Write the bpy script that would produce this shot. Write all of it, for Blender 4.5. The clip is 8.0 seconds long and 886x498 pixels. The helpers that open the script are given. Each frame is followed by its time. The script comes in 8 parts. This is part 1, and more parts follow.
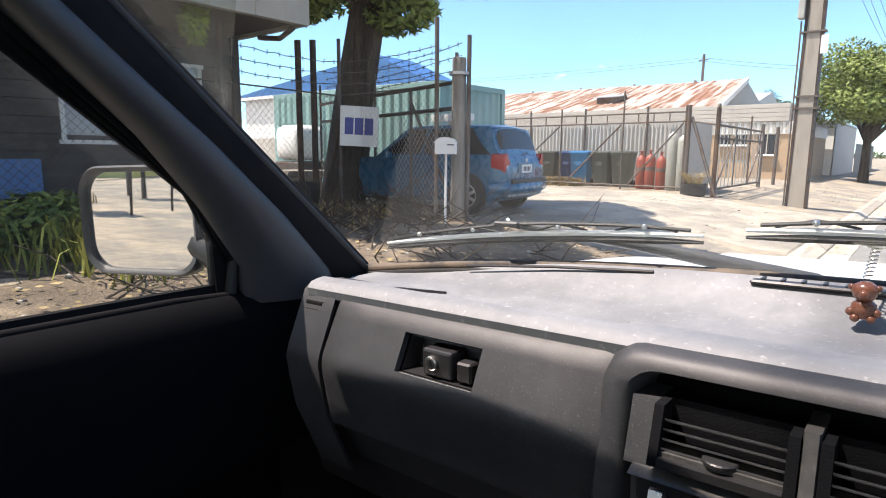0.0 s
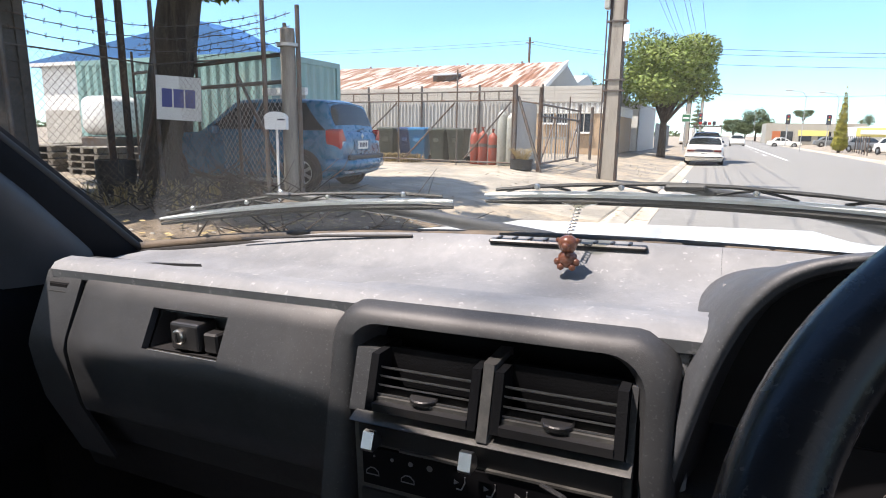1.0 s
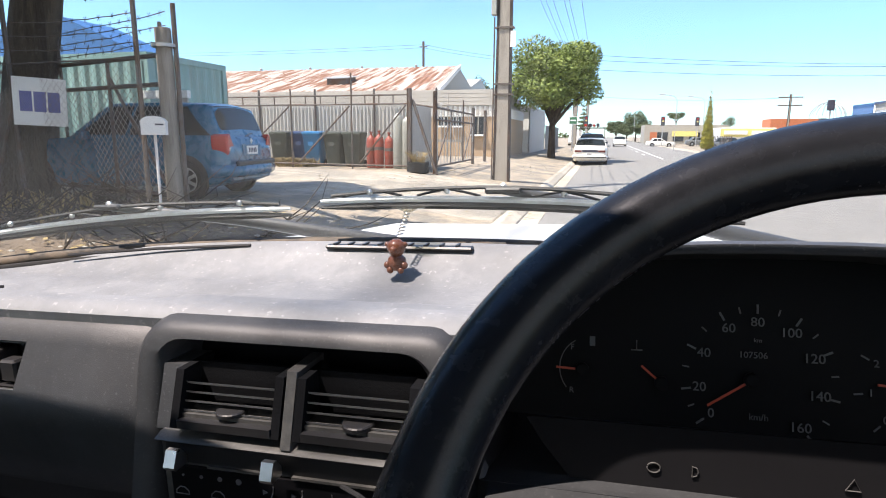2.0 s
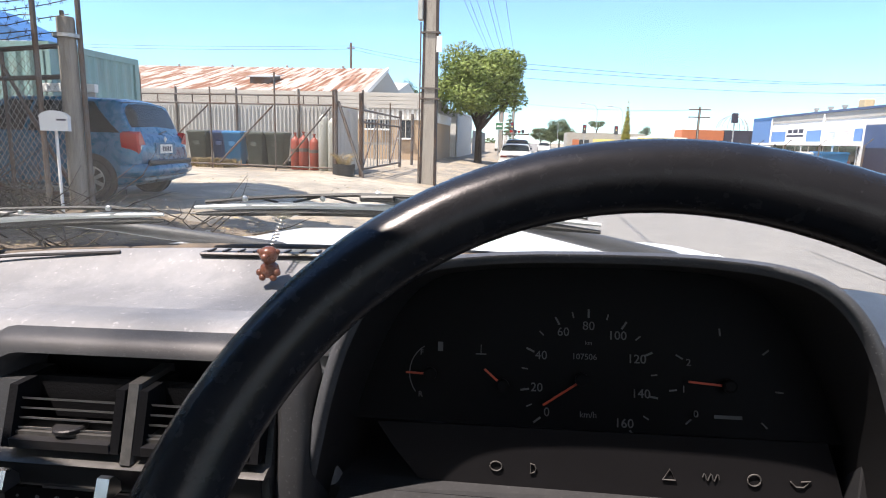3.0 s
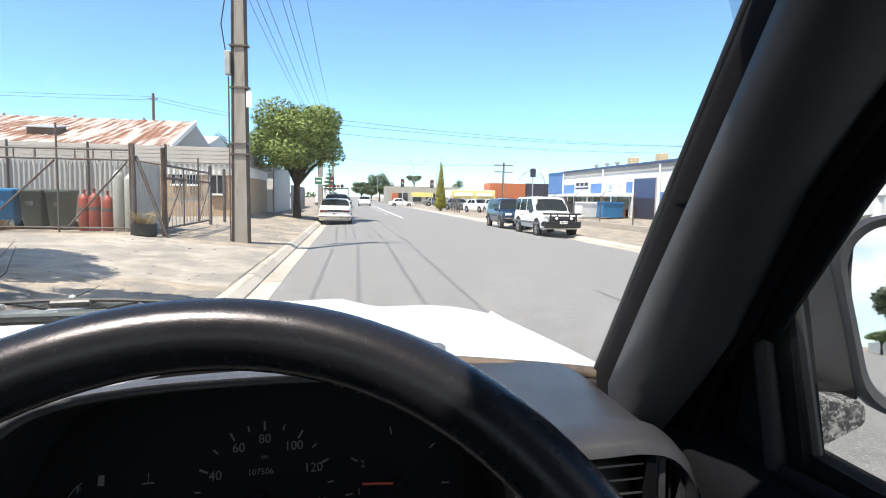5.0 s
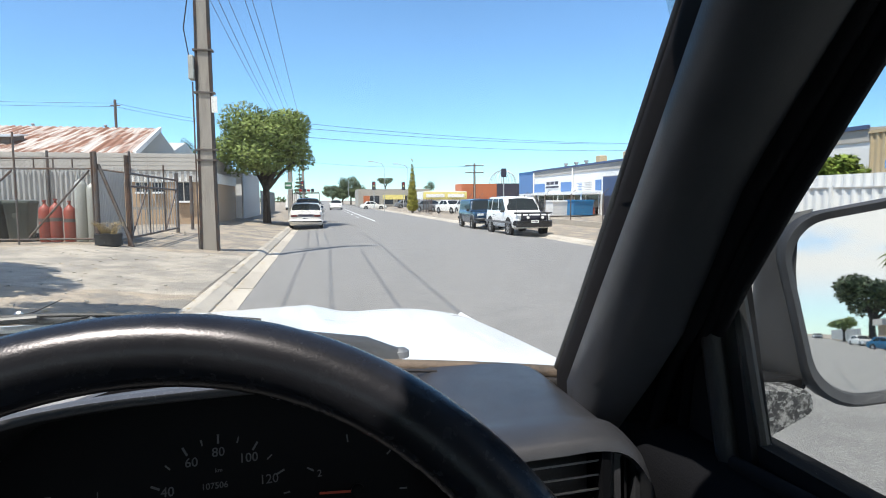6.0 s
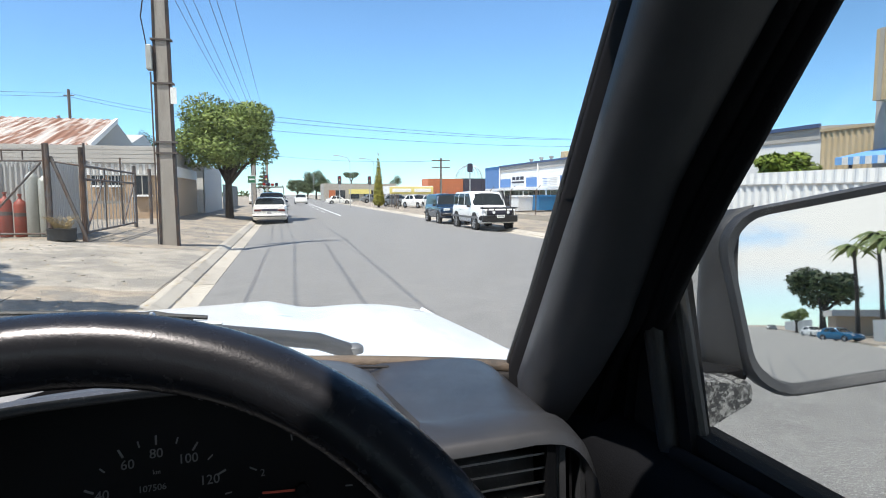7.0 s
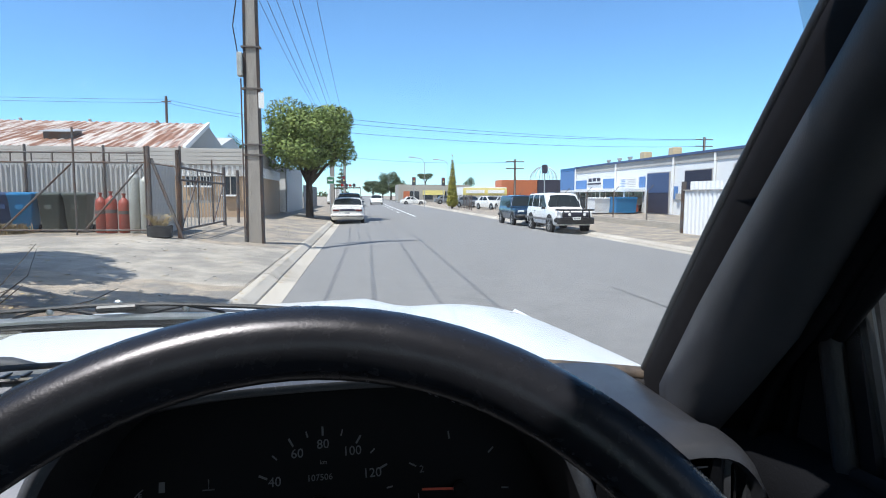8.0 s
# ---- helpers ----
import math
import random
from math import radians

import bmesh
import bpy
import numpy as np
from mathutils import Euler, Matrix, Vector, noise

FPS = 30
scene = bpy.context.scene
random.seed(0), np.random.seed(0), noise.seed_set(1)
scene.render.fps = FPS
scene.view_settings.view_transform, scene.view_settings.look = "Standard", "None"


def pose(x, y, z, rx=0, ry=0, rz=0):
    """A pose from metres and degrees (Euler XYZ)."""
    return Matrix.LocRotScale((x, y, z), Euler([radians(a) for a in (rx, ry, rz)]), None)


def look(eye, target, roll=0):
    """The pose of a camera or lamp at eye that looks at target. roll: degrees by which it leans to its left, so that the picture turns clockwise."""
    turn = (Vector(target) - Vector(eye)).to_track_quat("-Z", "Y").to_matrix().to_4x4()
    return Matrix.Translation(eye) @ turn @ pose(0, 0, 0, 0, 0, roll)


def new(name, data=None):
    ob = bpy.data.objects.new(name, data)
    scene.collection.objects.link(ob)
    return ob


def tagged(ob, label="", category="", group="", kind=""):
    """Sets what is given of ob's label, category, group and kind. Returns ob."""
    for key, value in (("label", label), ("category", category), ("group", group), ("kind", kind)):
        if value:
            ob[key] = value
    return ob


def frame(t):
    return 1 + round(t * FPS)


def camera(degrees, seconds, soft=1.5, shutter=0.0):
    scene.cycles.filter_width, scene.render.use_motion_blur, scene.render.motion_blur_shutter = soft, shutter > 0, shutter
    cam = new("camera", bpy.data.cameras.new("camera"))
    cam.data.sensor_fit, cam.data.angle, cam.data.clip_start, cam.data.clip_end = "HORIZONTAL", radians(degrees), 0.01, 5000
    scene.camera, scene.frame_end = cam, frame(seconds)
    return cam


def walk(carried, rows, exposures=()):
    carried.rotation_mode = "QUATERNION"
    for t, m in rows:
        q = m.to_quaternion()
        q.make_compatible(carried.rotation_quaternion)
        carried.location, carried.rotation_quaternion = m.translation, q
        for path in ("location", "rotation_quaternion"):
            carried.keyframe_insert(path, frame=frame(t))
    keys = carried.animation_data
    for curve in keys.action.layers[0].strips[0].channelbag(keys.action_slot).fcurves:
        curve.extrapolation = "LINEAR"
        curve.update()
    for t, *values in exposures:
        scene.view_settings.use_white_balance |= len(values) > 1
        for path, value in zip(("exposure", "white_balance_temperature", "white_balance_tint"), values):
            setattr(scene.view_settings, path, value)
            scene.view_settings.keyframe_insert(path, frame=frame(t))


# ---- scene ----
cam = camera(74.1, 8.0, 1.0)
PATH = [
    (0, (0.041, 0.149, 1.463), (-1.22, 1.668, 1.139), 0.5),
    (0.5, (0.09, 0.168, 1.454), (-0.909, 1.856, 1.06), 0.8),
    (1, (0.136, 0.183, 1.457), (-0.677, 1.967, 1.063), 0.9),
    (1.5, (0.179, 0.195, 1.455), (-0.46, 2.049, 1.061), 0.9),
    (1.7, (0.194, 0.199, 1.46), (-0.386, 2.073, 1.07), 0.4),
    (2.8, (0.257, 0.203, 1.464), (-0.066, 2.143, 1.101), 1.9),
    (3, (0.272, 0.204, 1.469), (0.004, 2.152, 1.104), 1.7),
    (3.5, (0.306, 0.208, 1.474), (0.222, 2.176, 1.127), 2.0),
    (4, (0.35, 0.211, 1.49), (0.49, 2.184, 1.195), 1.7),
    (4.5, (0.372, 0.207, 1.509), (0.625, 2.181, 1.313), 1.6),
    (6, (0.402, 0.199, 1.518), (0.806, 2.151, 1.35), -0.3),
    (6.5, (0.406, 0.201, 1.516), (0.861, 2.139, 1.332), -0.1),
    (7, (0.418, 0.198, 1.518), (0.932, 2.122, 1.332), -0.1),
    (7.5, (0.415, 0.199, 1.518), (0.977, 2.11, 1.341), 0.3),
    (8, (0.354, 0.215, 1.517), (0.628, 2.188, 1.335), 0.2),
]
EXPOSURES = [(0, 1.10, 7300, 22), (1.5, 1.02, 7150, 21), (3.5, 1.08, 7250, 23), (4.5, 1.04, 7120, 20), (6.0, 0.60, 6750, 16), (7.2, 0.60, 6700, 16), (8.0, 0.48, 6250, 16)]
walk(cam, [(t, look(eye, aim, roll)) for t, eye, aim, roll in PATH], EXPOSURES)

# ---- world, sun, exposure ----
SUN_DIR = Vector((-0.34, -0.26, 0.91)).normalized()      # towards the sun
wd = bpy.data.worlds.new("world")
scene.world = wd
wd.use_nodes = True
wn = wd.node_tree
sky = wn.nodes.new("ShaderNodeTexSky")
sky.sky_type = 'NISHITA'
sky.sun_disc = False
sky.sun_elevation = math.asin(SUN_DIR.z)
sky.sun_rotation = math.atan2(SUN_DIR.x, SUN_DIR.y)
sky.air_density, sky.dust_density, sky.ozone_density = 0.9, 0.0, 4.0
wn.nodes["Background"].inputs[1].default_value = 0.15
tint = wn.nodes.new("ShaderNodeMix")
tint.data_type, tint.blend_type = 'RGBA', 'MULTIPLY'
tint.inputs[0].default_value = 1.0
tint.inputs[7].default_value = (0.78, 1.0, 1.09, 1)
wn.links.new(sky.outputs[0], tint.inputs[6])
# bright broken cloud low in the sky behind the vehicle, with a faint wisp elsewhere
wtc = wn.nodes.new("ShaderNodeTexCoord")
sep = wn.nodes.new("ShaderNodeSeparateXYZ")
wn.links.new(wtc.outputs["Generated"], sep.inputs[0])
wnz = wn.nodes.new("ShaderNodeTexNoise")
wnz.inputs["Scale"].default_value, wnz.inputs["Detail"].default_value, wnz.inputs["Roughness"].default_value = 3.2, 7.0, 0.55
wmp = wn.nodes.new("ShaderNodeMapping")
wmp.inputs["Scale"].default_value = (1.0, 1.0, 3.0)
wn.links.new(wtc.outputs["Generated"], wmp.inputs[0])
wn.links.new(wmp.outputs[0], wnz.inputs["Vector"])


def world_ramp(src, a, b, lo, hi):
    r = wn.nodes.new("ShaderNodeMapRange")
    r.interpolation_type = 'SMOOTHSTEP'
    for q, v in zip((1, 2, 3, 4), (a, b, lo, hi)):
        r.inputs[q].default_value = v
    wn.links.new(src, r.inputs[0])
    return r.outputs[0]


def world_mul(a, b):
    r = wn.nodes.new("ShaderNodeMath")
    r.operation = 'MULTIPLY'
    wn.links.new(a, r.inputs[0])
    wn.links.new(b, r.inputs[1])
    return r.outputs[0]


cover = world_mul(world_ramp(wnz.outputs["Fac"], 0.36, 0.56, 0.0, 1.0), world_mul(world_ramp(sep.outputs["Y"], -0.2, -0.6, 0.0, 1.0), world_ramp(sep.outputs["Z"], 0.02, 0.10, 0.35, 1.0)))
cloud = wn.nodes.new("ShaderNodeMix")
cloud.data_type = 'RGBA'
cloud.inputs[7].default_value = (6.0, 6.1, 6.25, 1)
wn.links.new(cover, cloud.inputs[0])
clear_air = wn.nodes.new("ShaderNodeMix")
clear_air.data_type, clear_air.blend_type = 'RGBA', 'MULTIPLY'
clear_air.inputs[7].default_value = (0.80, 0.93, 1.02, 1)
wn.links.new(world_ramp(sep.outputs["Z"], 0.0, 0.30, 1.0, 0.0), clear_air.inputs[0])
wn.links.new(tint.outputs[2], clear_air.inputs[6])
wn.links.new(clear_air.outputs[2], cloud.inputs[6])
wn.links.new(cloud.outputs[2], wn.nodes["Background"].inputs[0])
sl = bpy.data.lights.new("sun", 'SUN')
sl.energy, sl.angle, sl.color = 5.0, radians(0.53), (1.0, 0.968, 0.91)
new("sun", sl).matrix_world = look(SUN_DIR * 60, (0, 0, 0))

# ---- materials ----
MATS = {}


def mat(name, col, rough=0.6, metal=0.0, var=0.12, scale=8.0, bump=0.0, bscale=60.0, col2=None, mix=(0.45, 0.6), spec=0.5, rnd=0.0, dirt=0.0, dirtcol=(0.16, 0.12, 0.08), coords="Object", coat=0.0, emit=0.0, stretch=(1, 1, 1), speck=0.0, speckscale=250.0, speckcol=(0.2, 0.2, 0.2), speckcut=(0.60, 0.68)):
    """Principled surface: base colour broken up at two scales, optional second colour in patches, dirt and fine relief."""
    m = bpy.data.materials.new(name)
    m.use_nodes = True
    nt = m.node_tree
    N, L = nt.nodes, nt.links
    b = N["Principled BSDF"]
    b.inputs["Roughness"].default_value, b.inputs["Metallic"].default_value = rough, metal
    b.inputs["Specular IOR Level"].default_value = spec
    b.inputs["Coat Weight"].default_value = coat
    tc = N.new("ShaderNodeTexCoord")
    mp = N.new("ShaderNodeMapping")
    mp.inputs["Scale"].default_value = stretch
    L.new(tc.outputs[coords], mp.inputs[0])
    vec = mp.outputs[0]

    def noise_at(s, detail=4.0, rough_=0.6):
        n = N.new("ShaderNodeTexNoise")
        n.inputs["Scale"].default_value, n.inputs["Detail"].default_value, n.inputs["Roughness"].default_value = s, detail, rough_
        L.new(vec, n.inputs["Vector"])
        return n.outputs["Fac"]

    def ramp(fac, lo, hi):
        r = N.new("ShaderNodeMapRange")
        r.inputs[1].default_value, r.inputs[2].default_value = lo, hi
        L.new(fac, r.inputs[0])
        return r.outputs[0]

    def blend(fac, a, c):
        x = N.new("ShaderNodeMix")
        x.data_type = 'RGBA'
        for sock, v in ((x.inputs[0], fac), (x.inputs[6], a), (x.inputs[7], c)):
            if isinstance(v, (tuple, list)):
                sock.default_value = (*v, 1)
            elif isinstance(v, float):
                sock.default_value = v
            else:
                L.new(v, sock)
        return x.outputs[2]
    dark = tuple(c * (1 - var) for c in col)
    lite = tuple(min(1, c * (1 + var)) for c in col)
    out = blend(ramp(noise_at(scale), 0.3, 0.7), dark, lite)
    if var > 0:
        out2 = blend(ramp(noise_at(scale * 9.0, 2.0), 0.25, 0.75), tuple(c * (1 - 0.5 * var) for c in col), tuple(min(1, c * (1 + 0.5 * var)) for c in col))
        out = blend(0.4, out, out2)
    if col2:
        out = blend(ramp(noise_at(scale * 0.45, 6.0, 0.7), *mix), out, col2)
    if dirt:
        d = N.new("ShaderNodeMath")
        d.operation = 'MULTIPLY'
        L.new(ramp(noise_at(scale * 1.7, 8.0, 0.75), 0.48, 0.72), d.inputs[0])
        d.inputs[1].default_value = dirt
        out = blend(d.outputs[0], out, dirtcol)
    if speck:
        d = N.new("ShaderNodeMath")
        d.operation = 'MULTIPLY'
        L.new(ramp(noise_at(speckscale, 2.0, 0.5), *speckcut), d.inputs[0])
        d.inputs[1].default_value = speck
        out = blend(d.outputs[0], out, speckcol)
    if rnd:
        oi = N.new("ShaderNodeObjectInfo")
        hs = N.new("ShaderNodeHueSaturation")
        L.new(ramp_(N, L, oi.outputs["Random"], 1 - rnd, 1 + rnd), hs.inputs["Value"])
        L.new(out, hs.inputs["Color"])
        out = hs.outputs[0]
    L.new(out, b.inputs["Base Color"])
    rr = N.new("ShaderNodeMapRange")
    rr.inputs[3].default_value, rr.inputs[4].default_value = max(0.02, rough - 0.08), min(1, rough + 0.08)
    L.new(noise_at(scale * 3.0), rr.inputs[0])
    L.new(rr.outputs[0], b.inputs["Roughness"])
    if bump:
        bp = N.new("ShaderNodeBump")
        bp.inputs["Strength"].default_value, bp.inputs["Distance"].default_value = bump, 1.0 / bscale
        L.new(noise_at(bscale, 3.0), bp.inputs["Height"])
        L.new(bp.outputs[0], b.inputs["Normal"])
    if emit:
        L.new(out, b.inputs["Emission Color"])
        b.inputs["Emission Strength"].default_value = emit
    MATS[name] = m
    return m


def ramp_(N, L, fac, lo, hi):
    r = N.new("ShaderNodeMapRange")
    r.inputs[3].default_value, r.inputs[4].default_value = lo, hi
    L.new(fac, r.inputs[0])
    return r.outputs[0]


def glass_mat(name, tint=(1, 1, 1), film=0.0):
    """Thin window glass: clear, with a mirror-like skin, and a film of dust if asked."""
    m = bpy.data.materials.new(name)
    m.use_nodes = True
    N, L = m.node_tree.nodes, m.node_tree.links
    N.remove(N["Principled BSDF"])
    tr = N.new("ShaderNodeBsdfTransparent")
    tr.inputs[0].default_value = (*tint, 1)
    gl = N.new("ShaderNodeBsdfGlossy")
    gl.inputs["Roughness"].default_value = 0.02
    lw = N.new("ShaderNodeLayerWeight")
    lw.inputs[0].default_value = 0.5
    pw = N.new("ShaderNodeMath")
    pw.operation = 'POWER'
    pw.inputs[1].default_value = 5.0
    L.new(lw.outputs["Facing"], pw.inputs[0])
    fr = N.new("ShaderNodeMath")
    fr.operation = 'MULTIPLY_ADD'
    fr.inputs[1].default_value, fr.inputs[2].default_value = 0.9, 0.025
    L.new(pw.outputs[0], fr.inputs[0])
    mx = N.new("ShaderNodeMixShader")
    L.new(fr.outputs[0], mx.inputs[0]); L.new(tr.outputs[0], mx.inputs[1]); L.new(gl.outputs[0], mx.inputs[2])
    end = mx.outputs[0]
    if film:
        df = N.new("ShaderNodeBsdfDiffuse")
        df.inputs[0].default_value = (0.5, 0.47, 0.42, 1)
        nz = N.new("ShaderNodeTexNoise")
        nz.inputs["Scale"].default_value, nz.inputs["Detail"].default_value = 6.0, 6.0
        tc = N.new("ShaderNodeTexCoord")
        L.new(tc.outputs["Object"], nz.inputs["Vector"])
        mr = N.new("ShaderNodeMapRange")
        mr.inputs[1].default_value, mr.inputs[2].default_value = 0.4, 0.75
        mr.inputs[3].default_value, mr.inputs[4].default_value = film * 0.3, film
        L.new(nz.outputs["Fac"], mr.inputs[0])
        m2 = N.new("ShaderNodeMixShader")
        L.new(mr.outputs[0], m2.inputs[0]); L.new(end, m2.inputs[1]); L.new(df.outputs[0], m2.inputs[2])
        end = m2.outputs[0]
    L.new(end, N["Material Output"].inputs[0])
    return m


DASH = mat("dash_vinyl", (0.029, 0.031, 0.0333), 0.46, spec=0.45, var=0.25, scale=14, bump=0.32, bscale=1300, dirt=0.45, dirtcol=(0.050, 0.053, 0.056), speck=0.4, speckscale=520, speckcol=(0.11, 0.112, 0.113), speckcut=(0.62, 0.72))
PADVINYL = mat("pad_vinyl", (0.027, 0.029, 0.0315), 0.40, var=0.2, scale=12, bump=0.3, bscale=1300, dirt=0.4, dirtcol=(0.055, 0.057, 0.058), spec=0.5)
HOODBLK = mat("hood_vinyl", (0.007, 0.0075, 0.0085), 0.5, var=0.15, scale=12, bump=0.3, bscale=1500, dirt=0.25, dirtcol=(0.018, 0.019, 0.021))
# paler than the face vinyl: dust, plus sheen put into the colour
DASHTOP = mat("dash_top_dust_sheen", (0.186, 0.197, 0.206), 0.55, var=0.24, scale=11, bump=0.4, bscale=1200, dirt=0.6, dirtcol=(0.27, 0.28, 0.285), spec=0.35, col2=(0.145, 0.158, 0.170), mix=(0.48, 0.66), speck=0.5, speckscale=170, speckcol=(0.38, 0.39, 0.39), speckcut=(0.64, 0.74))
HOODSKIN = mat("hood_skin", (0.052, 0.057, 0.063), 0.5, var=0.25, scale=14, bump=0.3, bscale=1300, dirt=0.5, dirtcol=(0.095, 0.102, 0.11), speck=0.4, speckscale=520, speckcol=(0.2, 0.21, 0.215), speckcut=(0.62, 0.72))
PLASTIC = mat("black_plastic", (0.017, 0.017, 0.018), 0.42, var=0.15, scale=30, bump=0.12, bscale=1200)
GREYPL = mat("worn_grey_plastic", (0.05, 0.05, 0.048), 0.45, var=0.25, scale=25, bump=0.2, bscale=1500, dirt=0.45, dirtcol=(0.17, 0.165, 0.15))
SLATGREY = mat("vent_slat", (0.20, 0.20, 0.193), 0.42, var=0.25, scale=40, dirt=0.5, dirtcol=(0.32, 0.31, 0.29))
RIM = mat("steering_rim", (0.013, 0.014, 0.0165), 0.26, var=0.3, scale=40, bump=0.10, bscale=1000, spec=0.3)
TRIM = mat("pillar_trim", (0.044, 0.048, 0.054), 0.48, var=0.12, scale=20, bump=0.15, bscale=900)
# darker than real trim: cabin shade is put into this colour
DOORTRIM = mat("door_trim_shade", (0.006, 0.0066, 0.0077), 0.8, var=0.15, scale=12, bump=0.3, bscale=500, spec=0.06)
RUBBER = mat("rubber", (0.018, 0.018, 0.018), 0.6, var=0.2, scale=30, bump=0.2, bscale=300)
SEAL = mat("aged_seal", (0.11, 0.085, 0.06), 0.7, var=0.3, scale=25, bump=0.3, bscale=300, col2=(0.03, 0.028, 0.025))
WHITEPAINT = mat("white_car_paint", (0.78, 0.78, 0.77), 0.3, var=0.03, scale=3, coat=0.4, dirt=0.12, dirtcol=(0.5, 0.46, 0.4))
SILVERPAINT = mat("silver_paint", (0.62, 0.63, 0.63), 0.4, 0.1, var=0.1, scale=20, dirt=0.2)
CHROME = mat("bright_metal", (0.62, 0.61, 0.58), 0.3, 1.0, var=0.1, scale=30)
METALGREY = mat("grey_metal", (0.16, 0.165, 0.17), 0.45, 0.3, var=0.15, scale=20, dirt=0.3)
WIPERARM = mat("wiper_arm", (0.075, 0.077, 0.08), 0.45, 0.2, var=0.15, scale=20, dirt=0.3, dirtcol=(0.16, 0.15, 0.14))
MIRRORGREY = mat("mirror_housing", (0.055, 0.056, 0.06), 0.5, var=0.15, scale=15, bump=0.2, bscale=500)
WORNARM = mat("worn_black_paint", (0.045, 0.045, 0.047), 0.55, var=0.35, scale=130, col2=(0.36, 0.355, 0.345), mix=(0.50, 0.62), bump=0.25, bscale=600, speck=0.6, speckscale=260, speckcol=(0.5, 0.5, 0.49), speckcut=(0.52, 0.60))
MIRROR = mat("mirror_glass", (0.9, 0.91, 0.91), 0.02, 1.0, var=0.0, scale=2)
MIRROR.node_tree.nodes["Principled BSDF"].inputs["Roughness"].default_value = 0.015
for lk in list(MIRROR.node_tree.nodes["Principled BSDF"].inputs["Roughness"].links):
    MIRROR.node_tree.links.remove(lk)
GLASS = glass_mat("windscreen_glass", (0.95, 0.98, 0.965), 0.05)
DOORGLASS = glass_mat("door_glass", (0.84, 0.87, 0.85), 0.035)
DIALFACE = mat("dial_face", (0.0045, 0.0045, 0.0055), 0.55, var=0.1, scale=30, spec=0.12)
DIMINK = mat("dim_ink", (0.065, 0.065, 0.063), 0.6, var=0.05, scale=30)
DIALINK = mat("dial_ink", (0.12, 0.125, 0.13), 0.6, var=0.05, scale=30)
DIALRED = mat("needle_red", (0.55, 0.07, 0.03), 0.5, var=0.1, scale=30)
VISOR = mat("warning_strip", (0.014, 0.014, 0.0155), 0.5, var=0.1, scale=20, spec=0.15)
TOYBROWN = mat("toy_brown", (0.15, 0.055, 0.03), 0.28, var=0.25, scale=90, coat=0.3)
MATTE = mat("matte_black", (0.012, 0.012, 0.013), 0.9, var=0.15, scale=20, spec=0.1)
CARPET = mat("cabin_floor", (0.02, 0.02, 0.021), 0.9, var=0.2, scale=20, bump=0.4, bscale=200)

# ---- small mesh tools ----


def part(name, bm, material, parent=None, label="", smooth=None, xf=None):
    """Links a bmesh as one mesh object, under a thing or a part."""
    me = bpy.data.meshes.new(name)
    bmesh.ops.recalc_face_normals(bm, faces=bm.faces)
    bm.to_mesh(me)
    bm.free()
    me.materials.append(material)
    ob = new(name, me)
    if smooth is not None:
        me.shade_smooth()
        me.set_sharp_from_angle(angle=radians(smooth))
    if parent is not None:
        ob.parent = parent
    if xf is not None:
        ob.matrix_basis = xf
    if label:
        ob["label"] = label
    return ob


def thing(name, label, category, m=None, group="", kind=""):
    ob = new(name)
    ob.empty_display_size = 0.05
    if m is not None:
        ob.matrix_basis = m
    return tagged(ob, label, category, group, kind)


def box(bm, x0, x1, y0, y1, z0, z1, m=None, bevel=0.0, seg=1):
    v = [bm.verts.new((x, y, z)) for z in (z0, z1) for y in (y0, y1) for x in (x0, x1)]
    fs = [bm.faces.new([v[i] for i in f]) for f in ((0, 2, 3, 1), (4, 5, 7, 6), (0, 1, 5, 4), (2, 6, 7, 3), (0, 4, 6, 2), (1, 3, 7, 5))]
    if bevel:
        es = list({e for f in fs for e in f.edges})
        r = bmesh.ops.bevel(bm, geom=es, offset=bevel, segments=seg, profile=0.5, affect='EDGES')
        v = [a for a in r["verts"]] if m is not None else v
        if m is not None:
            vs = {a for f in r["faces"] for a in f.verts} | {a for a in v if a.is_valid}
            for a in vs:
                a.co = m @ a.co
        return bm
    if m is not None:
        for a in v:
            a.co = m @ a.co
    return bm


def B(*a, **k):
    return box(bmesh.new(), *a, **k)


def sweep(bm, pts, radii, n=8, close=False, squash=None):
    """A round rod along points; radii one or one per point."""
    pts = [Vector(p) for p in pts]
    if not isinstance(radii, (list, tuple)):
        radii = [radii] * len(pts)
    rings = []
    up = Vector((0, 0, 1))
    for i, p in enumerate(pts):
        if close:
            d = pts[(i + 1) % len(pts)] - pts[i - 1]
        else:
            d = pts[min(i + 1, len(pts) - 1)] - pts[max(i - 1, 0)]
        d.normalize()
        ref = up if abs(d.dot(up)) < 0.97 else Vector((1, 0, 0))
        a = d.cross(ref).normalized()
        c = a.cross(d).normalized()
        rings.append([bm.verts.new(p + radii[i] * (a * math.cos(2 * math.pi * k / n) + c * math.sin(2 * math.pi * k / n) * (squash or 1))) for k in range(n)])
    m = len(rings)
    for i in range(m if close else m - 1):
        r0, r1 = rings[i], rings[(i + 1) % m]
        for k in range(n):
            bm.faces.new((r0[k], r0[(k + 1) % n], r1[(k + 1) % n], r1[k]))
    if not close:
        bm.faces.new(rings[0][::-1]); bm.faces.new(rings[-1])
    return bm


def rod(pts, radii, n=8, close=False):
    return sweep(bmesh.new(), pts, radii, n, close)


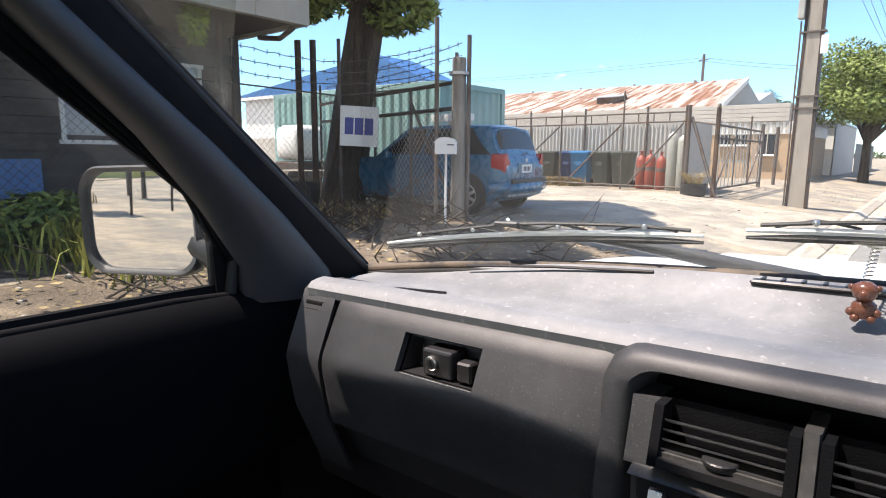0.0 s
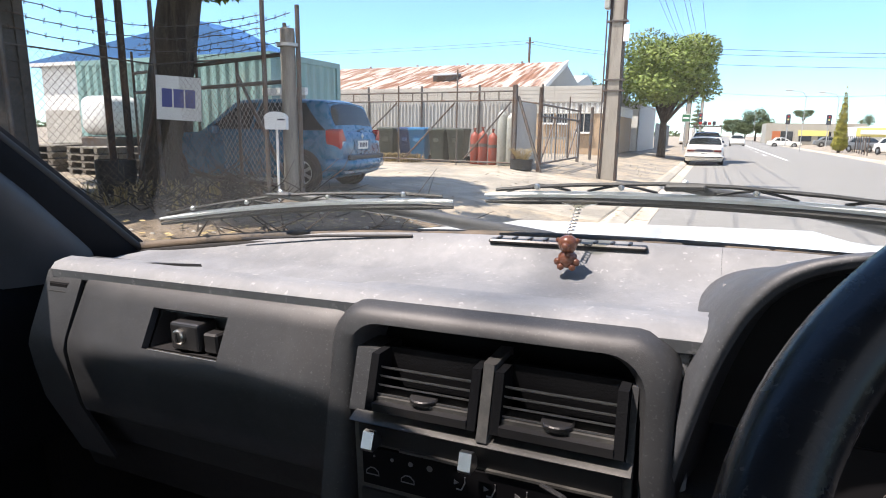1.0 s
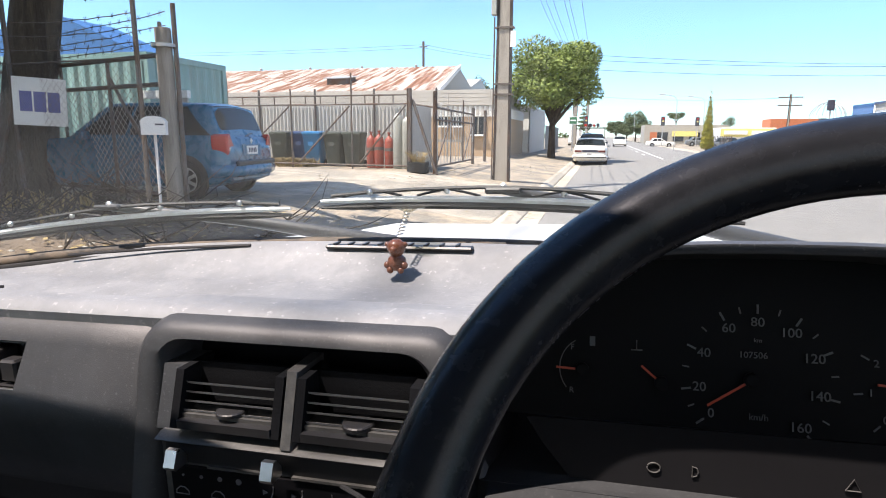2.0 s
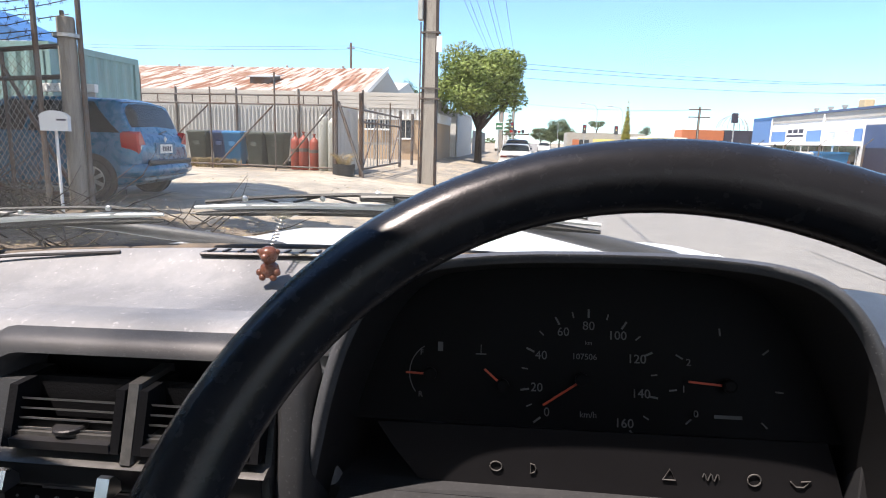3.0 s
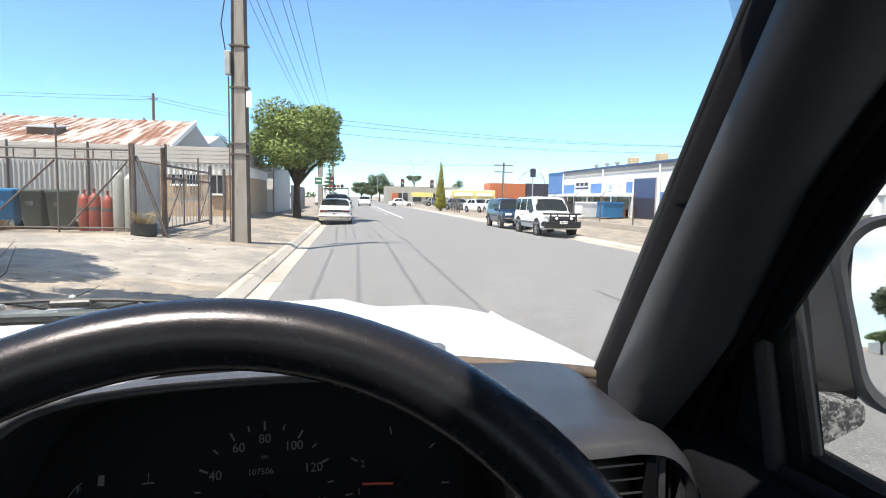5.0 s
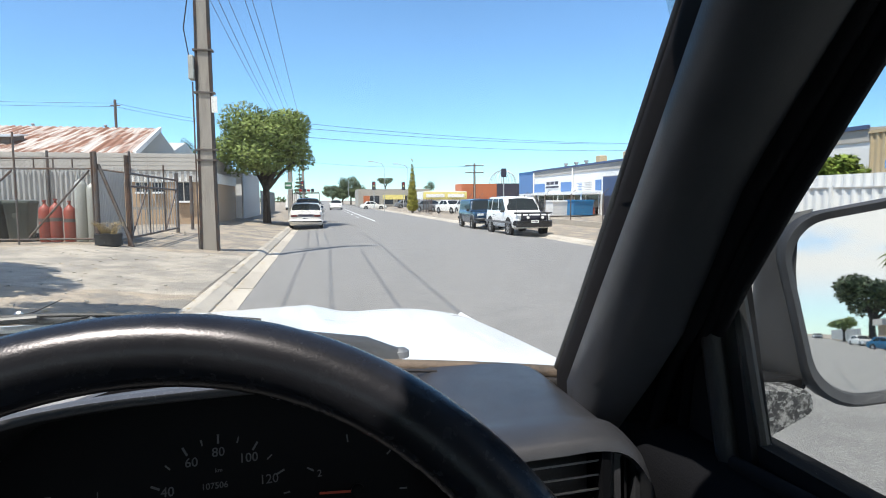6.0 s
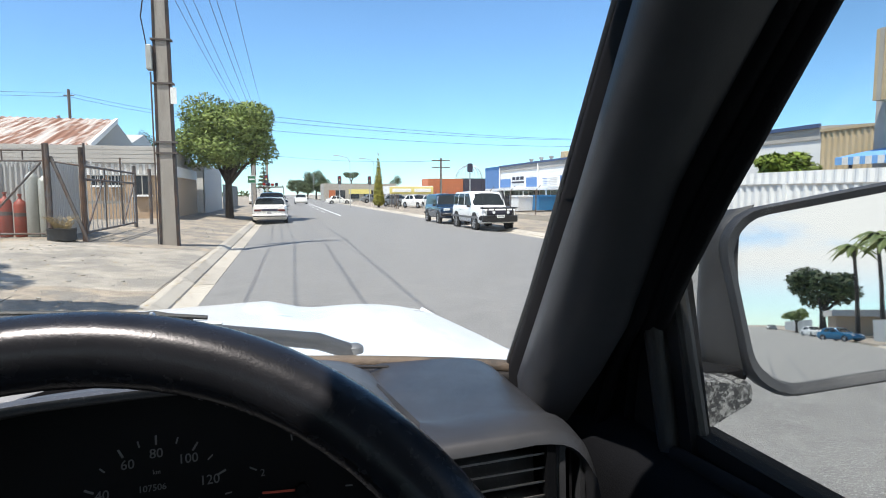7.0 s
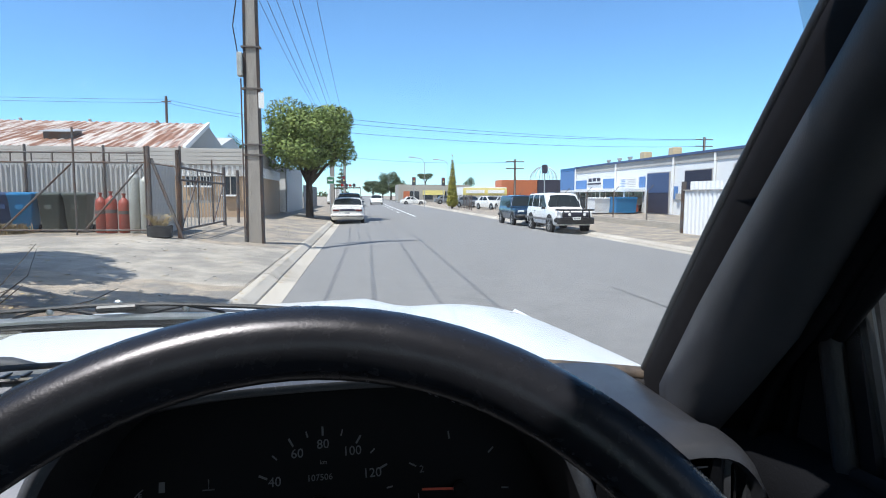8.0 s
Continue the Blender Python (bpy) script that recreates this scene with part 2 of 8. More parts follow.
def loft(bm, rows, close_rows=False, caps=False):
    """A skin over rows of points, all of one length."""
    vs = [[bm.verts.new(p) for p in r] for r in rows]
    n = len(vs[0])
    for i in range(len(vs) - 1):
        for k in range(n if close_rows else n - 1):
            bm.faces.new((vs[i][k], vs[i][(k + 1) % n], vs[i + 1][(k + 1) % n], vs[i + 1][k]))
    if caps:
        bm.faces.new(vs[0][::-1]); bm.faces.new(vs[-1])
    return bm


def turned(profile, n=24, m=None):
    """A turned body: profile of (radius, z)."""
    bm = bmesh.new()
    rows = [[(r * math.cos(2 * math.pi * k / n), r * math.sin(2 * math.pi * k / n), z) for k in range(n)] for r, z in profile]
    loft(bm, rows, True, True)
    if m is not None:
        bm.transform(m)
    return bm


def prism(pts, axis, a, b):
    """A flat outline given in the plane across an axis, pulled from a to b along it."""
    bm = bmesh.new()
    def at(p, t):
        return {"x": (t, p[0], p[1]), "y": (p[0], t, p[1]), "z": (p[0], p[1], t)}[axis]
    loft(bm, [[at(p, a) for p in pts], [at(p, b) for p in pts]], True, True)
    return bm


def shell(bm, d):
    """Gives a skin thickness."""
    bmesh.ops.recalc_face_normals(bm, faces=bm.faces)
    bmesh.ops.solidify(bm, geom=list(bm.faces), thickness=d)
    return bm


def rounded(x0, x1, z0, z1, r, n=5):
    out = []
    for cx, cz, a0 in ((x1 - r, z1 - r, 0), (x0 + r, z1 - r, 90), (x0 + r, z0 + r, 180), (x1 - r, z0 + r, 270)):
        out += [(cx + r * math.cos(radians(a0 + 90 * k / n)), cz + r * math.sin(radians(a0 + 90 * k / n))) for k in range(n + 1)]
    return out


def text_mesh(body, size, depth=0.0004):
    """Writing in the built-in font as a mesh, upright in the xz plane, facing -y, centred."""
    cu = bpy.data.curves.new("writing", 'FONT')
    cu.body, cu.size, cu.extrude, cu.align_x, cu.align_y, cu.resolution_u = body, size, depth, 'CENTER', 'CENTER', 3
    ob = bpy.data.objects.new("writing", cu)
    scene.collection.objects.link(ob)
    me = bpy.data.meshes.new_from_object(ob.evaluated_get(bpy.context.evaluated_depsgraph_get()))
    bpy.data.objects.remove(ob)
    bm = bmesh.new()
    bm.from_mesh(me)
    bm.transform(Matrix.Rotation(radians(90), 4, 'X'))
    return bm

# ================= the parked vehicle that carries the camera =================
# it leans with the road's crown; all its things are built level and share this pose
CAR = Matrix.Translation((0, 0, 1.3)) @ Matrix.Rotation(radians(-2.2), 4, 'Y') @ Matrix.Translation((0, 0, -1.3))


def screen_base(x):
    """Lower edge of the windscreen glass at x."""
    u = abs(x) / 0.66
    return Vector((x, 0.862 - 0.055 * u ** 2, 1.338 - 0.036 * u ** 2.3))


RAKE = Vector((0, -0.66, 0.75))          # up the windscreen


def screen(x, s):
    p = screen_base(x) + RAKE * s
    return p


body = thing("vehicle_body", "white four-wheel drive seen from its dark cabin, parked at the kerb", "car", CAR)

# bonnet
bm = bmesh.new()
rows = []
for j in range(15):
    v = j / 14
    y = 0.97 + 0.98 * v
    row = []
    for i in range(41):
        x = -0.80 + 1.60 * i / 40
        ax = abs(x)
        z = 1.262 - 0.062 * v - 0.02 * v * v
        z += 0.030 * (1 - min(1, max(0, (ax - 0.36) / 0.10))) * (0.55 + 0.45 * v)
        z -= 0.042 * max(0, (ax - 0.55) / 0.25) ** 2
        if v > 0.88:
            z -= 0.10 * ((v - 0.88) / 0.12) ** 2
        row.append((x, y, z))
    rows.append(row)
loft(bm, rows)
part("bonnet", shell(bm, 0.012), WHITEPAINT, body, "white painted bonnet with a raised centre", 50)
for sx in (-1, 1):
    bm = bmesh.new()
    loft(bm, [[(sx * 0.806, y, 1.215 - 0.075 * v), (sx * 0.828, y, 1.195 - 0.075 * v), (sx * 0.848, y, 1.13 - 0.07 * v), (sx * 0.85, y, 0.75), (sx * 0.85, y, 0.45)] for v, y in ((0, 0.78), (0.1, 0.95), (0.4, 1.3), (0.8, 1.75), (0.93, 1.92))])
    part("fender", shell(bm, 0.012), WHITEPAINT, body, smooth=60)
part("front_panel", prism([(1.95, 1.09), (1.97, 1.0), (1.97, 0.5), (1.90, 0.5), (1.90, 1.09)], "x", -0.84, 0.84), WHITEPAINT, body, smooth=40)
# scuttle under the wipers
bm = bmesh.new()
rows = []
for i in range(25):
    x = -0.70 + 1.40 * i / 24
    b = screen_base(x)
    rows.append([(x, b.y + 0.012, b.z - 0.012), (x, b.y + 0.03, b.z - 0.03), (x, 0.955, 1.262 - 0.02 * (x / 0.7) ** 2), (x, 0.968, 1.245)])
loft(bm, rows)
part("scuttle", shell(bm, -0.01), WHITEPAINT, body, "white scuttle panel below the windscreen", 40)
for sx in (-1, 1):
    part("washer_jet", turned([(0.009, 0), (0.008, 0.006), (0.004, 0.010)], 12, pose(sx * 0.2 - 0.03, 0.945, 1.262)), PLASTIC, body)
# windscreen glass and its seal
bm = bmesh.new()
rows = [[screen(-0.69 + 1.38 * i / 24, s) + Vector((-0.12 * max(0.0, s - 0.1) * (i / 24), 0, 0)) for i in range(25)] for s in (0.0, 0.12, 0.26, 0.40, 0.54, 0.69)]
loft(bm, rows)
ws = part("windscreen", shell(bm, 0.004), GLASS, body, "clear laminated windscreen with light dust", 60)
ws.visible_shadow = False
part("windscreen_seal", rod([screen_base(-0.68 + 1.36 * i / 32) + Vector((0, -0.004, -0.004)) for i in range(33)], 0.0085, 8), SEAL, body, "aged brown rubber windscreen seal", 60)
part("seal_lip", rod([screen_base(-0.66 + 1.32 * i / 32) + Vector((0, -0.016, -0.012)) for i in range(33)], 0.006, 6), RUBBER, body, smooth=60)


def strip(rows, thick, name, material, label="", smooth=40):
    bm = bmesh.new()
    loft(bm, rows)
    return part(name, shell(bm, thick), material, body, label, smooth)


# A-pillars: glass edge, inner crease, door edge, from the dash upward
# each row: glass-side edge, crown towards the cabin, second crease, door-side edge
def pillar(sx, rows, label):
    side, face, jamb = [], [], []
    for a, c, d, e in rows:
        pa, pc, pd, pe = (Vector((sx * q[0], q[1], q[2])) for q in (a, c, d, e))
        swell = Vector((-sx * 0.010, -0.006, 0))
        side.append([pa + Vector((sx * 0.012, 0.012, 0.004)), pa, pa.lerp(pc, 0.5) + Vector((-sx * 0.003, 0, 0)), pc.lerp(pd, 0.15) + Vector((sx * 0.008, 0.006, 0))])
        face.append([pc.lerp(pa, 0.2) + Vector((sx * 0.008, 0, 0)), pc] + [pc.lerp(pd, k / 6) + swell * math.sin(math.pi * k / 6) for k in range(1, 6)] + [pd, pd + Vector((sx * 0.014, -0.002, 0))])
        jamb.append([pd + Vector((-sx * 0.002, 0.020, 0)), pd + Vector((sx * 0.006, 0.004, 0)), pd.lerp(pe, 0.3) + Vector((sx * 0.012, 0.004, 0)), pd.lerp(pe, 0.7) + Vector((sx * 0.010, 0.002, 0)), pe, pe + Vector((sx * 0.02, 0, 0))])
    bm = bmesh.new()
    loft(bm, face)
    p = part("windscreen_pillar", shell(bm, -0.005), TRIM, body, label, 60)
    bm = bmesh.new()
    loft(bm, side)
    part("glass_side", shell(bm, -0.004), MATTE, p, "black glass-side flank of the pillar", 50)
    # jamb takes the near-black trim colour in place of the shade on it
    bm = bmesh.new()
    loft(bm, jamb)
    part("door_jamb", shell(bm, -0.004), DOORTRIM, p, "jamb beside the door, black with its shade in the colour", 50)
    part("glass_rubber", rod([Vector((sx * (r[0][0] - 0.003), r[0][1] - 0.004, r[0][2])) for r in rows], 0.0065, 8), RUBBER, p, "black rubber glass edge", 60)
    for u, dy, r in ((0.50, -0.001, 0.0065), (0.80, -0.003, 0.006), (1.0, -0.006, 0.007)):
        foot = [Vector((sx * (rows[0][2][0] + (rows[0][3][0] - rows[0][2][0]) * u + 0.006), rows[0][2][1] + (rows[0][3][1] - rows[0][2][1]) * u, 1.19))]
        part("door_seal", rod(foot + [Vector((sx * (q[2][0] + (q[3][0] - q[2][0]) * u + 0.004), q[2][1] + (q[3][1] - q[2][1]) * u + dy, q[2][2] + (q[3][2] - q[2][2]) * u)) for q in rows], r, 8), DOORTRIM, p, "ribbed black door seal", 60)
    return p


pillar(-1, [((0.665, 0.815, 1.275), (0.655, 0.71, 1.275), (0.70, 0.60, 1.275), (0.725, 0.572, 1.285)),
            ((0.665, 0.800, 1.300), (0.655, 0.70, 1.31), (0.69, 0.60, 1.33), (0.722, 0.578, 1.345)),
            ((0.662, 0.715, 1.382), (0.645, 0.62, 1.40), (0.68, 0.54, 1.42), (0.712, 0.538, 1.437)),
            ((0.658, 0.610, 1.480), (0.635, 0.52, 1.495), (0.66, 0.46, 1.51), (0.694, 0.440, 1.515)),
            ((0.655, 0.434, 1.648), (0.625, 0.34, 1.65), (0.64, 0.31, 1.65), (0.665, 0.307, 1.62)),
            ((0.652, 0.34, 1.735), (0.62, 0.26, 1.735), (0.63, 0.22, 1.72), (0.65, 0.20, 1.70)),
            ((0.650, 0.21, 1.86), (0.615, 0.13, 1.86), (0.625, 0.10, 1.85), (0.64, 0.08, 1.83))], "dark trimmed windscreen pillar on the passenger side")
pillar(1, [((0.662, 0.815, 1.275), (0.648, 0.740, 1.275), (0.664, 0.708, 1.275), (0.724, 0.645, 1.285)),
           ((0.662, 0.808, 1.300), (0.645, 0.735, 1.31), (0.676, 0.664, 1.336), (0.720, 0.640, 1.360)),
           ((0.668, 0.755, 1.385), (0.644, 0.668, 1.40), (0.673, 0.590, 1.419), (0.687, 0.560, 1.430)),
           ((0.654, 0.657, 1.485), (0.628, 0.570, 1.495), (0.650, 0.520, 1.500), (0.677, 0.507, 1.490)),
           ((0.617, 0.490, 1.620), (0.588, 0.415, 1.618), (0.618, 0.392, 1.605), (0.653, 0.407, 1.588)),
           ((0.595, 0.393, 1.700), (0.566, 0.320, 1.695), (0.598, 0.300, 1.685), (0.631, 0.322, 1.669)),
           ((0.550, 0.200, 1.860), (0.520, 0.140, 1.860), (0.555, 0.130, 1.850), (0.590, 0.152, 1.829))], "dark trimmed windscreen pillar on the driver's side")
# roof, rear wall, floor and sides close the cabin
# unseen front edge bent to set where sun falls on rim and dash
strip([[(x, y + (sun_cut if y > 0.3 else 0), 1.87 - 0.03 * (x / 0.65) ** 2 - (0.015 if y > 0.35 else 0)) for x, sun_cut in ((-0.66, 0.018), (-0.48, 0.024), (-0.3, 0.012), (-0.15, -0.030), (0.0, -0.062), (0.08, -0.075), (0.15, -0.076), (0.22, -0.076), (0.26, -0.076), (0.30, -0.078), (0.34, 0.05), (0.66, 0.06))] for y in (0.355, 0.32, 0.0, -0.6, -1.05)], -0.03, "roof", TRIM, "dark cabin roof lining, front edge bent to shape the sunlight")
part("rear_wall", B(-0.72, 0.72, -1.08, -1.04, 0.55, 1.28), DOORTRIM, body)
part("floor_pan", B(-0.74, 0.74, -1.08, 1.0, 0.52, 0.56), CARPET, body)
part("bulkhead", B(-0.72, 0.72, 0.93, 0.96, 0.56, 1.23), CARPET, body)
for sx, y0 in ((-1, 0.565), (1, 0.575)):
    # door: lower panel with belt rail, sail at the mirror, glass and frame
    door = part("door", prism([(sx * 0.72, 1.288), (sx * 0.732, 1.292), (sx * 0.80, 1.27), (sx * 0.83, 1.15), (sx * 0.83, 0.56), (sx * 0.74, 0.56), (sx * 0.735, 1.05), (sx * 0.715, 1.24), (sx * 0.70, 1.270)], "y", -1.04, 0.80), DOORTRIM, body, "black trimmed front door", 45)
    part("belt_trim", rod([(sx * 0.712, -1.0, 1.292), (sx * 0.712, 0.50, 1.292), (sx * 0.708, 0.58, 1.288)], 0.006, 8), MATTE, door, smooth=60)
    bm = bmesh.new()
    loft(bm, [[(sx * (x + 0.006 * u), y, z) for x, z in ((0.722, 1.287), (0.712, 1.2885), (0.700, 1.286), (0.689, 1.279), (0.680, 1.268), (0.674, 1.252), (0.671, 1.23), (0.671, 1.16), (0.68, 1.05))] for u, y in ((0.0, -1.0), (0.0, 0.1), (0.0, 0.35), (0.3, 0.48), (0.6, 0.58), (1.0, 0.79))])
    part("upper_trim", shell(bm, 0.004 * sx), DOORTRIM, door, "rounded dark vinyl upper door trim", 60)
    part("belt_seal", B(*sorted((sx * 0.722, sx * 0.735)), -1.0, y0, 1.290, 1.304), MATTE, door)
    sail = [(0.568, 1.28), (0.572, 1.302), (0.595, 1.423), (0.64, 1.41), (0.80, 1.29), (0.80, 1.26)] if sx > 0 else [(y0, 1.28), (y0 - 0.004, 1.412), (y0 + 0.05, 1.41), (0.80, 1.29), (0.80, 1.26)]
    part("mirror_sail", prism(sail, "x", sx * 0.716, sx * 0.735), MATTE, door, "black triangular mirror sail")
    part("quarter_bar", rod([(sx * 0.712, y0 + 0.013, 1.270), (sx * 0.709, y0 + 0.041, 1.425)], 0.009, 8), RUBBER, door, smooth=60)
    part("armrest", rod([(sx * 0.70, -0.2, 1.08), (sx * 0.68, -0.1, 1.085), (sx * 0.68, 0.20, 1.10), (sx * 0.705, 0.30, 1.105)], 0.022, 8), DOORTRIM, door, smooth=60)
    part("window_frame", rod([(sx * 0.728, y0, 1.30), (sx * 0.722, y0 - 0.002, 1.40)] if sx < 0 else [(0.728, 0.574, 1.300), (0.721, 0.594, 1.423)], 0.006, 8), RUBBER, door)
    bm = bmesh.new()
    loft(bm, [[(sx * 0.728, y, 1.28), (sx * 0.70, y, 1.50), (sx * 0.655, y, 1.68), (sx * 0.62, y, 1.84)] for y in (-1.0, 0.1, 0.34, y0 + 0.02)])
    gl = part("window_glass", shell(bm, 0.003), DOORGLASS, door, "lightly tinted side window", 60)
    gl.visible_shadow = False
    part("rear_pillar", B(*sorted((sx * 0.64, sx * 0.75)), -1.06, -0.72, 1.28, 1.85), DOORTRIM, body)

# outer skins, bumper and wheels, which close the vehicle from outside
bm = bmesh.new()
# unseen roof skin, set back so the sun clears it to the rim
loft(bm, [[(x, y, 1.935 - 0.045 * (x / 0.66) ** 2 - (0.03 if y > 0.22 else 0)) for x in (-0.69, -0.5, -0.25, 0, 0.25, 0.5, 0.69)] for y in (0.245, 0.21, 0.0, -0.6, -1.10)])
part("outer_roof", shell(bm, 0.012), WHITEPAINT, body, "white painted roof", 50)
for sx in (-1, 1):
    part("outer_door", prism([(sx * 0.832, 1.15), (sx * 0.806, 1.240), (sx * 0.815, 1.243), (sx * 0.845, 1.15), (sx * 0.85, 0.50), (sx * 0.836, 0.50)], "y", -1.10, 0.775), WHITEPAINT, body, "white painted door skin", 40)
    part("roof_rail", rod([(sx * 0.675, 0.33, 1.875), (sx * 0.675, -0.3, 1.88), (sx * 0.675, -1.08, 1.875)], 0.03, 8), WHITEPAINT, body, smooth=60)
part("outer_back", B(-0.80, 0.80, -1.12, -1.085, 0.50, 1.26, bevel=0.01), WHITEPAINT, body)
rw_ = part("rear_window", prism([(-0.72, 1.285), (-0.62, 1.82), (0.62, 1.82), (0.72, 1.285)], "y", -1.100, -1.094), DOORGLASS, body, "lightly tinted rear window")
rw_.visible_shadow = False
part("rear_header", B(-0.67, 0.67, -1.12, -1.085, 1.82, 1.90), WHITEPAINT, body)
for sx in (-1, 1):
    part("rear_corner", prism([(sx * 0.72, 1.262), (sx * 0.62, 1.85), (sx * 0.68, 1.88), (sx * 0.80, 1.262)], "y", -1.12, -1.085), WHITEPAINT, body)
for y in (1.45, -0.75):
    for sx in (-1, 1):
        wm = Matrix.Translation((sx * 0.73, y, 0.372 - 0.034 * sx)) @ Matrix.Rotation(radians(90 * sx), 4, 'Y')
        wh = part("wheel", turned([(0.20, -0.11), (0.33, -0.11), (0.355, -0.08), (0.355, 0.08), (0.33, 0.11), (0.21, 0.11), (0.19, 0.07)], 28, wm), RUBBER, body, "black off-road tyre", 50)
        part("hub", turned([(0.20, 0.06), (0.18, 0.09), (0.06, 0.10), (0.05, 0.12)], 20, wm), METALGREY, wh, smooth=50)

# ---- door mirrors ----


def door_mirror(centre, tangent, w, h, n_up, label, arm_pts=(), roll=0.0):
    t = Vector(tangent).normalized()
    nrm = Vector((t.y, -t.x, n_up)).normalized() if t.x > 0 else Vector((-t.y, t.x, n_up)).normalized()
    if nrm.y > 0:
        nrm.negate()
    up = t.cross(nrm)
    if up.z < 0:
        up.negate()
    m = Matrix(((t.x, -nrm.x, up.x, centre[0]), (t.y, -nrm.y, up.y, centre[1]), (t.z, -nrm.z, up.z, centre[2]), (0, 0, 0, 1)))
    m = m @ Matrix.Rotation(radians(roll), 4, 'Y')
    th = thing("door_mirror", label, "mirror", CAR @ m)
    o = rounded(-w / 2, w / 2, -h / 2, h / 2, 0.042, 6)
    bm = bmesh.new()
    def inset(d, y):
        out = []
        for x, z in o:
            out.append((x - math.copysign(min(d, abs(x)), x), y, z - math.copysign(min(d, abs(z)), z)))
        return out
    loft(bm, [inset(0.010, 0.006), inset(0.009, -0.003), inset(0.003, -0.006), inset(0, -0.001), inset(0, 0.02), inset(0.008, 0.05), inset(0.035, 0.075), inset(0.07, 0.083)], True)
    bm.faces.new([bm.verts.new(p) for p in inset(0.07, 0.083)])
    bmesh.ops.remove_doubles(bm, verts=bm.verts, dist=1e-5)
    part("housing", bm, MIRRORGREY, th, smooth=60)
    bm = bmesh.new()
    bm.faces.new([bm.verts.new(p) for p in inset(0.010, 0.004)])
    part("mirror_glass", bm, MIRROR, th, "clean mirror glass")
    inv = m.inverted()
    if arm_pts:
        part("mirror_arm", rod([inv @ Vector(p) for p in arm_pts], [0.024, 0.026, 0.022], 8), PLASTIC, th, smooth=50)
    return th, inv


door_mirror((-0.90, 0.545, 1.389), (0.2, 0.083, 0), 0.225, 0.172, -0.01, "grey framed door mirror on the passenger door", [(-0.72, 0.60, 1.33), (-0.76, 0.60, 1.335), (-0.82, 0.60, 1.35)])
dm, inv = door_mirror((0.972, 0.622, 1.398), (0.94, -0.36, 0), 0.285, 0.186, 0.12, "large dark door mirror on a paint-worn arm", roll=-9.5)
# broad inboard flank of the housing, a worn block for an arm and a black pivot between them
bm = bmesh.new()
rows = []
for rz, rx, ry, lz, lx in ((1.4745, 0.865, 0.673, 1.468, 0.856), (1.461, 0.8545, 0.6755, 1.457, 0.840), (1.445, 0.8495, 0.675, 1.441, 0.8325), (1.418, 0.8463, 0.673, 1.415, 0.8280), (1.385, 0.8452, 0.669, 1.380, 0.8258), (1.352, 0.849, 0.6635, 1.345, 0.8258), (1.330, 0.8535, 0.659, 1.326, 0.8275), (1.317, 0.8560, 0.657, 1.311, 0.8310), (1.309, 0.8570, 0.656, 1.301, 0.8380)):
    r_, l_ = Vector((rx + 0.002, ry + 0.001, rz)), Vector((lx, 0.70, lz))
    rows.append([r_, r_.lerp(l_, 0.12) + Vector((-0.001, -0.001, 0)), r_.lerp(l_, 0.5) + Vector((-0.002, -0.002, 0)), r_.lerp(l_, 0.85) + Vector((-0.0025, -0.002, 0)), l_.copy(), l_ + Vector((0.003, 0.008, 0)), l_ + Vector((0.03, 0.025, 0)), l_ + Vector((0.08, 0.020, 0))])
rows.append([q.lerp(rows[-1][4], 0.15) + Vector((0.004, 0.004, -0.002)) for q in rows[-1]])
rows.append([q.lerp(rows[-2][5], 0.9) + Vector((0.004, 0.004, 0.0)) for q in rows[-2]])
loft(bm, rows)
bm.transform(inv)
part("flank", shell(bm, 0.003), MIRRORGREY, dm, "smooth grey inboard flank", 60)
bm = prism([(0.735, 1.320), (0.790, 1.3155), (0.834, 1.3105), (0.840, 1.3075), (0.8432, 1.302), (0.8435, 1.290), (0.838, 1.285), (0.792, 1.270), (0.735, 1.249)], "y", 0.644, 0.695)
bmesh.ops.bevel(bm, geom=bm.edges[:], offset=0.004, segments=2, affect='EDGES', clamp_overlap=True)
bm.transform(inv)
part("mirror_arm", bm, WORNARM, dm, "paint-worn mirror arm", 50)
part("pivot", B(0.806, 0.858, 0.668, 0.700, 1.300, 1.3150, inv, bevel=0.003), MATTE, dm, "black mirror pivot")

# ---- wipers ----


